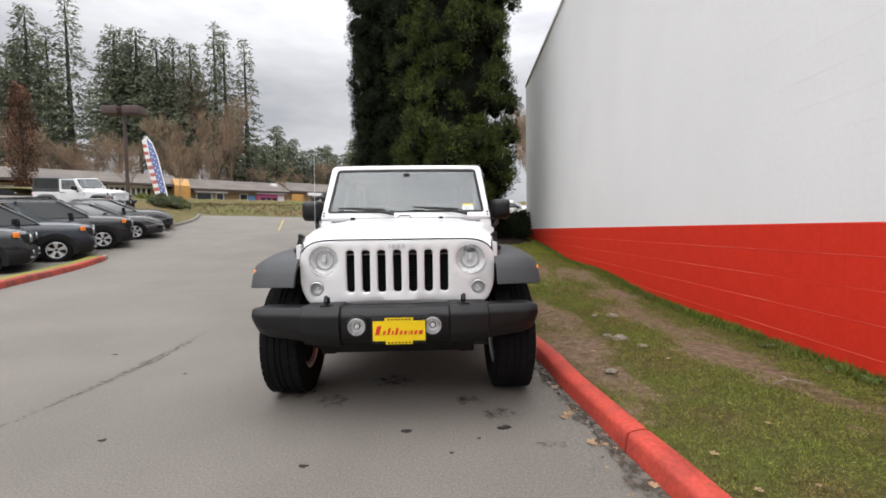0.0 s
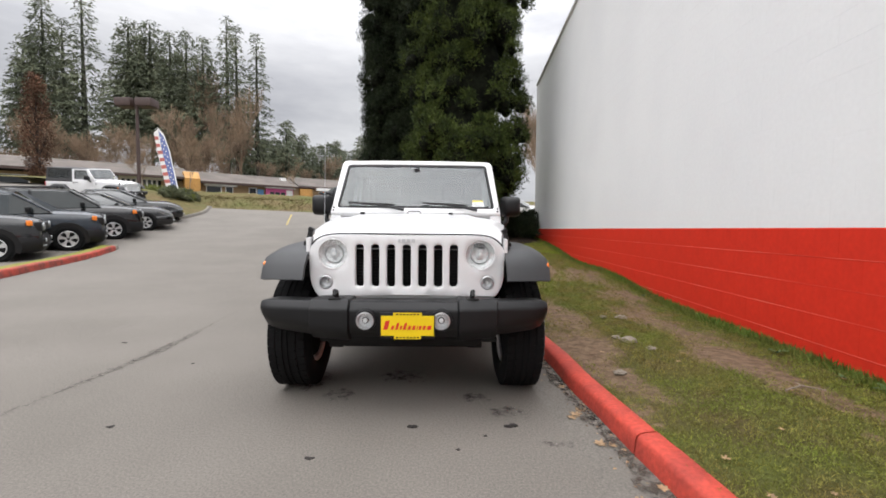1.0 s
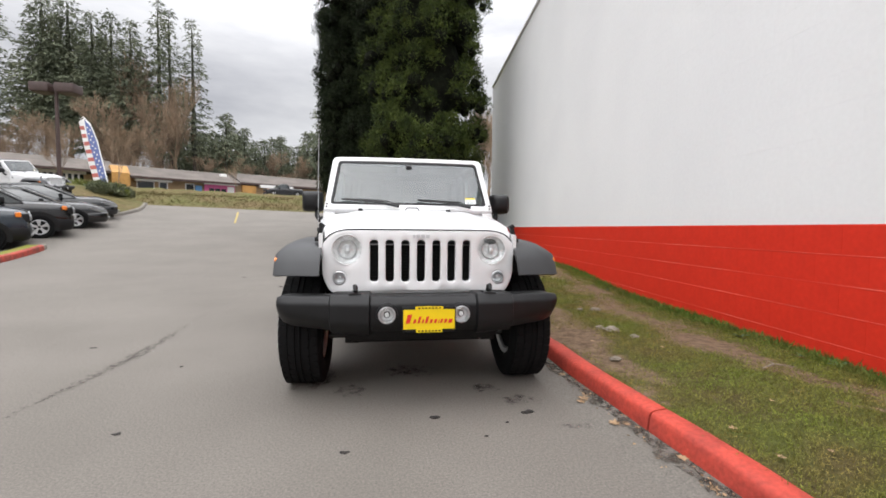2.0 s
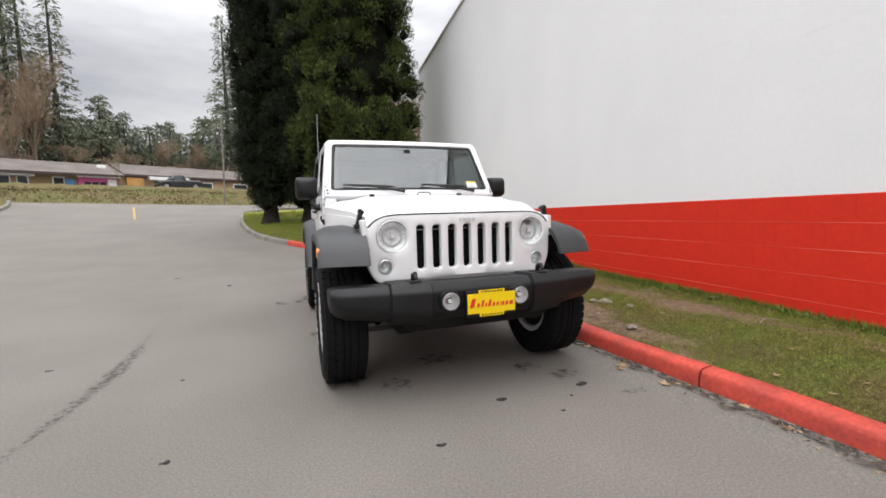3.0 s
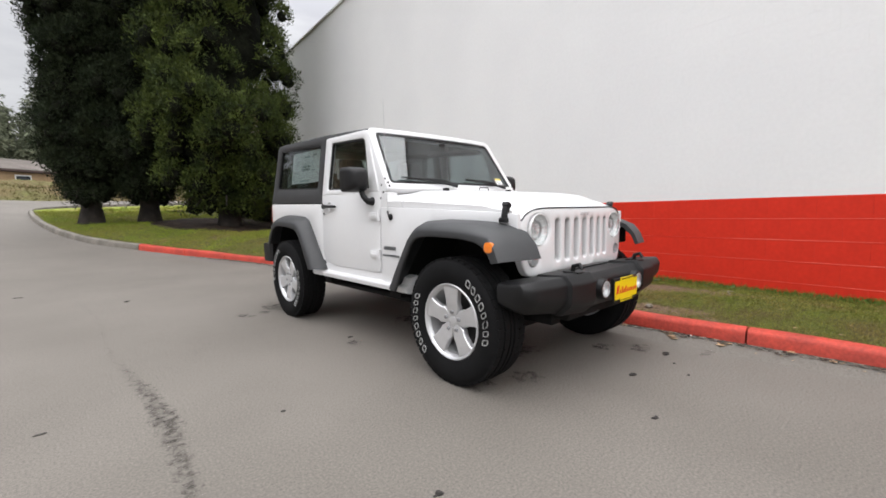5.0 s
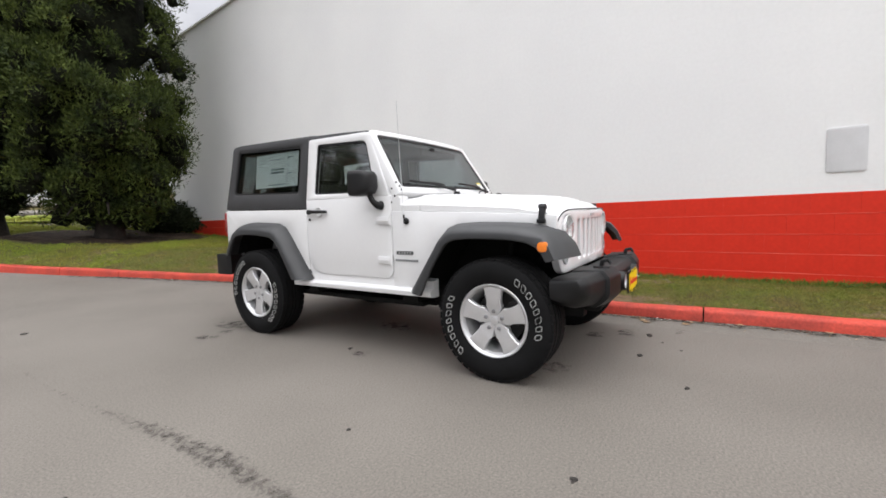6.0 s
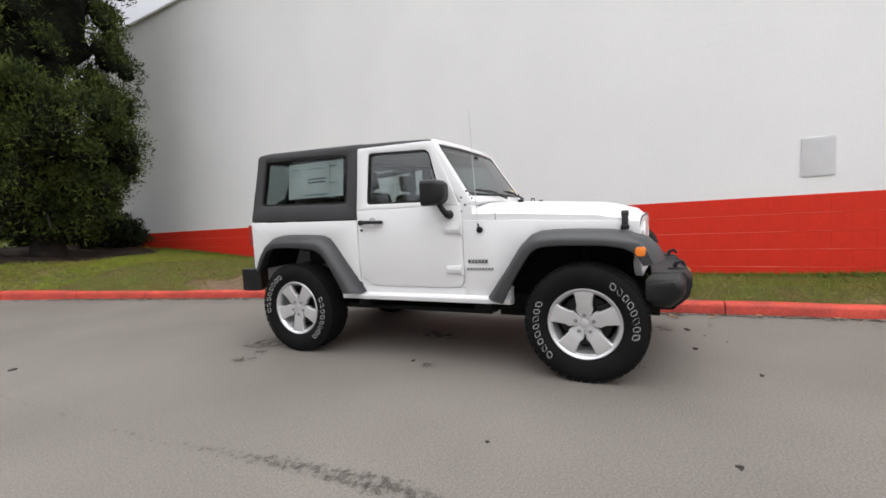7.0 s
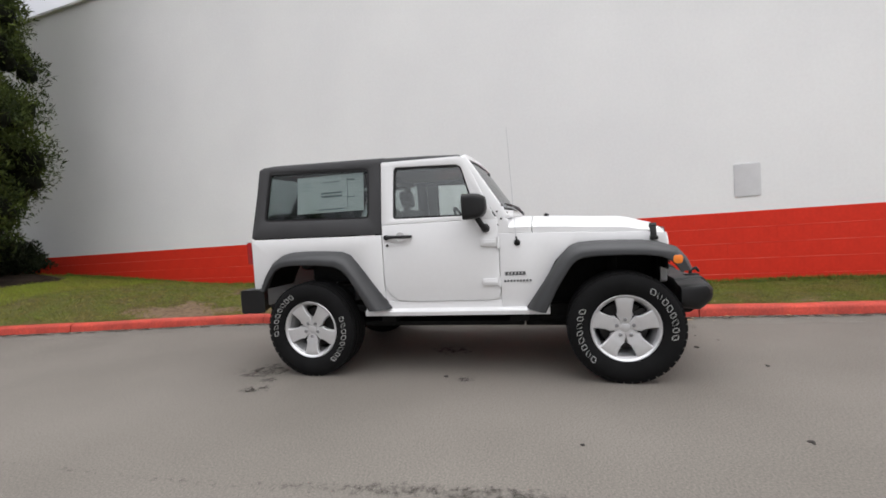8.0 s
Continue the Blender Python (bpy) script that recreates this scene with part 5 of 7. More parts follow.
    start = cen[idx] + d * (big[idx] * rnd.uniform(0.45, 1.0, len(idx)))[:, None] * np.array([0.95, 0.95, 1.15])
    v, f = leaf_cloud(start, d * 0.45, 0.03, 1, 0.12, 0.0135, rnd, up=0.55)
    ob = new("crown", cloud_mesh("crown", v, f, mat))
    ob.parent = tree
    tagged(ob, kind="stuff")
    # drooping lower boughs
    bm = bmesh.new()
    for k in range(9):
        a = 2 * math.pi * k / 9 + seed
        tube(bm, [(0, 0, skirt + 0.5), (0.5 * radius * math.cos(a), 0.5 * radius * math.sin(a), skirt + 0.35), (0.62 * radius * math.cos(a), 0.62 * radius * math.sin(a), skirt + 0.10)], [0.05, 0.03, 0.012], 5)
    part("lower_boughs", bm, M["bark"], tree)
    return tree


def shrub(name, x, y, z, rx, rz, clumps, mat, seed, label, per=18, length=0.09):
    rnd = np.random.default_rng(seed)
    s = thing(name, label, "shrub", at=Matrix.Translation((x, y, z)))
    d = rnd.normal(size=(clumps, 3))
    d /= np.linalg.norm(d, axis=1)[:, None]
    d[:, 2] = np.abs(d[:, 2])
    r = rnd.uniform(0.55, 1.0, clumps)[:, None] * (1 + 0.12 * np.sin(4 * d[:, :1] + 3 * d[:, 1:2] + seed))
    cen = d * r * np.array([rx, rx, rz]) + np.array([0, 0, 0.08])
    v, f = leaf_cloud(cen, d, 0.16 * rx, per, length, length * 0.22, rnd)
    ob = new("leaf_mass", cloud_mesh("leaf_mass", v, f, mat))
    ob.parent = s
    tagged(ob, kind="stuff")
    bm = bmesh.new()
    for k in range(6):
        a = k * 1.1 + seed
        tube(bm, [(0, 0, -0.05), (0.5 * rx * math.cos(a), 0.5 * rx * math.sin(a), 0.6 * rz)], [0.03, 0.008], 5)
    part("stem", bm, M["bark"], s)
    return s


cedar(1.2, 11.55, 1.85, 17.0, 3.5, M["foliage"], 3, "tall dense cedar with bright green foliage beside the wall", skirt=0.55, cleft=(0.94, -0.34, 0.32, 0.50, 2.2, 4.5))
cedar(-0.35, 14.3, 1.22, 18.0, 5.6, M["foliage_dark"], 11, "tall dark green columnar cedar on the lawn", skirt=0.70, fine=270)
cedar(-1.75, 14.6, 0.95, 17.5, 6.0, M["foliage_dark"], 23, "slim dark green columnar cedar on the lawn", skirt=0.70, fine=270)
shrub("shrub", 3.1, 12.6, lawn_z(3.1, 12.6), 0.75, 0.75, 420, M["foliage_dark"], 5, "dark low evergreen shrub against the wall")
shrub("shrub", 3.75, 13.9, lawn_z(3.7, 13.9), 0.7, 0.95, 420, M["foliage_dark"], 6, "dark low evergreen shrub against the wall")
shrub("shrub", 2.6, 14.6, lawn_z(2.6, 14.6), 1.0, 1.1, 500, M["foliage_dark"], 8, "dark rounded evergreen shrub behind the cedar")
shrub("shrub", 4.4, 15.6, lawn_z(4.3, 15.6), 0.8, 1.1, 420, M["foliage_dark"], 9, "dark rounded evergreen shrub at the wall's end")

# mulch bed under the cedars
bm = bmesh.new()
rings = []
for k in range(9):
    t = k / 8
    ring = []
    for j in range(60):
        a = 2 * math.pi * j / 60
        rr = 1 + 0.06 * math.sin(5 * a) + 0.05 * math.sin(3 * a + 1)
        x, y = 1.7 + 2.3 * t * rr * math.cos(a), 12.8 + 2.6 * t * rr * math.sin(a)
        x = min(x, WALL_A + WALL_B * y - 0.03)
        ring.append(bm.verts.new((x, y, lawn_z(x, y) + 0.05 * (1 - t ** 3) + 0.012 - 0.03 * (t > 0.95))))
    rings.append(ring)
for a, b in zip(rings, rings[1:]):
    for j in range(60):
        bm.faces.new((a[j], a[(j + 1) % 60], b[(j + 1) % 60], b[j]))
single("mulch_bed", bm, M["mulch"], "dark bark mulch bed under the cedars", "mulch", kind="structure")


# ---- far conifers ----
def fir_mesh(seed, height, reach0, base, gap, arms, blade, bulge):
    """Whorls of drooping boughs from a bare lower trunk to a pointed top."""
    rnd = np.random.default_rng(seed)
    cen, out = [], []
    z = height * base
    while z < height * 0.985:
        t = (z / height - base) / (1 - base)
        reach = reach0 * ((1 - t) ** bulge * (0.7 + 0.3 * min(t / 0.15, 1)) + 0.02) * rnd.uniform(0.86, 1.1)
        for k in range(int(arms * (0.25 + 1.35 * reach / reach0)) + 2):
            a = rnd.uniform(0, 2 * math.pi)
            ln = reach * rnd.uniform(0.70, 1.12)
            steps = max(1, int(ln / (0.85 * blade)))
            for j in range(steps):
                q = (j + 0.8) / steps
                cen.append((ln * q * math.cos(a), ln * q * math.sin(a), z - 0.30 * ln * q * q + 0.1 * ln * q))
                out.append((math.cos(a), math.sin(a), -0.1))
        z += gap * (1 - 0.5 * t) * rnd.uniform(0.7, 1.3)
    cen, out = np.repeat(np.array(cen), 6, axis=0), np.repeat(np.array(out), 6, axis=0)
    cen = cen + rnd.normal(size=cen.shape) * np.array([0.42, 0.42, 0.13]) * blade
    return leaf_cloud(cen, out * 1.7, 0.05, 1, 0.85 * blade, 0.115 * blade, rnd, droop=0.25, up=0.0)


# Far trunks are lightened too, with the haze in their colour.
M["fir_bark"] = material("hazed_fir_bark", (0.120, 0.100, 0.082), 0.95, vary=0.3, scale=2, fine=12, bump=0.5, depth=0.03)
# Core of the far crowns, a green with shade put into it.
M["fir_inner"] = material("fir_core_shade", (0.060, 0.068, 0.044), 0.9, vary=0.3, scale=0.8, fine=4, bump=0.5, depth=0.2)
FIRS = []
for seed, h, r, base, gap, arms, blade, bulge in ((1, 36, 6.8, 0.36, 0.9, 15, 0.9, 0.80), (2, 34, 5.2, 0.26, 0.95, 13, 0.9, 0.82), (3, 32, 3.8, 0.24, 1.3, 9, 0.8, 0.88), (4, 20, 4.4, 0.06, 0.95, 11, 1.05, 0.85)):
    t = thing("fir_tree", "tall dark green fir on the wooded rise", "tree", at=Matrix.Translation((0, -400 - 20 * seed, 0)), group="far firs")
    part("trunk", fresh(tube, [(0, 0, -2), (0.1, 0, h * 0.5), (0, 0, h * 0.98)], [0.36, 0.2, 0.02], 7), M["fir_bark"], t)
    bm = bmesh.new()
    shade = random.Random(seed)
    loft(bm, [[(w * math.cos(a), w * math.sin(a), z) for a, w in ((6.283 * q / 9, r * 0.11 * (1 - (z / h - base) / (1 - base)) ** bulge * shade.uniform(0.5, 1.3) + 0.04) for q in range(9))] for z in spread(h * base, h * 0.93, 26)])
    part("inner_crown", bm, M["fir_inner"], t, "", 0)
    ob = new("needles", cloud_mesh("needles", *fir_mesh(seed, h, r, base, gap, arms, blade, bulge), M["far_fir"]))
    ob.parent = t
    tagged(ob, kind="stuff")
    FIRS.append((t, h))
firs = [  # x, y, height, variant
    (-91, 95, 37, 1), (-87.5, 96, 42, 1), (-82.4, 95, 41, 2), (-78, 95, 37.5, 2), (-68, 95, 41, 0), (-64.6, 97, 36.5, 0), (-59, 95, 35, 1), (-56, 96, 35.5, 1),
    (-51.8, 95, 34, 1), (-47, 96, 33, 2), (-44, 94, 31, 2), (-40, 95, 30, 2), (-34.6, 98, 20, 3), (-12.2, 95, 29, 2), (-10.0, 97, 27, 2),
    # These six stand out of view, added for the side windows to mirror.
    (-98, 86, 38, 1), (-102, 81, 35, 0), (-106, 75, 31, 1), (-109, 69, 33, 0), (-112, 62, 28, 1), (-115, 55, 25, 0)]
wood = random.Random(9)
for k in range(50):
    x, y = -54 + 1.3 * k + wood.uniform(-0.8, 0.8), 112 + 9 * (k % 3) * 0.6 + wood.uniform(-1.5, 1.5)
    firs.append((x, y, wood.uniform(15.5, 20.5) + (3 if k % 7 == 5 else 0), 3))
used = set()
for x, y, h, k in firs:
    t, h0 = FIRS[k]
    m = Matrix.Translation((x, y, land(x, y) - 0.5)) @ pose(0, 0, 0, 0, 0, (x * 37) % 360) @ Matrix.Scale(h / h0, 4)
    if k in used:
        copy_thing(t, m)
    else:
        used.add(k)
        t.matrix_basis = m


# ---- bare broadleaf trees ----
def bare_tree(seed, height):
    rnd = random.Random(seed)
    bm = bmesh.new()
    tw = []

    def grow(p, d, ln, r, level):
        q = p + d * ln
        mid = p + d * ln * 0.5 + Vector((rnd.uniform(-1, 1), rnd.uniform(-1, 1), 0)) * ln * 0.05
        if level < 3:
            tube(bm, [p, mid, q], [r, r * 0.8, r * 0.6], 5 if level < 2 else 3, cap=False)
        else:
            tw.append((p, q, r))
        if level >= 5:
            return
        for k in range((5, 5, 5, 4, 5)[level]):
            nd = (d + Vector((rnd.gauss(0, 0.33), rnd.gauss(0, 0.33), rnd.uniform(0.0, 0.45)))).normalized()
            grow(p.lerp(q, rnd.uniform(0.45, 1.0)), nd, ln * rnd.uniform(0.5, 0.8), r * 0.52, level + 1)

    grow(Vector((0, 0, -0.5)), Vector((0, 0, 1)), height * 0.40, height * 0.0062, 0)
    v, f = [], []
    for p, q, r in tw:
        s = (q - p).cross(Vector((rnd.gauss(0, 1), rnd.gauss(0, 1), rnd.gauss(0, 1)))).normalized() * max(r, 0.017)
        n = len(v)
        v += [tuple(p - s), tuple(p + s), tuple(q)]
        f.append((n, n + 1, n + 2))
    return bm, np.array(v), np.array(f)


BARES = []
for seed, h in ((5, 15), (6, 17), (7, 13)):
    t = thing("bare_tree", "leafless brown tree on the wooded rise", "tree", at=Matrix.Translation((0, -500 - 20 * seed, 0)), group="bare trees")
    bm, v, f = bare_tree(seed, h)
    part("trunk", bm, M["twigs"], t)
    ob = new("twig_mass", cloud_mesh("twig_mass", v, f, M["twigs"]))
    ob.parent = t
    tagged(ob, kind="stuff")
    BARES.append((t, h))
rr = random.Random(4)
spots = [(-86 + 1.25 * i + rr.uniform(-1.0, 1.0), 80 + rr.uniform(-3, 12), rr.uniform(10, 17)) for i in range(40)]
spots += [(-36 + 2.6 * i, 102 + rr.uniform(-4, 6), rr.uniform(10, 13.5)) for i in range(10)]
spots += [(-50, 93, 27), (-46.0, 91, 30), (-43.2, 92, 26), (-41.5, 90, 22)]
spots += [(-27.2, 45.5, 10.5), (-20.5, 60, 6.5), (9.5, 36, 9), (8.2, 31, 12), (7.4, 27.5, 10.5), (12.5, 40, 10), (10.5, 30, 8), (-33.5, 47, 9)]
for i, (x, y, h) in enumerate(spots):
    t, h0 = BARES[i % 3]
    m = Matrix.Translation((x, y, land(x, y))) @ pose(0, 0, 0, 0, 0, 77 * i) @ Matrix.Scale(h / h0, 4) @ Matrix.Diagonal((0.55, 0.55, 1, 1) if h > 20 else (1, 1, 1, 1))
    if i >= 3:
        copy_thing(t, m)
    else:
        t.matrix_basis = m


# ---- rust-brown columnar tree ----
def brown_tree(x, y):
    rnd = np.random.default_rng(31)
    t = thing("hornbeam", "columnar tree still holding rust-brown dead leaves", "tree", at=Matrix.Translation((x, y, land(x, y) - 0.1)))
    bm = fresh(tube, [(0, 0, 0), (0, 0, 2), (0.05, 0, 8.6)], [0.13, 0.11, 0.02], 8)
    part("trunk", bm, M["bark"], t)
    bm = bmesh.new()
    for k in range(26):
        a, z = rnd.uniform(0, 6.28), rnd.uniform(1.6, 6.5)
        tube(bm, [(0, 0, z), (0.55 * math.cos(a), 0.55 * math.sin(a), z + 0.9), (0.8 * math.cos(a), 0.8 * math.sin(a), z + 1.9)], [0.03, 0.02, 0.006], 4)
    tagged(part("branch_mass", bm, M["bark"], t), kind="stuff")
    n = 900
    z = rnd.uniform(1.4, 9.2, n)
    r = 0.95 * np.sin(np.clip((z - 1.1) / 8.3, 0, 1) * math.pi) ** 0.6 * rnd.uniform(0.2, 1.05, n)
    a = rnd.uniform(0, 6.28, n)
    cen = np.stack([r * np.cos(a), r * np.sin(a), z], 1)
    v, f = leaf_cloud(cen, np.stack([np.cos(a), np.sin(a), a * 0], 1) * 0.4, 0.3, 9, 0.13, 0.04, rnd, up=0.0)
    ob = new("crown", cloud_mesh("crown", v, f, M["dead_leaf"]))
    ob.parent = t
    tagged(ob, kind="stuff")


brown_tree(-28.9, 29.0)

# ---- rough grass bank across the street ----
bank_x, bank_y = spread(-75, 40, 116), spread(35.2, 60, 50)
bank_v, bank_f = grid_sheet(bank_x, bank_y, lambda x, y: land(x, y) - 0.06 + 0.26 * ease(35.2, 36.4, y) + 0.09 * math.sin(x * 1.7 + y) * ease(38, 40, y) + 0.06 * math.sin(x * 3.1 - 2 * y))
tagged(new("bank", raw("bank", bank_v, bank_f, M["bank"], 1)), "rough winter grass bank across the street", "bank", kind="structure")
rnd = np.random.default_rng(17)
n = 5200
px, py = rnd.uniform(-62, 14, n), rnd.uniform(36.3, 50, n)
cen = np.stack([px, py, np.array([land(a, b) + 0.18 for a, b in zip(px, py)])], 1)
v, f = leaf_cloud(cen, np.tile(np.array([[0.0, 0.0, 0.9]]), (n, 1)), 0.35, 7, 0.20, 0.028, rnd, up=0.4)
tagged(new("bank_grass", cloud_mesh("bank_grass", v, f, M["bank"])), "tufts of rough winter grass on the bank", "grass", kind="stuff")


# ---- long low shop building ----
def build_shops():
    at = Matrix.Translation((-52, 48, 0)) @ pose(0, 0, 0, 0, 0, math.degrees(math.atan2(0.593, 0.805)))
    b = thing("shop_building", "long low tan shop building with a grey shingle roof", "building", at=at)
    base, eave, ridge = 5.0, 7.2, 9.2
    wall = part("wall", fresh(box, -25, 62, 0, 9, base - 1.5, eave), M["stucco"], b)
    for x0, x1, dz, dy in ((-26, 20.2, 0.35, -1.6), (20.4, 35.8, 0.0, -1.2), (36.0, 63, 0.25, -0.6)):
        bm = bmesh.new()
        p = [(dy, eave + dz - 0.12), (dy, eave + dz + 0.12), (4.5, ridge + dz), (10.6, eave + dz + 0.12), (10.6, eave + dz - 0.12)]
        loft(bm, [[(x, y, z) for y, z in p] for x in (x0, x1)])
        part("roof", bm, M["roof"], b, "", 0)
        part("fascia", fresh(box, x0, x1, dy - 0.06, dy - 0.004, eave + dz - 0.2, eave + dz + 0.10), M["lamp_brown"], b)
    part("gable_wing", fresh(box, 36.3, 38.4, -0.5, -0.01, base - 0.5, eave - 0.1), M["orange_wood"], b, "orange cedar-clad wall")
    for x0, x1, h in ((19.6, 21.5, 8.6),):
        bm = bmesh.new()
        loft(bm, [[(x, y, z) for y, z in ((-2.2, base - 1), (-2.2, eave + 0.3), (-0.2, h), (1.5, h - 0.3), (1.5, base - 1))] for x in (x0, x1)])
        part("gable_wing", bm, M["orange_wood"], b, "orange cedar-clad gable", 0)
    # windows and doors as frame and pane
    opens = [(-18, -14), (-12, -8), (-6.0, -2.5), (0.2, 3.6), (5.5, 8.5), (22.5, 24.6), (25.1, 26.2), (28.4, 29.6), (46.5, 48.5), (52, 54.5), (57, 59)]
    for x0, x1 in opens:
        w = part("window", fresh(plate, [(x0, base + 0.2), (x1, base + 0.2), (x1, eave - 0.35), (x0, eave - 0.35)], [[(x0 + 0.12, base + 0.4), (x1 - 0.12, base + 0.4), (x1 - 0.12, eave - 0.5), (x0 + 0.12, eave - 0.5)]], lambda u, v, d: Vector((u, -0.09 + d, v)), 0.08), M["white_paint"], b, "", 0)
        part("pane", fresh(box, x0 + 0.1, x1 - 0.1, -0.05, -0.02, base + 0.35, eave - 0.45), M["dark_glass"], w)
    for k in range(8):
        x = 12.4 + k * 0.58
        part("pane", fresh(box, x + 0.12, x + 0.48, -0.06, -0.03, base - 0.2, eave - 0.1), M["dark_glass"], b)
        part("post", fresh(box, x - 0.10, x + 0.10, -0.3, -0.07, base - 0.5, eave + 0.15), M["white_paint"], b, "white porch post")
    part("porch_trim", fresh(box, 12.2, 17.2, -0.32, -0.05, eave - 0.12, eave + 0.3), M["white_paint"], b)
    part("awning", fresh(box, 22.2, 26.6, -0.9, -0.05, eave - 0.45, eave - 0.2), M["white_paint"], b, "white shop awning")
    shop = part("pink_shopfront", fresh(box, 30.9, 35.2, -0.35, -0.05, base + 0.1, eave - 0.35), M["pink"], b, "magenta painted shopfront")
    for k in range(3):
        part("pane", fresh(box, 31.5 + k * 0.85, 32.2 + k * 0.85, -0.40, -0.36, base + 0.4, eave - 0.9), M["dark_glass"], shop)
    part("pink_wall", fresh(box, 34.1, 35.1, -0.40, -0.36, base + 0.2, eave - 0.5), M["white_paint"], shop)
    part("awning", fresh(box, 30.7, 35.4, -1.0, -0.38, eave - 0.35, eave - 0.05), M["white_paint"], b, "white shop awning")
    part("shop_sign", fresh(box, 29.7, 30.6, -0.16, -0.10, base + 0.7, base + 1.6), M["blue_sign"], b, "plain blue shop sign")
    part("awning", fresh(box, 39.0, 44.5, -0.9, -0.05, eave - 0.3, eave + 0.15), M["white_paint"], b, "white shop awning")
    for x in (-8, 14, 34):
        part("roof_vent", fresh(box, x, x + 0.9, 2.3, 3.1, ridge - 0.9, ridge - 0.3, bevel=0.05), M["white_paint"], b)
    return b


build_shops()


# ---- lamp post, flag, poles ----
def lamp_post(x, y):
    z = land(x, y)
    t = thing("street_lamp", "tall brown twin-head car park lamp post", "lamp", at=Matrix.Translation((x, y, z)))
    part("pole", fresh(tube, [(0, 0, 0), (0, 0, 9.3)], [0.16, 0.12], 12), M["lamp_brown"], t)
    part("crossbar", fresh(box, -0.9, 0.9, -0.06, 0.06, 8.95, 9.1), M["lamp_brown"], t)
    for x0 in (-1.55, 0.2):
        head = part("lamp_head", fresh(box, x0, x0 + 1.35, -0.6, 0.6, 8.55, 9.25, bevel=0.08), M["lamp_brown"], t)
        part("lamp_glass", fresh(box, x0 + 0.12, x0 + 1.23, -0.48, 0.48, 8.50, 8.548), M["lamp_brown"], head)


lamp_post(-25.7, 35.0)
M["flag_red"] = material("flag_red", (0.50, 0.15, 0.13), 0.8, vary=0.05, bump=0)
M["flag_blue"] = material("flag_blue", (0.14, 0.18, 0.40), 0.8, vary=0.05, bump=0)


def feather_flag(x, y):
    z = land(x, y)
    t = thing("feather_flag", "tall feather banner with red and white stripes and blue starred field", "flag", at=Matrix.Translation((x, y, z)) @ pose(0, 0, 0, 0, -14, -14) @ Matrix.Diagonal((1.15, 1.0, 1.17, 1)))
    H = 4.4
    part("pole", fresh(tube, [(0.34, 0, -0.2), (0.36, 0, 3.1), (0.22, 0, 4.0), (-0.05, 0, H + 0.05), (-0.3, 0, H)], [0.03, 0.025, 0.02, 0.016, 0.012], 8), M["white_paint"], t)
    edge = [(0.34, 0.5), (0.36, 3.1), (0.24, 3.9), (-0.02, H), (-0.38, H - 0.12), (-0.44, 3.1), (-0.40, 0.5)]
    part("cloth", fresh(plate, edge, [], lambda u, v, d: Vector((u, d, v)), 0.012), M["white_paint"], t)
    part("blue_field", fresh(plate, [(0.30, 0.55), (0.32, 3.1), (0.20, 3.87), (-0.04, 4.30), (-0.12, 3.1), (-0.02, 0.7)], [], lambda u, v, d: Vector((u, d - 0.006, v)), 0.005), M["flag_blue"], t)
    for k in range(9):
        v0 = 0.58 + k * 0.41
        part("red_stripe", fresh(plate, [(-0.40, v0), (-0.05 if k < 7 else -0.14, v0 - 0.06), (-0.07 if k < 7 else -0.16, v0 + 0.14), (-0.41, v0 + 0.2)], [], lambda u, v, d: Vector((u, d - 0.006, v)), 0.005), M["flag_red"], t)
    for k in range(18):
        u, v0 = (0.20, 0.08)[k % 2] - 0.004 * k, 1.15 + 0.16 * k
        part("star_dot", fresh(plate, circle(u, v0, 0.045, 8), [], lambda a, b, d: Vector((a, d - 0.011, b)), 0.004), M["white_paint"], t)


feather_flag(-16.55, 25.0)
pole = single("utility_pole", fresh(tube, [(-6.1, 36.5, 1.6), (-5.95, 36.5, 9.3)], [0.075, 0.05], 8), M["concrete"], "pale slim utility pole at the street", "pole")
bm = bmesh.new()
plate(bm, [(0, 0), (0.09, 0), (-1.66, 6.0), (-1.76, 6.0)], [], lambda u, v, d: Vector((-7.0 + u, 17.6 + v, land(-7.0 + u, 17.6 + v) + 0.012 - d)), 0.01)
single("road_line", bm, M["yellow_line"], "worn yellow centre line on the asphalt", "line", kind="structure", smooth=0)


# ---- planted islands on the far side of the drive ----
def soft_line(ctrl, n=10):
    pts = [Vector((*p, 0)) for p in ctrl]
    out = []
    for i in range(len(pts) - 1):
        p0, p1, p2, p3 = pts[max(i - 1, 0)], pts[i], pts[i + 1], pts[min(i + 2, len(pts) - 1)]
        out += [0.5 * (2 * p1 + (p2 - p0) * t + (2 * p0 - 5 * p1 + 4 * p2 - p3) * t * t + (3 * p1 - p0 - 3 * p2 + p3) * t ** 3) for t in (k / n for k in range(n))]
    return out + [pts[-1]]


kerb2 = thing("kerb", "concrete kerb round the planted island across the drive", "kerb", kind="structure")
edge2 = soft_line([(-11.75, 17.2), (-11.95, 18.9), (-12.5, 21.0), (-13.9, 24.0), (-15.2, 26.6), (-17.4, 28.5), (-22.0, 29.6), (-34, 30.2)])
kerb_piece(edge2[::-1], kerb2, M["concrete"], "bare concrete kerb")
M["old_red"] = material("worn_red_kerb_paint", (0.40, 0.060, 0.040), 0.75, vary=0.3, scale=5.0, fine=40, bump=0.5, depth=0.008, tint=(0.20, 0.050, 0.038), spec=0.3)
kerb3 = thing("kerb", "red-painted kerb in front of the parked cars", "kerb", kind="structure")
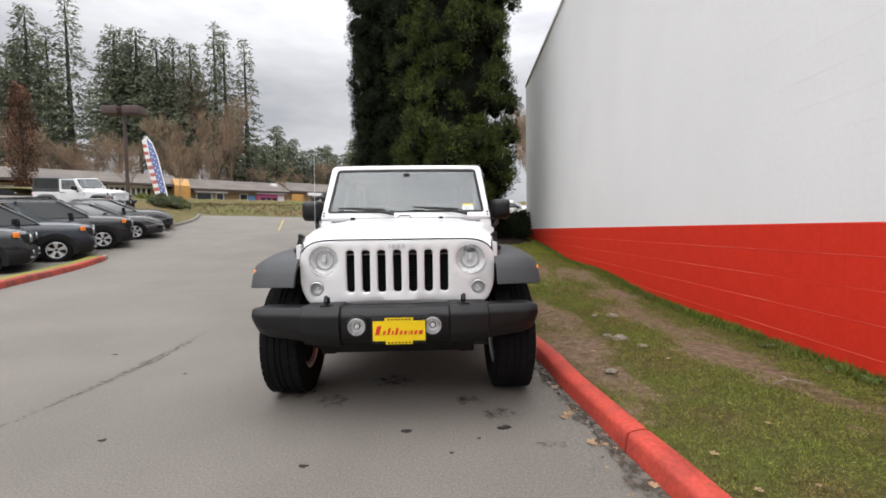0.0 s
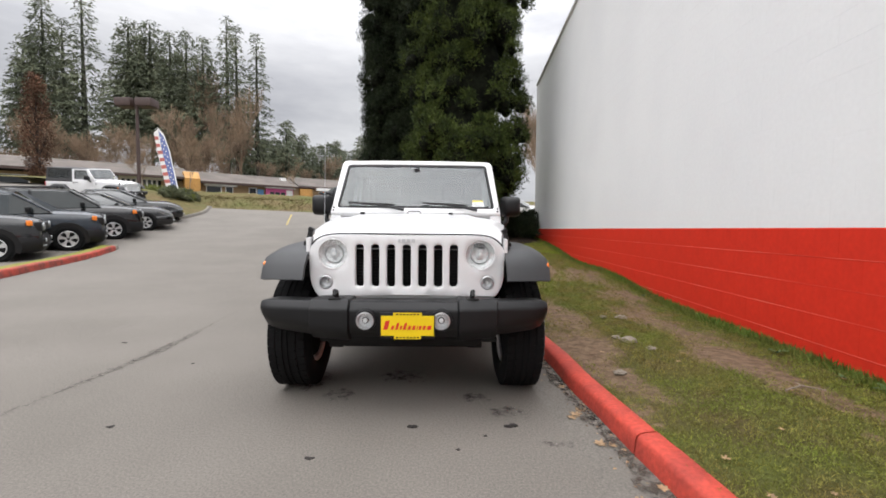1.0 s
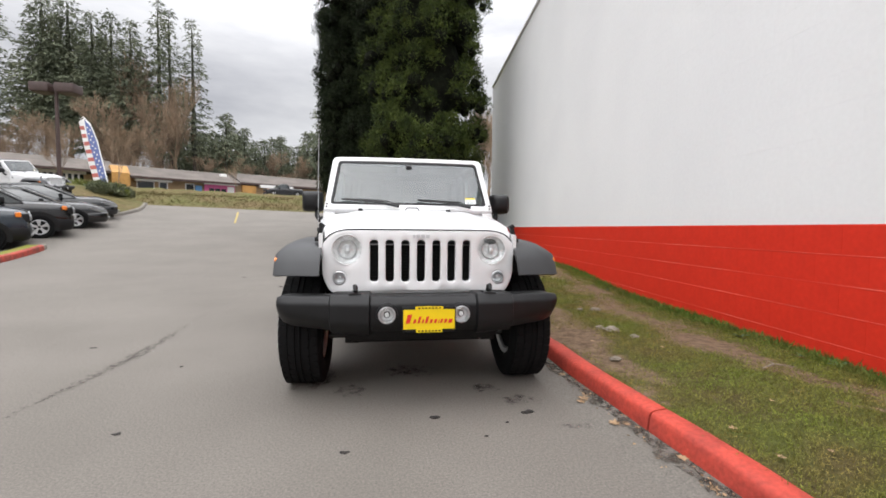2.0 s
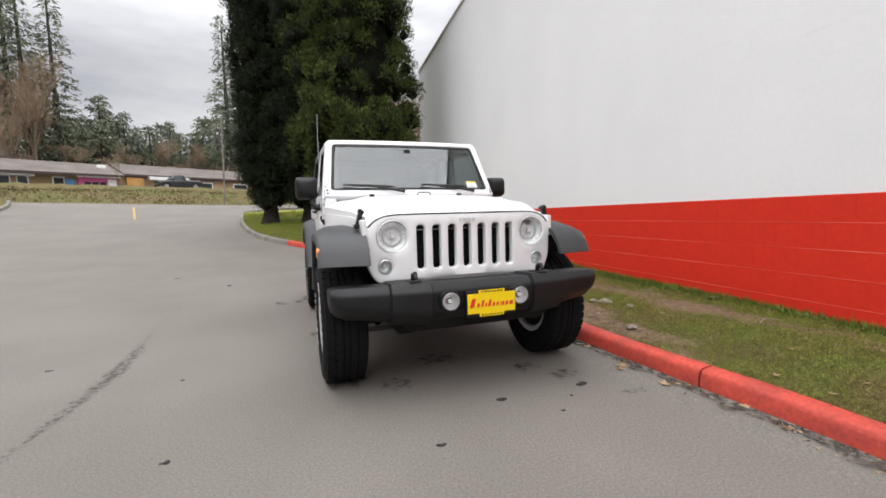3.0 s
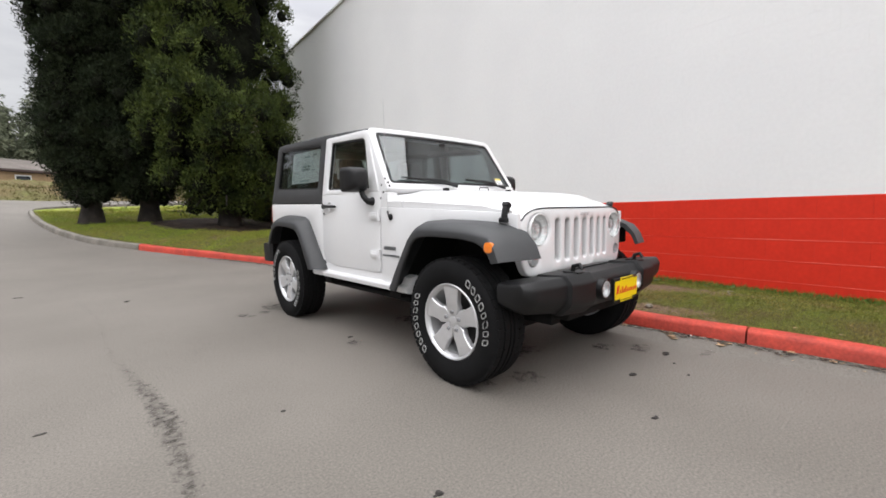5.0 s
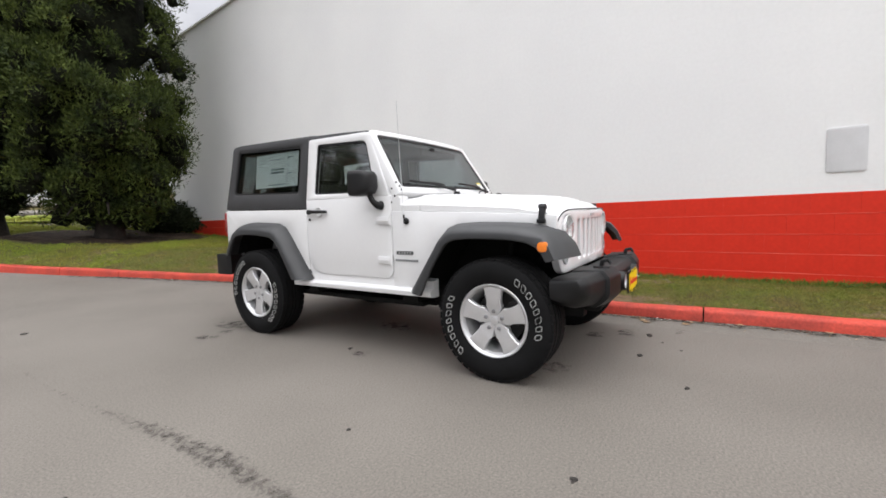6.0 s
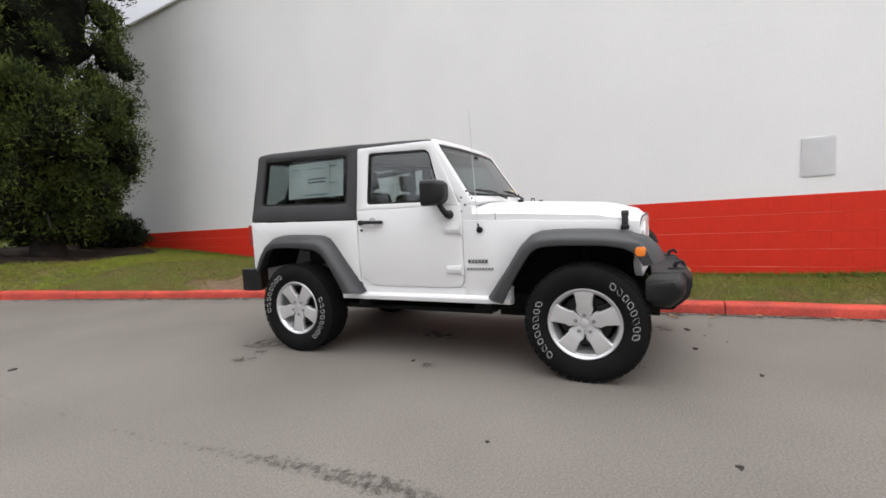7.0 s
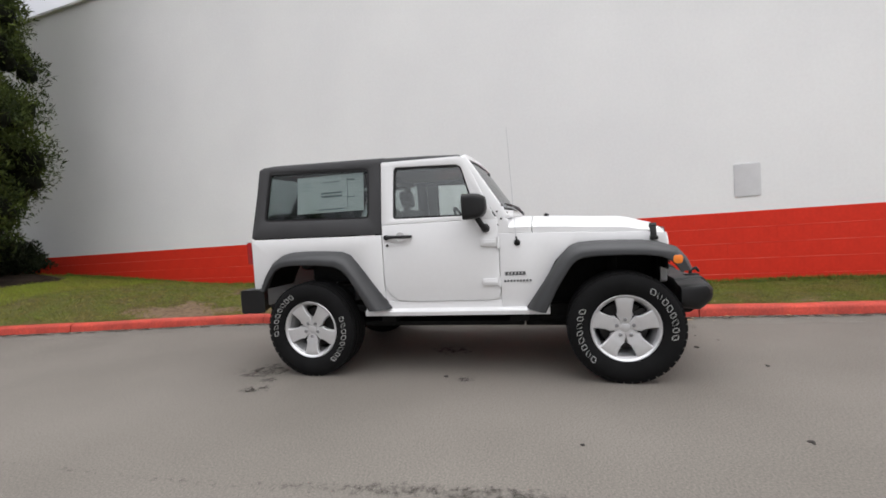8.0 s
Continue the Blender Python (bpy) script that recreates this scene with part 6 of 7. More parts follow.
edge3 = soft_line([(-5.6, 0.2), (-6.65, 2.8), (-7.47, 4.79), (-7.94, 5.96), (-8.39, 7.34), (-8.80, 8.75), (-9.03, 9.45), (-9.12, 9.68)])
for k in range(0, len(edge3) - 10, 10):
    last = k + 20 > len(edge3)
    kerb_piece(edge3[k:k + 11][::-1], kerb3, M["concrete" if last else "old_red"], "bare concrete end stone" if last else "worn red-painted kerb stone")
vv, ff = [], []
for j, p in enumerate(edge2):
    for i in range(8):
        q = Vector((-24, min(p.y, 28) * 0.6 + 10, 0))
        r = p.lerp(q, 0.012 + i / 7.3)
        vv.append((r.x, r.y, land(r.x, r.y) + 0.14 + 0.12 * min(i, 2)))
for j in range(len(edge2) - 1):
    for i in range(7):
        k = j * 8 + i
        ff.append((k, k + 1, k + 9, k + 8))
tagged(new("island", raw("island", vv, ff, M["bank"], 1)), "planted island with grass and ground cover", "planting", kind="structure")
vv, ff = [], []
for j, p in enumerate(edge3[:-8]):
    for i in range(4):
        vv.append((p.x - 0.12 - i * 0.11, p.y, land(p.x, p.y) + 0.13))
for j in range(len(edge3) - 9):
    for i in range(3):
        k = j * 4 + i
        ff.append((k, k + 1, k + 5, k + 4))
tagged(new("grass_strip", raw("grass_strip", vv, ff, M["grass"], 1)), "narrow grass strip behind the red kerb", "planting", kind="structure")
M["grey_shrub"] = material("grey_green_shrub_leaves", (0.150, 0.165, 0.090), 0.8, vary=0.25, scale=2, fine=9, bump=0, tint=(0.075, 0.088, 0.045), per_island=0.35)
M["ground_cover"] = material("yellow_green_ground_cover", (0.15, 0.17, 0.03), 0.8, vary=0.2, scale=2, fine=9, bump=0, per_island=0.3)
for i, (x, y, rx, rz, mt, lb) in enumerate(((-16.4, 24.4, 0.75, 0.75, "grey_shrub", "rounded grey-green shrub on the island"), (-14.7, 21.6, 0.85, 0.6, "grey_shrub", "rounded grey-green shrub on the island"),
                                            (-16.2, 23.0, 1.2, 0.5, "ground_cover", "low yellow-green ground cover on the island"), (-14.9, 22.3, 0.9, 0.45, "ground_cover", "low yellow-green ground cover on the island"),
                                            (-18.6, 27.0, 1.1, 0.6, "ground_cover", "low yellow-green ground cover on the island"), (-14.9, 23.2, 0.8, 0.6, "grey_shrub", "rounded grey-green shrub on the island"))):
    shrub("shrub", x, y, land(x, y) + 0.15, rx, rz, 320, M[mt], 40 + i, lb, per=12, length=0.13)


# ---- parked cars across the drive ----
def car_paint(name, c):
    return material(name, c, 0.25, vary=0.03, scale=2, fine=60, bump=0, coat=0.6, metal=0.0, spec=0.4)


M["graphite"] = car_paint("graphite_car_paint", (0.009, 0.010, 0.0115))
M["slate"] = car_paint("slate_blue_car_paint", (0.013, 0.020, 0.030))
M["jet"] = car_paint("black_car_paint", (0.005, 0.005, 0.006))
M["white_car"] = car_paint("white_plain_car_paint", (0.72, 0.72, 0.72))
M["lamp_lens"] = material("clear_lamp_lens", (0.34, 0.35, 0.36), 0.3, metal=0.5, vary=0.05, bump=0)
M["car_glass"] = material("dark_car_glass", (0.03, 0.04, 0.042), 0.04, vary=0.1, bump=0, coat=1.0, spec=1.0)


def small_wheel(parent, x, y, r, out):
    w = new("wheel")
    w.parent = parent
    w.matrix_basis = pose(x, y, r, 0, 0, 0 if out < 0 else 180)
    k = r / 0.345
    part("tyre", fresh(lathe, [(0.215 * k, -0.085), (0.30 * k, -0.105), (0.335 * k, -0.09), (0.345 * k, -0.05), (0.345 * k, 0.08), (0.30 * k, 0.1), (0.215 * k, 0.08)], 36, closed=True), M["rubber"], w)
    rim = part("rim", fresh(lathe, [(0.222 * k, -0.092), (0.212 * k, -0.097), (0.20 * k, -0.085), (0.195 * k, 0.06), (0.215 * k, 0.07)], 36, closed=True), M["alloy"], w, "bright five-spoke alloy rim")
    for i in range(5):
        bm = bmesh.new()
        rot = pose(0, 0, 0, 72 * i, 0, 0)
        loft(bm, [[rot @ Vector((x0 + dx, dy * hw, rr0 * k)) for dy, dx in ((-1, 0.02), (-1, 0), (1, 0), (1, 0.02))] for rr0, hw, x0 in ((0.03, 0.028, -0.07), (0.12, 0.034, -0.08), (0.165, 0.050, -0.085), (0.207, 0.075, -0.088))])
        part("spoke", bm, M["alloy"], rim)
    # A dark disc behind the spokes stands in for the shade there.
    part("hub_shadow", fresh(lathe, [(0.01, 0.0), (0.19 * k, 0.0), (0.19 * k, 0.03), (0.01, 0.03)], 24), M["under"], w)


def build_car(name, label, paint, at, L, W, H, belt, hood, wheel_r, front_over, wheelbase, screen_y, roof0, roof1, tail_y, boxy, group="parked cars"):
    """A car with its nose towards -y at y = 0."""
    c = thing(name, label, "car", at=at, group=group)
    hw = W / 2

    def ring(y, w, zb, zt, crown):
        half = [(w - 0.10, zb), (w - 0.015, zb + 0.10), (w, zb + 0.45 * (zt - zb)), (w - 0.025, zt - 0.20), (w - 0.055, zt - 0.10), (w - 0.11, zt - 0.025), (w * 0.72, zt + crown * 0.6), (0.0, zt + crown)]
        return [(x, y, z) for x, z in half] + [(-x, y, z) for x, z in half[-2::-1]]

    wide = 0.115 if boxy else 0.04
    st = [(0.0, hw * (0.80 if boxy else 0.72), 0.32, hood - (0.17 if boxy else 0.28)), (0.05, hw * (0.88 if boxy else 0.83), 0.26, hood - (0.11 if boxy else 0.21)), (0.22, hw * 0.955, 0.22, hood - (0.055 if boxy else 0.12)), (0.40, hw * 0.99, 0.22, hood - (0.02 if boxy else 0.05)), (0.6, hw, 0.22, hood), (screen_y, hw, 0.22, belt - 0.02),
          (screen_y + 0.5, hw, 0.22, belt), (tail_y - 0.5, hw, 0.22, belt + 0.02), (tail_y, hw * 0.99, 0.24, belt + 0.02), (L - 0.12, hw * 0.96, 0.28, belt + (0.02 if boxy else -0.02)), (L, hw * 0.88, 0.36, belt - 0.15)]
    bm = bmesh.new()
    loft(bm, [ring(y, w, zb, zt, 0.03) for y, w, zb, zt in st])
    body = part("body", bm, paint, c, "", 32)
    # cabin
    tw = hw - 0.16 if boxy else hw - 0.22
    cab = [(screen_y - 0.08, hw - 0.10, belt - 0.03, belt), (roof0, tw, belt, H - 0.05), (roof0 + 0.35, tw, belt, H - 0.015), ((roof0 + roof1) / 2, tw, belt, H), (roof1, tw - 0.02, belt, H - 0.03), (tail_y + (0.15 if boxy else 0.25), hw - 0.14, belt, belt + 0.06)]
    bm = bmesh.new()
    secs = []
    for y, w, zb, zt in cab:
        secs.append([(hw - 0.075, y, belt - 0.03), (w + 0.015, y, zt - 0.06), (w - 0.03, y, zt - 0.012), (w * 0.6, y, zt + 0.012), (0, y, zt + 0.02), (-w * 0.6, y, zt + 0.012), (-w + 0.03, y, zt - 0.012), (-w - 0.015, y, zt - 0.06), (-hw + 0.075, y, belt - 0.03)])
    loft(bm, secs)
    part("greenhouse", bm, M["car_glass"], c, "dark window glass", 32)
    bm = bmesh.new()
    secs = []
    for y, w, zb, zt in cab[1:5]:
        secs.append([(w + 0.006, y, zt - 0.045), (w - 0.02, y, zt + 0.002), (w * 0.6, y, zt + 0.024), (0, y, zt + 0.032), (-w * 0.6, y, zt + 0.024), (-w + 0.02, y, zt + 0.002), (-w - 0.006, y, zt - 0.045), (0, y, zt - 0.05)])
    loft(bm, secs)
    part("roof", bm, paint, c, "", 32)
    for s in (-1, 1):
        for (ya, za, wa), (yb, zb, wb), r in (((screen_y - 0.05, belt, hw - 0.085), (roof0, H - 0.06, tw + 0.01), 0.035), ((roof0 + 0.95, belt, hw - 0.07), (roof0 + 0.9, H - 0.04, tw + 0.012), 0.03), ((roof1 - 0.25 if boxy else roof1 - 0.1, H - 0.05, tw + 0.01), (tail_y - 0.05, belt, hw - 0.07), 0.06)):
            part("pillar", fresh(tube, [(s * wa, ya, za), (s * wb, yb, zb)], r, 6), paint, c)
        m = part("side_mirror", fresh(box, s * (hw + 0.10) - 0.09, s * (hw + 0.10) + 0.09, screen_y + 0.30, screen_y + 0.42, belt + 0.0, belt + 0.15, bevel=0.03), M["black"], c)
        if boxy:
            hx, hz = s * (hw - 0.27), hood - 0.235
            lamp = part("headlamp", fresh(box, hx - 0.15, hx + 0.15, -0.015, 0.12, hz - 0.115, hz + 0.105, bevel=0.03), M["black"], c, "black headlamp housing")
            part("lens", fresh(lathe, [(0.098, -0.02), (0.092, -0.045), (0.06, -0.058), (0.0005, -0.062)], 24, Matrix.Translation((hx, 0.0, hz)) @ pose(0, 0, 0, 0, 0, 90)), M["lamp_lens"], lamp, "bright round lens")
            part("corner_lamp", fresh(box, s * (hw - 0.05) - 0.03, s * (hw - 0.05) + 0.03, 0.13, 0.25, hood - 0.21, hood - 0.085, bevel=0.025), M["amber"], c, "amber corner lamp")
            part("bumper_trim", fresh(box, s * (hw - 0.30) - 0.13, s * (hw - 0.30) + 0.13, -0.062, 0.03, 0.335, 0.365, bevel=0.008), M["lamp_lens"], c, "thin bright trim strip")
            part("fog_lamp", fresh(lathe, [(0.052, -0.01), (0.048, -0.03), (0.0005, -0.036)], 18, Matrix.Translation((s * (hw - 0.30), -0.035, 0.47)) @ pose(0, 0, 0, 0, 0, 90)), M["lamp_lens"], c)
        else:
            bm = bmesh.new()
            loft(bm, [[(s * (hw * a), y, z), (s * (hw * a), y, z - dz), (s * (hw * a - 0.05), y + 0.10, z - dz), (s * (hw * a - 0.05), y + 0.10, z)] for a, y, z, dz in ((0.48, 0.0, hood - 0.275, 0.06), (0.74, 0.0, hood - 0.250, 0.09), (0.86, 0.08, hood - 0.215, 0.11), (0.955, 0.28, hood - 0.165, 0.10), (0.985, 0.46, hood - 0.13, 0.03))])
            part("headlamp", bm, M["lamp_lens"], c, "bright swept headlamp")
            part("fog_lamp", fresh(box, s * (hw * 0.68) - 0.10, s * (hw * 0.68) + 0.10, -0.07, 0.03, 0.33, 0.38, bevel=0.012), M["lamp_lens"], c)
        for y in (front_over, front_over + wheelbase):
            arch = [(y + (wheel_r + wide) * math.cos(a), wheel_r + (wheel_r + wide) * math.sin(a)) for a in spread(-0.35, math.pi + 0.35, 22)]
            arch += [(y + (wheel_r + 0.005) * math.cos(a), wheel_r + (wheel_r + 0.005) * math.sin(a)) for a in spread(math.pi + 0.35, -0.35, 22)]
            part("arch_trim", fresh(plate, arch, [], lambda u, v, d, s=s: Vector((s * (hw + 0.012 - d), u, v)), 0.05), M["black"], c)
            part("wheel_well", fresh(lathe, [(wheel_r + 0.03, -0.02), (wheel_r + 0.03, 0.004), (0.01, 0.004)], 30, Matrix.Translation((s * (hw + 0.001), y, wheel_r)) @ Matrix.Diagonal((s, 1, 1, 1))), M["under"], c)
            small_wheel(c, s * (hw - 0.065), y, wheel_r, s)
        part("sill", fresh(box, s * (hw - 0.02) - 0.03, s * (hw - 0.02) + 0.03, front_over + 0.42, front_over + wheelbase - 0.42, 0.22, 0.40, bevel=0.02), M["black"], c)
        part("door_handle", fresh(box, s * (hw + 0.005) - 0.012, s * (hw + 0.005) + 0.012, screen_y + 1.15, screen_y + 1.32, belt - 0.16, belt - 0.12, bevel=0.008), paint, c)
    part("grille", fresh(box, -hw * 0.55, hw * 0.55, -0.02 if boxy else 0.0, 0.06, hood - 0.34, hood - (0.16 if boxy else 0.24), bevel=0.02), M["black"], c)
    # the bumper wraps round the nose as far as the wheel arches
    reach = front_over - wheel_r - (0.09 if boxy else 0.03)
    bend = [(hw + 0.008, reach), (hw * 0.985, 0.27), (hw * 0.93, 0.10), (hw * 0.84, 0.0), (hw * 0.5, -0.045), (0.0, -0.055)]
    bend = bend + [(-x, y) for x, y in bend[-2::-1]]
    bm = bmesh.new()
    loft(bm, [[(x * (1 - inset * 0.6), y + inset, z) for x, y in bend] + [(x * 0.88, y + 0.12, z) for x, y in bend[::-1]] for z, inset in ((0.21, 0.07), (0.28, 0.01), (0.40, 0.0), (0.52, 0.005), (0.60 if boxy else 0.55, 0.04))])
    part("bumper", bm, M["black"] if boxy else paint, c, "black plastic bumper" if boxy else "", 40)
    if boxy:
        for s in (-1, 1):
            part("roof_rail", fresh(tube, [(s * (tw - 0.06), roof0 + 0.25, H), (s * (tw - 0.06), roof0 + 0.35, H + 0.05), (s * (tw - 0.06), roof1 - 0.2, H + 0.05), (s * (tw - 0.06), roof1 - 0.1, H)], 0.018, 6), M["black"], c)
    return c


def stall(x, y, turn, z=None):
    slope = math.degrees(math.atan((land(x, y + 1) - land(x, y - 1)) / 2))
    return Matrix.Translation((x, y, land(x, y) if z is None else z)) @ pose(0, 0, 0, slope, 0, 0) @ pose(0, 0, 0, 0, 0, turn)


SUV = dict(L=4.23, W=1.80, H=1.66, belt=1.10, hood=1.04, wheel_r=0.345, front_over=0.80, wheelbase=2.57, screen_y=1.15, roof0=1.80, roof1=3.75, tail_y=4.0, boxy=True)
SEDAN = dict(L=4.6, W=1.82, H=1.44, belt=0.93, hood=0.86, wheel_r=0.33, front_over=0.90, wheelbase=2.70, screen_y=1.35, roof0=2.15, roof1=3.35, tail_y=4.1, boxy=False)
build_car("compact_suv", "graphite grey compact suv parked nose to the drive", M["graphite"], stall(-9.58, 7.89, 127), **SUV)
build_car("compact_suv", "slate blue compact suv parked nose to the drive", M["slate"], stall(-9.86, 10.19, 127), **SUV)
build_car("compact_suv", "black compact suv parked nose to the drive", M["jet"], stall(-10.28, 12.44, 127), **SUV)
build_car("sedan", "black sedan parked nose to the drive", M["jet"], stall(-10.59, 14.75, 123), **SEDAN)
build_car("sedan", "dark grey sedan parked nose to the drive", M["graphite"], stall(-11.54, 17.05, 123), **SEDAN)
build_car("sedan", "white sedan parked beyond the end of the hall", M["white_car"], stall(10.5, 38.5, 80), **SEDAN)
build_car("pickup", "dark pickup parked in front of the shops", M["jet"], stall(-17.5, 63.0, -60), L=5.4, W=1.95, H=1.85, belt=1.2, hood=1.12, wheel_r=0.40, front_over=0.95, wheelbase=3.5, screen_y=1.5, roof0=2.1, roof1=3.1, tail_y=3.3, boxy=True)
far_jeep = copy_thing(offroader, stall(-14.7, 17.9, 90, 1.95))
for ob in list(far_jeep.children_recursive):
    if ob.name.startswith(("price_sheet", "print_bar", "dealer_plate", "plate_card", "frame_tab", "red_bar")) and not ob.children:
        bpy.data.objects.remove(ob)
for ob in list(far_jeep.children_recursive):
    if ob.name.startswith(("price_sheet", "dealer_plate")):
        bpy.data.objects.remove(ob)
tagged(far_jeep, "white off-roader with dark hardtop parked behind the dark cars", "car")

# ---- marks, stains and litter on the asphalt ----


def speckled(name, colour, cover, scale):
    """A broken film of dirt: noise leaves the ground bare in places."""
    m = material(name, colour, 0.9, vary=0.2, scale=9, fine=90, bump=0.2)
    nt = m.node_tree
    p, out = nt.nodes["Principled BSDF"], nt.nodes["Material Output"]
    co, nz, rp, tr, mx = (nt.nodes.new("ShaderNode" + k) for k in ("TexCoord", "TexNoise", "MapRange", "BsdfTransparent", "MixShader"))
    nz.inputs["Scale"].default_value, nz.inputs["Detail"].default_value, nz.inputs["Roughness"].default_value = scale, 8, 0.75
    rp.inputs["From Min"].default_value, rp.inputs["From Max"].default_value = 0.62 - cover * 0.3, 0.80 - cover * 0.3
    for a, b in ((co.outputs["Object"], nz.inputs["Vector"]), (nz.outputs["Fac"], rp.inputs["Value"]), (rp.outputs["Result"], mx.inputs[0]), (tr.outputs[0], mx.inputs[1]), (p.outputs[0], mx.inputs[2]), (mx.outputs[0], out.inputs[0])):
        nt.links.new(a, b)
    return m


def film_of(name, colour, cover, scale):
    """A thin film of dirt that thins out towards its rim, by the stored fade."""
    m = material(name, colour, 0.9, vary=0.2, scale=9, fine=90, bump=0.1, spec=0.2)
    nt = m.node_tree
    p, out = nt.nodes["Principled BSDF"], nt.nodes["Material Output"]
    at, co, nz, mad, rp, tr, mx = (nt.nodes.new("ShaderNode" + k) for k in ("Attribute", "TexCoord", "TexNoise", "Math", "MapRange", "BsdfTransparent", "MixShader"))
    at.attribute_name = "fade"
    nz.inputs["Scale"].default_value, nz.inputs["Detail"].default_value, nz.inputs["Roughness"].default_value = scale, 8, 0.72
    mad.operation = "MULTIPLY_ADD"
    mad.inputs[1].default_value = 3.2
    rp.interpolation_type = "SMOOTHSTEP"
    rp.inputs["From Min"].default_value, rp.inputs["From Max"].default_value = 2.2, 3.0
    rp.inputs["To Max"].default_value = cover
    for a, b in ((co.outputs["Object"], nz.inputs["Vector"]), (nz.outputs["Fac"], mad.inputs[0]), (at.outputs["Fac"], mad.inputs[2]), (mad.outputs[0], rp.inputs["Value"]),
                 (rp.outputs["Result"], mx.inputs[0]), (tr.outputs[0], mx.inputs[1]), (p.outputs[0], mx.inputs[2]), (mx.outputs[0], out.inputs[0])):
        nt.links.new(a, b)
    return m


M["tar"] = film_of("dark_worn_tar", (0.070, 0.064, 0.057), 0.7, 20)
M["stain"] = film_of("damp_oil_stain", (0.052, 0.047, 0.042), 0.75, 14)
M["clod"] = material("dark_mud_clod", (0.035, 0.03, 0.026), 0.95, vary=0.3, scale=40, fine=150, bump=0.4, depth=0.004)
M["dry_leaf"] = material("dry_tan_leaf", (0.38, 0.25, 0.14), 0.85, vary=0.2, scale=30, fine=90, bump=0.1, per_island=0.3)
M["dirt"] = speckled("gutter_dirt", (0.075, 0.06, 0.046), 0.6, 18)
M["stone"] = material("pale_stone", (0.25, 0.215, 0.17), 0.9, vary=0.15, scale=20, fine=90, bump=0.3)
small = random.Random(12)


def blob(bm, x, y, z, rx, ry, n=14, rough=0.3, turn=0.0, thick=0.0015):
    pts = []
    for k in range(n):
        a = 2 * math.pi * k / n
        r = 1 + small.uniform(-rough, rough)
        u, v = rx * r * math.cos(a), ry * r * math.sin(a)
        pts.append((x + u * math.cos(turn) - v * math.sin(turn), y + u * math.sin(turn) + v * math.cos(turn)))
    top = [bm.verts.new((a, b, z + thick)) for a, b in pts]
    mid = bm.verts.new((x, y, z + thick * 1.3))
    low = [bm.verts.new((a + (a - x) * 0.04, b + (b - y) * 0.04, z - 0.002)) for a, b in pts]
    for k in range(n):
        bm.faces.new((top[k], top[(k + 1) % n], mid))
        bm.faces.new((low[k], low[(k + 1) % n], top[(k + 1) % n], top[k]))


def crack_x(y):
    return -2.30 + 0.035 * math.sin(2.1 * y) + 0.03 * math.sin(0.7 * y + 1) - 0.02 * max(y - 1.2, 0)


def film_mesh(name, verts, faces, fades, mat):
    me = raw(name, verts, faces, mat, 1)
    me.attributes.new("fade", "FLOAT", "POINT").data.foreach_set("value", fades)
    return me


ribs, across = 230, (-1, -0.6, -0.2, 0.2, 0.6, 1)
vv, ff, fade = [], [], []
for k in range(ribs):
    y = -2.6 + 9.1 * k / (ribs - 1)
    near = math.exp(-((y - 0.7) / 1.1) ** 2)
    half = 0.035 + 0.085 * near * (0.7 + 0.5 * noise.noise(Vector((0, y * 2.2, 0))))
    for u in across:
        x = crack_x(y) + u * half
        vv.append((x, y, land(x, y) + 0.003))
        fade.append((1 - u * u) * (0.62 + 0.38 * near) * ease(-2.6, -2.0, y) * (1 - ease(4.5, 6.4, y)))
for k in range(ribs - 1):
    for i in range(5):
        a = k * 6 + i
        ff.append((a, a + 1, a + 7, a + 6))
tagged(new("road_crack", film_mesh("road_crack", vv, ff, fade, M["tar"])), "dark crumbling crack along the asphalt", "crack", kind="stuff")
for x, y, rx, ry in ((-0.78, 2.93, 0.30, 0.42), (-1.2, 2.78, 0.10, 0.16), (-1.0, 2.76, 0.09, 0.14), (-1.17, 2.70, 0.10, 0.15), (0.82, -0.90, 0.14, 0.06), (-0.45, -0.25, 0.16, 0.18), (0.45, -0.30, 0.16, 0.14), (-0.05, 0.1, 0.3, 0.22), (-0.85, 1.15, 0.10, 0.13), (-0.72, 0.0, 0.28, 0.30), (-0.1, 1.4, 0.22, 0.35), (0.62, -0.52, 0.2, 0.14)):
    vv, ff, fade = [(x, y, land(x, y) + 0.003)], [], [1.0]
    for r in (0.4, 0.75, 1.0):
        for k in range(20):
            a = 2 * math.pi * k / 20
            vv.append((x + rx * r * math.cos(a), y + ry * r * math.sin(a), land(x, y) + 0.003))
            fade.append(1 - r * r)
    for k in range(20):
        ff.append((0, 1 + k, 1 + (k + 1) % 20))
        for q in (0, 1):
            a = 1 + 20 * q
            ff.append((a + k, a + 20 + k, a + 20 + (k + 1) % 20, a + (k + 1) % 20))
    tagged(new("oil_stain", film_mesh("oil_stain", vv, ff, fade, M["stain"])), "damp dark stain on the asphalt", "stain", group="stains")
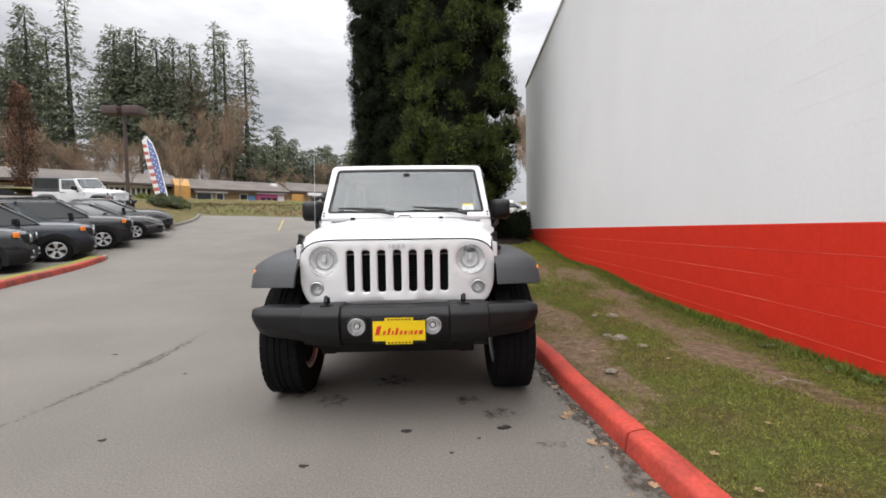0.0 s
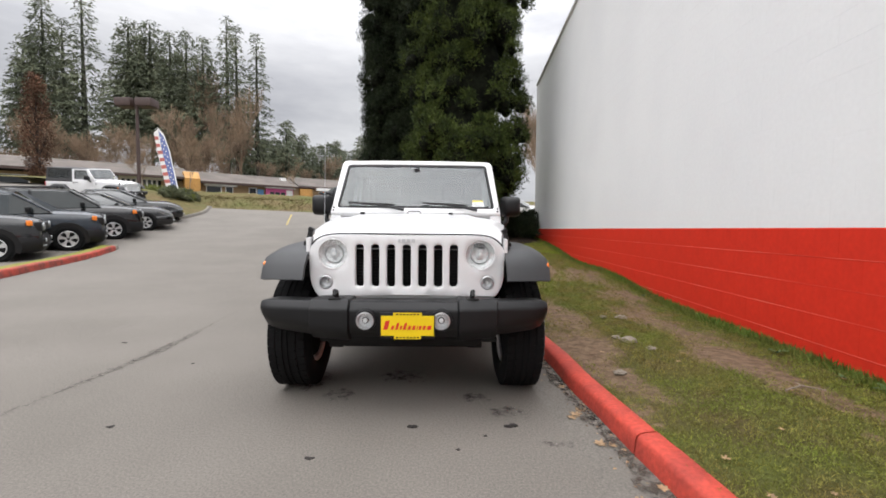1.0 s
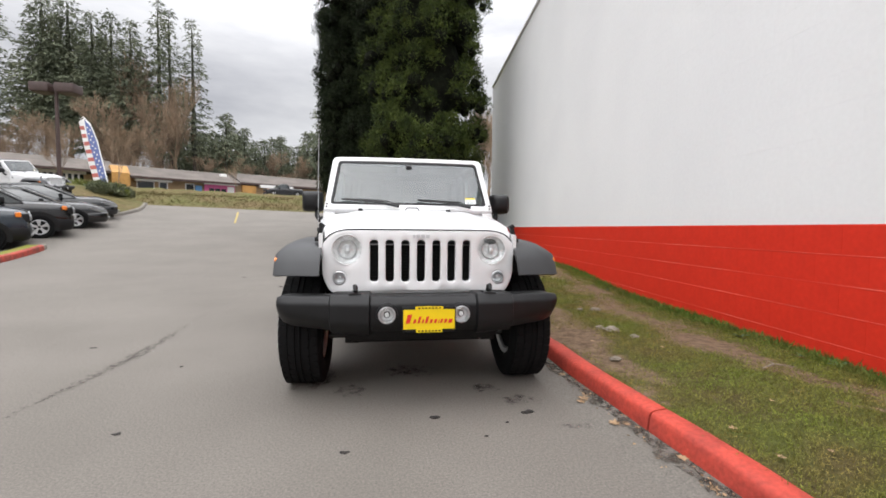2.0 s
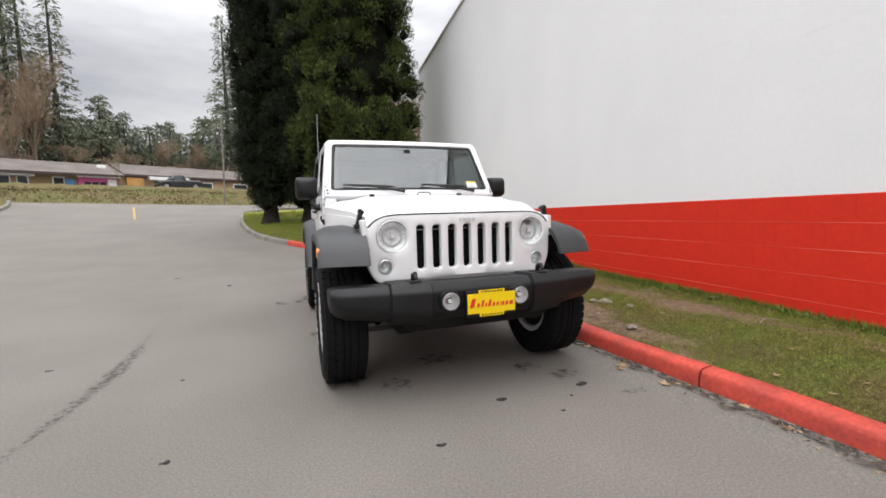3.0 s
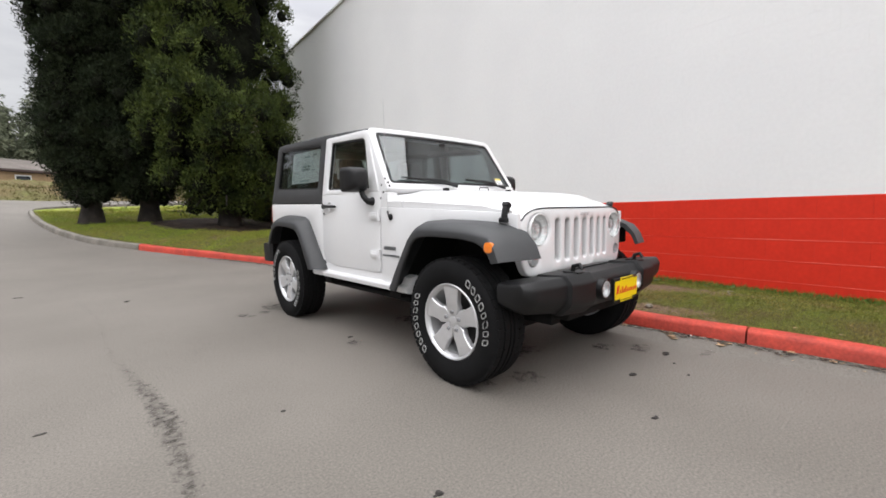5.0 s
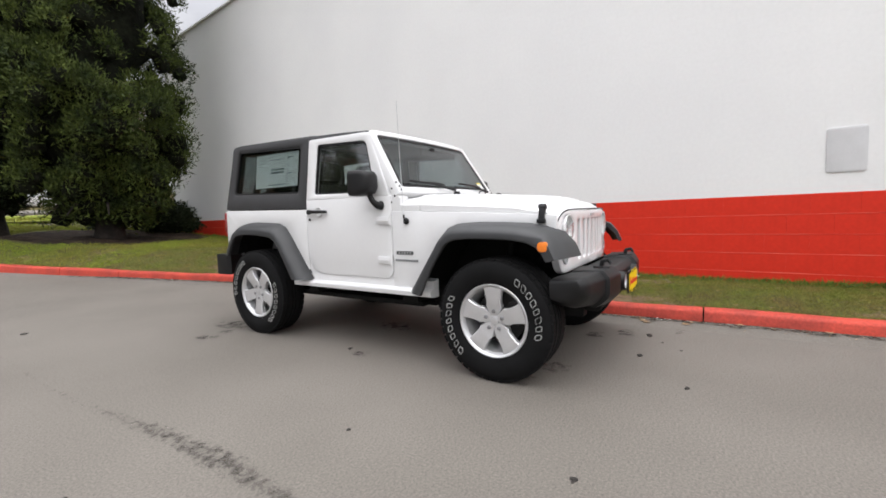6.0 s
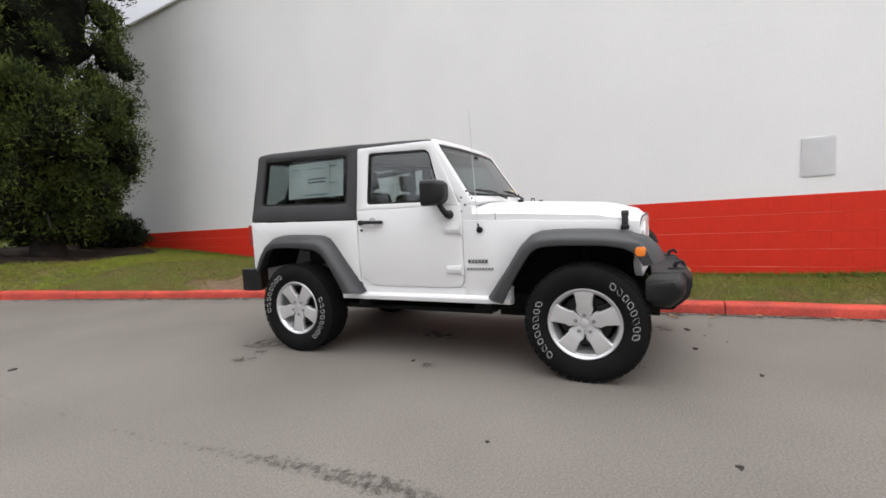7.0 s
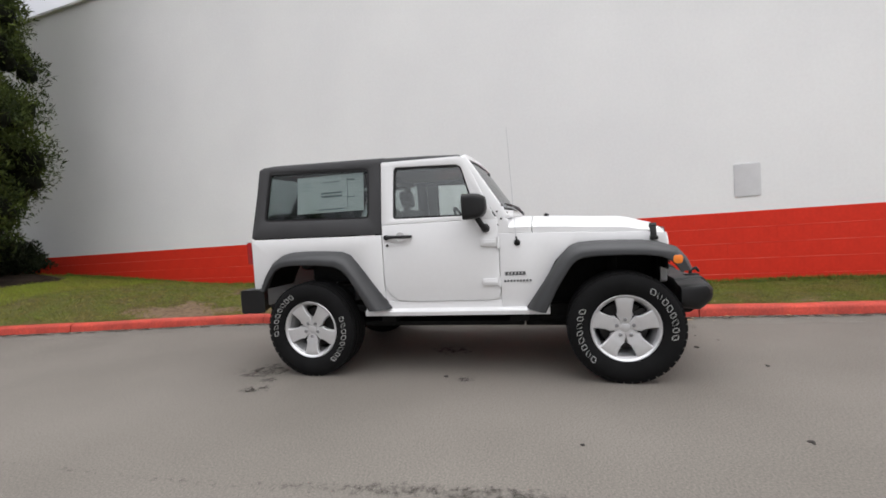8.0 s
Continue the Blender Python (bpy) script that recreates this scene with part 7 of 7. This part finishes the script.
for x, y, r in ((0.064, -0.70, 0.034), (0.59, -0.70, 0.040), (0.45, -0.81, 0.015), (-0.415, -1.03, 0.022), (-0.797, 1.318, 0.028), 
                (-2.0, 4.6, 0.05), (-2.71, 0.96, 0.02), (-1.75, 0.37, 0.018), (-1.59, -0.71, 0.022), (-3.0, 6.0, 0.04), (0.30, -0.95, 0.014)):
    bm = bmesh.new()
    for k in range(4):
        d = small.uniform(0, 0.6) * r
        a = small.uniform(0, 6.28)
        g = bmesh.ops.create_icosphere(bm, subdivisions=2, radius=1.0)
        q = r * small.uniform(0.35, 0.6)
        for v in g["verts"]:
            n3 = 1 + 0.25 * noise.noise(v.co * 2.3 + Vector((x * 9, y * 7, k)))
            v.co = Vector((x + d * math.cos(a) * 1.5 + v.co.x * q * n3 * 1.3, y + d * math.sin(a) + v.co.y * q * n3, 0.0 + max(v.co.z, -0.1) * q * 0.45 * n3))
    single("mud_clod", bm, M["clod"], "small dark clod of mud on the asphalt", "mud", group="mud clods")


def dry_leaf(x, y, z, size, turn, label="curled dry tan leaf lying by the kerb"):
    bm = bmesh.new()
    lobes = [(0, -0.6), (0.18, -0.25), (0.55, -0.35), (0.42, 0.05), (0.7, 0.45), (0.28, 0.42), (0.05, 0.85), (-0.2, 0.45), (-0.62, 0.5), (-0.4, 0.08), (-0.6, -0.3), (-0.18, -0.22)]
    top = []
    for u, v in lobes:
        p = Matrix.Rotation(turn, 2) @ Vector((u, v)) * size
        top.append(bm.verts.new((x + p.x, y + p.y, z + 0.006 + 0.25 * size * (u * u + 0.3 * v * v) * small.uniform(0.5, 1.5))))
    c = bm.verts.new((x, y, z + 0.004))
    for k in range(len(top)):
        bm.faces.new((top[k], top[(k + 1) % len(top)], c))
    r = bmesh.ops.extrude_face_region(bm, geom=bm.faces[:])
    for v in r["geom"]:
        if isinstance(v, bmesh.types.BMVert):
            v.co.z -= 0.0015
    return single("dry_leaf", bm, M["dry_leaf"], label, "leaf", group="dry leaves")


for x, y, s in ((1.0, -0.59, 0.055), (0.97, -0.62, 0.045), (1.04, -0.56, 0.05), (1.02, -0.94, 0.05), (1.07, -0.97, 0.035), (1.13, -1.32, 0.04), (1.10, -1.55, 0.035), (1.04, -0.2, 0.04), (1.15, -1.9, 0.04), (1.12, -2.3, 0.035), (0.92, 3.4, 0.04), (0.85, 4.5, 0.04)):
    dry_leaf(x, y, verge(x, y), s, small.uniform(0, 6.28))
litter = random.Random(21)
for k in range(44):
    y = litter.uniform(-2.6, 3.0) if k < 30 else litter.uniform(3.0, 10.0)
    x = line_at(KERB, y) + 0.2 + litter.uniform(0, 1) * (WALL_A + WALL_B * y - line_at(KERB, y) - 0.4)
    dry_leaf(x, y, lawn_z(x, y) + 0.012, litter.uniform(0.012, 0.030), litter.uniform(0, 6.28), "small dry tan leaf lying in the grass")
bm = bmesh.new()
for k in range(520):
    y = small.uniform(-4.5, 8.0)
    x = line_at(KERB, y) - abs(small.gauss(0, 0.055))
    z = verge(x, y) + 0.002
    a = small.uniform(0, 3.14)
    q = small.uniform(0.004, 0.014)
    c, s = math.cos(a) * q, math.sin(a) * q
    up = small.uniform(0.001, 0.008)
    p = [bm.verts.new((x + u, y + v, z + 0.002 + w)) for u, v, w in ((c, s, 0), (-s * 0.6, c * 0.6, up), (-c, -s, 0), (s * 0.6, -c * 0.6, 0.001))]
    bm.faces.new(p)
single("gutter_litter", bm, M["dry_leaf"], "crumbs of leaf and bark along the gutter", "litter", kind="stuff", smooth=0)
bm = bmesh.new()
y = -6.0
while y < 9:
    blob(bm, line_at(KERB, y) - 0.03, y, verge(line_at(KERB, y) - 0.03, y) + 0.003, small.uniform(0.03, 0.085), small.uniform(0.08, 0.2), 12, 0.35)
    y += small.uniform(0.08, 0.2)
single("gutter_dirt", bm, M["dirt"], "dark damp dirt in the gutter along the kerb", "dirt", kind="stuff", smooth=0)
for x, y, r in ((1.82, 0.54, 0.055), (1.9, 0.3, 0.03), (2.24, 1.64, 0.05), (1.41, -0.25, 0.03), (2.0, 1.55, 0.03), (1.75, 0.62, 0.03)):
    bm = bmesh.new()
    g = bmesh.ops.create_icosphere(bm, subdivisions=3, radius=1.0)
    for v in g["verts"]:
        n3 = 1 + 0.35 * noise.noise(v.co * 1.7 + Vector((x * 5, y * 3, 0)))
        v.co = Vector((x + v.co.x * r * n3 * 1.3, y + v.co.y * r * n3, lawn_z(x, y) + 0.015 + v.co.z * r * 0.55 * n3))
    single("stone", bm, M["stone"], "pale lump of stone lying in the grass", "stone", group="stones in the lawn")
bm = fresh(tube, [(2.15, -0.70, lawn_z(2.15, -0.7) + 0.03), (2.29, -0.64, lawn_z(2.29, -0.64) + 0.04), (2.42, -0.66, lawn_z(2.42, -0.66) + 0.03)], [0.004, 0.006, 0.003], 6)
tube(bm, [(2.29, -0.64, lawn_z(2.29, -0.64) + 0.04), (2.33, -0.55, lawn_z(2.33, -0.55) + 0.035)], [0.004, 0.002], 5)
single("twig", bm, M["stone"], "pale dead twig lying on the lawn", "twig")

# ---- weeds at the foot of the wall ----
def weed(x, y, size, seed):
    """A rosette of broad folded leaves."""
    rnd = random.Random(seed)
    t = thing("weed", "dark green broad-leaved weed at the foot of the wall", "weed", at=Matrix.Translation((x, y, lawn_z(x, y) + 0.01)), group="weeds along the wall")
    for k in range(9):
        bm = bmesh.new()
        a, ln, lift = rnd.uniform(0, 6.28), size * rnd.uniform(0.6, 1.1), rnd.uniform(0.25, 0.9)
        c, d = math.cos(a), math.sin(a)
        rows = []
        for q, w in ((0.0, 0.06), (0.35, 0.2), (0.7, 0.22), (1.0, 0.02)):
            r, h = ln * q, ln * lift * q * (1.25 - 0.7 * q)
            rows.append([bm.verts.new((c * r - d * w * ln * m, d * r + c * w * ln * m, h + 0.05 * ln * abs(m))) for m in (-1, 0, 1)])
        for p, q in zip(rows, rows[1:]):
            for m in range(2):
                bm.faces.new((p[m], p[m + 1], q[m + 1], q[m]))
        part("leaf", bm, M["weed"], t)


M["weed"] = material("weed_leaves", (0.060, 0.110, 0.030), 0.6, vary=0.2, scale=20, fine=60, bump=0, tint=(0.040, 0.075, 0.022))
for i, (u, y, size) in enumerate(((0.10, 0.82, 0.11), (0.22, 0.28, 0.13), (0.08, 1.10, 0.08), (0.12, -0.52, 0.12), (0.20, -0.30, 0.08), (0.10, 2.1, 0.09), (0.18, 3.0, 0.10), (0.10, -1.35, 0.10), (0.14, -2.3, 0.11))):
    weed(WALL_A + WALL_B * y - u, y, 0.62 * size, 60 + i)

# ---- grass ----
rnd = np.random.default_rng(99)


def grass_blades(name, y0, y1, count, length, label, mat):
    ys = rnd.uniform(y0, y1, count)
    left = np.array([line_at(KERB, y) + KERB_W - 0.015 for y in ys])
    right = np.array([WALL_A + WALL_B * y - 0.02 for y in ys])
    xs = left + (right - left) * rnd.uniform(0, 1, count)
    cen, keep = [], []
    for x, y, l, r in zip(xs, ys, left, right):
        bed = ((x - 1.7) / 2.25) ** 2 + ((y - 12.8) / 2.55) ** 2 < 1
        if worn(x, y) < 0.55 * rnd.random() - 0.16 and not bed:
            cen.append((x, y, lawn_z(x, y)))
    cen = np.array(cen)
    v, f = leaf_cloud(cen, np.tile(np.array([[0.0, 0.0, 0.55]]), (len(cen), 1)), 0.04, 4, length, 0.0009 + 0.035 * length, rnd, up=0.30)
    return tagged(new(name, cloud_mesh(name, v, f, mat)), label, "grass", kind="stuff")


grass_blades("grass", -5.0, 3.2, 90000, 0.019, "short green lawn grass", M["grass"])
grass_blades("grass", 3.2, 8.6, 24000, 0.038, "short green lawn grass farther along", M["grass"])
grass_blades("grass", 8.6, 16.4, 44000, 0.046, "fresh green lawn grass round the cedars", M["lush"])
n = 11000
px, py = rnd.uniform(-3.4, 5, n), rnd.uniform(16.4, 21.0, n)
keep = px > np.array([line_at(KERB, b) + 0.2 if b < 19 else -2.95 + 3.2 * (b - 19) for b in py])
cen = np.array([(a, b, (lawn_z(a, b) if b < 19.1 else land(a, b) * 0.98 + 0.13)) for a, b in zip(px[keep], py[keep])])
v, f = leaf_cloud(cen, np.tile(np.array([[0.0, 0.0, 0.55]]), (len(cen), 1)), 0.08, 5, 0.07, 0.006, rnd, up=0.30)
tagged(new("grass", cloud_mesh("grass", v, f, M["lush"])), "bright lawn grass behind the cedars", "grass", kind="stuff")
n = 9000
ys = rnd.uniform(-5.5, 12, n)
us = np.abs(rnd.normal(size=n)) * 0.07
cen = np.array([(WALL_A + WALL_B * y - 0.02 - u, y, lawn_z(WALL_A + WALL_B * y - u, y)) for y, u in zip(ys, us)])
v, f = leaf_cloud(cen, np.tile(np.array([[-0.1, 0.0, 0.9]]), (n, 1)), 0.03, 3, 0.075, 0.0032, rnd, up=0.5)
tagged(new("tall_grass", cloud_mesh("tall_grass", v, f, M["wall_grass"])), "longer uncut grass along the foot of the wall", "grass", kind="stuff")

# ---- blocks of the painted wall ----
ALONG = math.sqrt(1 + WALL_B ** 2)
WALL_FRAME = HALL @ pose(WALL_A, 0, 0, 0, 0, -math.degrees(math.atan(WALL_B)))


def block_mesh(name, mat, w=0.3994, h=0.2197, d=0.0055, b=0.0006, top=0.0055):
    bm = bmesh.new()
    back = [bm.verts.new((0.002, y, z)) for y, z in ((0, 0), (w, 0), (w, h), (0, h))]
    mid = [bm.verts.new((-d + (top if z else b), y, z)) for y, z in ((0, 0), (w, 0), (w, h), (0, h))]
    front = [bm.verts.new((-d, y, z)) for y, z in ((b, b), (w - b, b), (w - b, h - top), (b, h - top))]
    for a, c in ((back, mid), (mid, front)):
        for k in range(4):
            bm.faces.new((a[k], a[(k + 1) % 4], c[(k + 1) % 4], c[k]))
    bm.faces.new(front)
    return mesh_from(name, bm, mat, 0)


def wall_patch():
    bm = bmesh.new()
    plate(bm, fillet([(-2.425, 1.335), (-2.105, 1.335), (-2.105, 1.80), (-2.425, 1.80)], 0.03, 4), [], lambda y, z, d: Vector((-0.0125 + d, y * ALONG, z)), 0.012, 0.002)
    ob = single("wall_panel", bm, M["patch"], "grey rectangular cover panel on the white wall", "panel")
    ob.matrix_world = WALL_FRAME


wall_patch()
red_block = block_mesh("brick", M["wall_red"])
count = 0
for row in range(6):
    z = RED_TOP - COURSE * (row + 1)
    y = -6.4 + (0.2 if row % 2 else 0.0)
    while y < 13.0 and count < 300:
        ob = new("brick", red_block)
        ob.parent = wall_band
        ob.matrix_parent_inverse = wall_band.matrix_world.inverted()
        ob.matrix_basis = WALL_FRAME @ Matrix.Translation((-0.0035 + 0.0005 * math.sin(13.7 * y + row * 5.1), y, z))
        count += 1
        y += 0.4
for row in range(6):
    bm = bmesh.new()
    z = RED_TOP - COURSE * (row + 1)
    lens = random.Random(row)
    y = -6.3
    while y < 12.5:
        ln = lens.uniform(0.6, 2.4)
        h = lens.uniform(0.0012, 0.0036)
        box(bm, -0.0105, -0.008, y, y + ln - 0.004, z - h, z + h)
        y += ln
    ob = part("mortar_joint", bm, M["joint"], wall_band, "pale joint line", 0)
    ob.matrix_parent_inverse = wall_band.matrix_world.inverted()
    ob.matrix_basis = WALL_FRAME
bv, bf = [], []
for row in range(31):
    z = RED_TOP + 0.0015 + COURSE * row
    y = -13.9 + (0.2 if row % 2 else 0.0)
    while y < WALL_END * ALONG - 0.45:
        n, w, h, d, b = len(bv), 0.3998, 0.2199, 0.0022 + 0.0002 * math.sin(7.7 * y + row * 3.3), 0.0005
        if z + h > WALL_TOP:
            break
        for dd, o in ((0.002, 0), (-d + b, 0), (-d, b)):
            bv += [(dd, y + o, z + o), (dd, y + w - o, z + o), (dd, y + w - o, z + h - o), (dd, y + o, z + h - o)]
        for s in (0, 4):
            for k in range(4):
                bf.append((n + s + k, n + s + (k + 1) % 4, n + s + 4 + (k + 1) % 4, n + s + 4 + k))
        bf.append((n + 8, n + 9, n + 10, n + 11))
        y += 0.4
ob = new("block_courses", raw("block_courses", bv, bf, M["wall_white"]))
ob.parent = wall_west
ob.matrix_parent_inverse = wall_west.matrix_world.inverted()
ob.matrix_basis = WALL_FRAME
tagged(ob, kind="stuff")
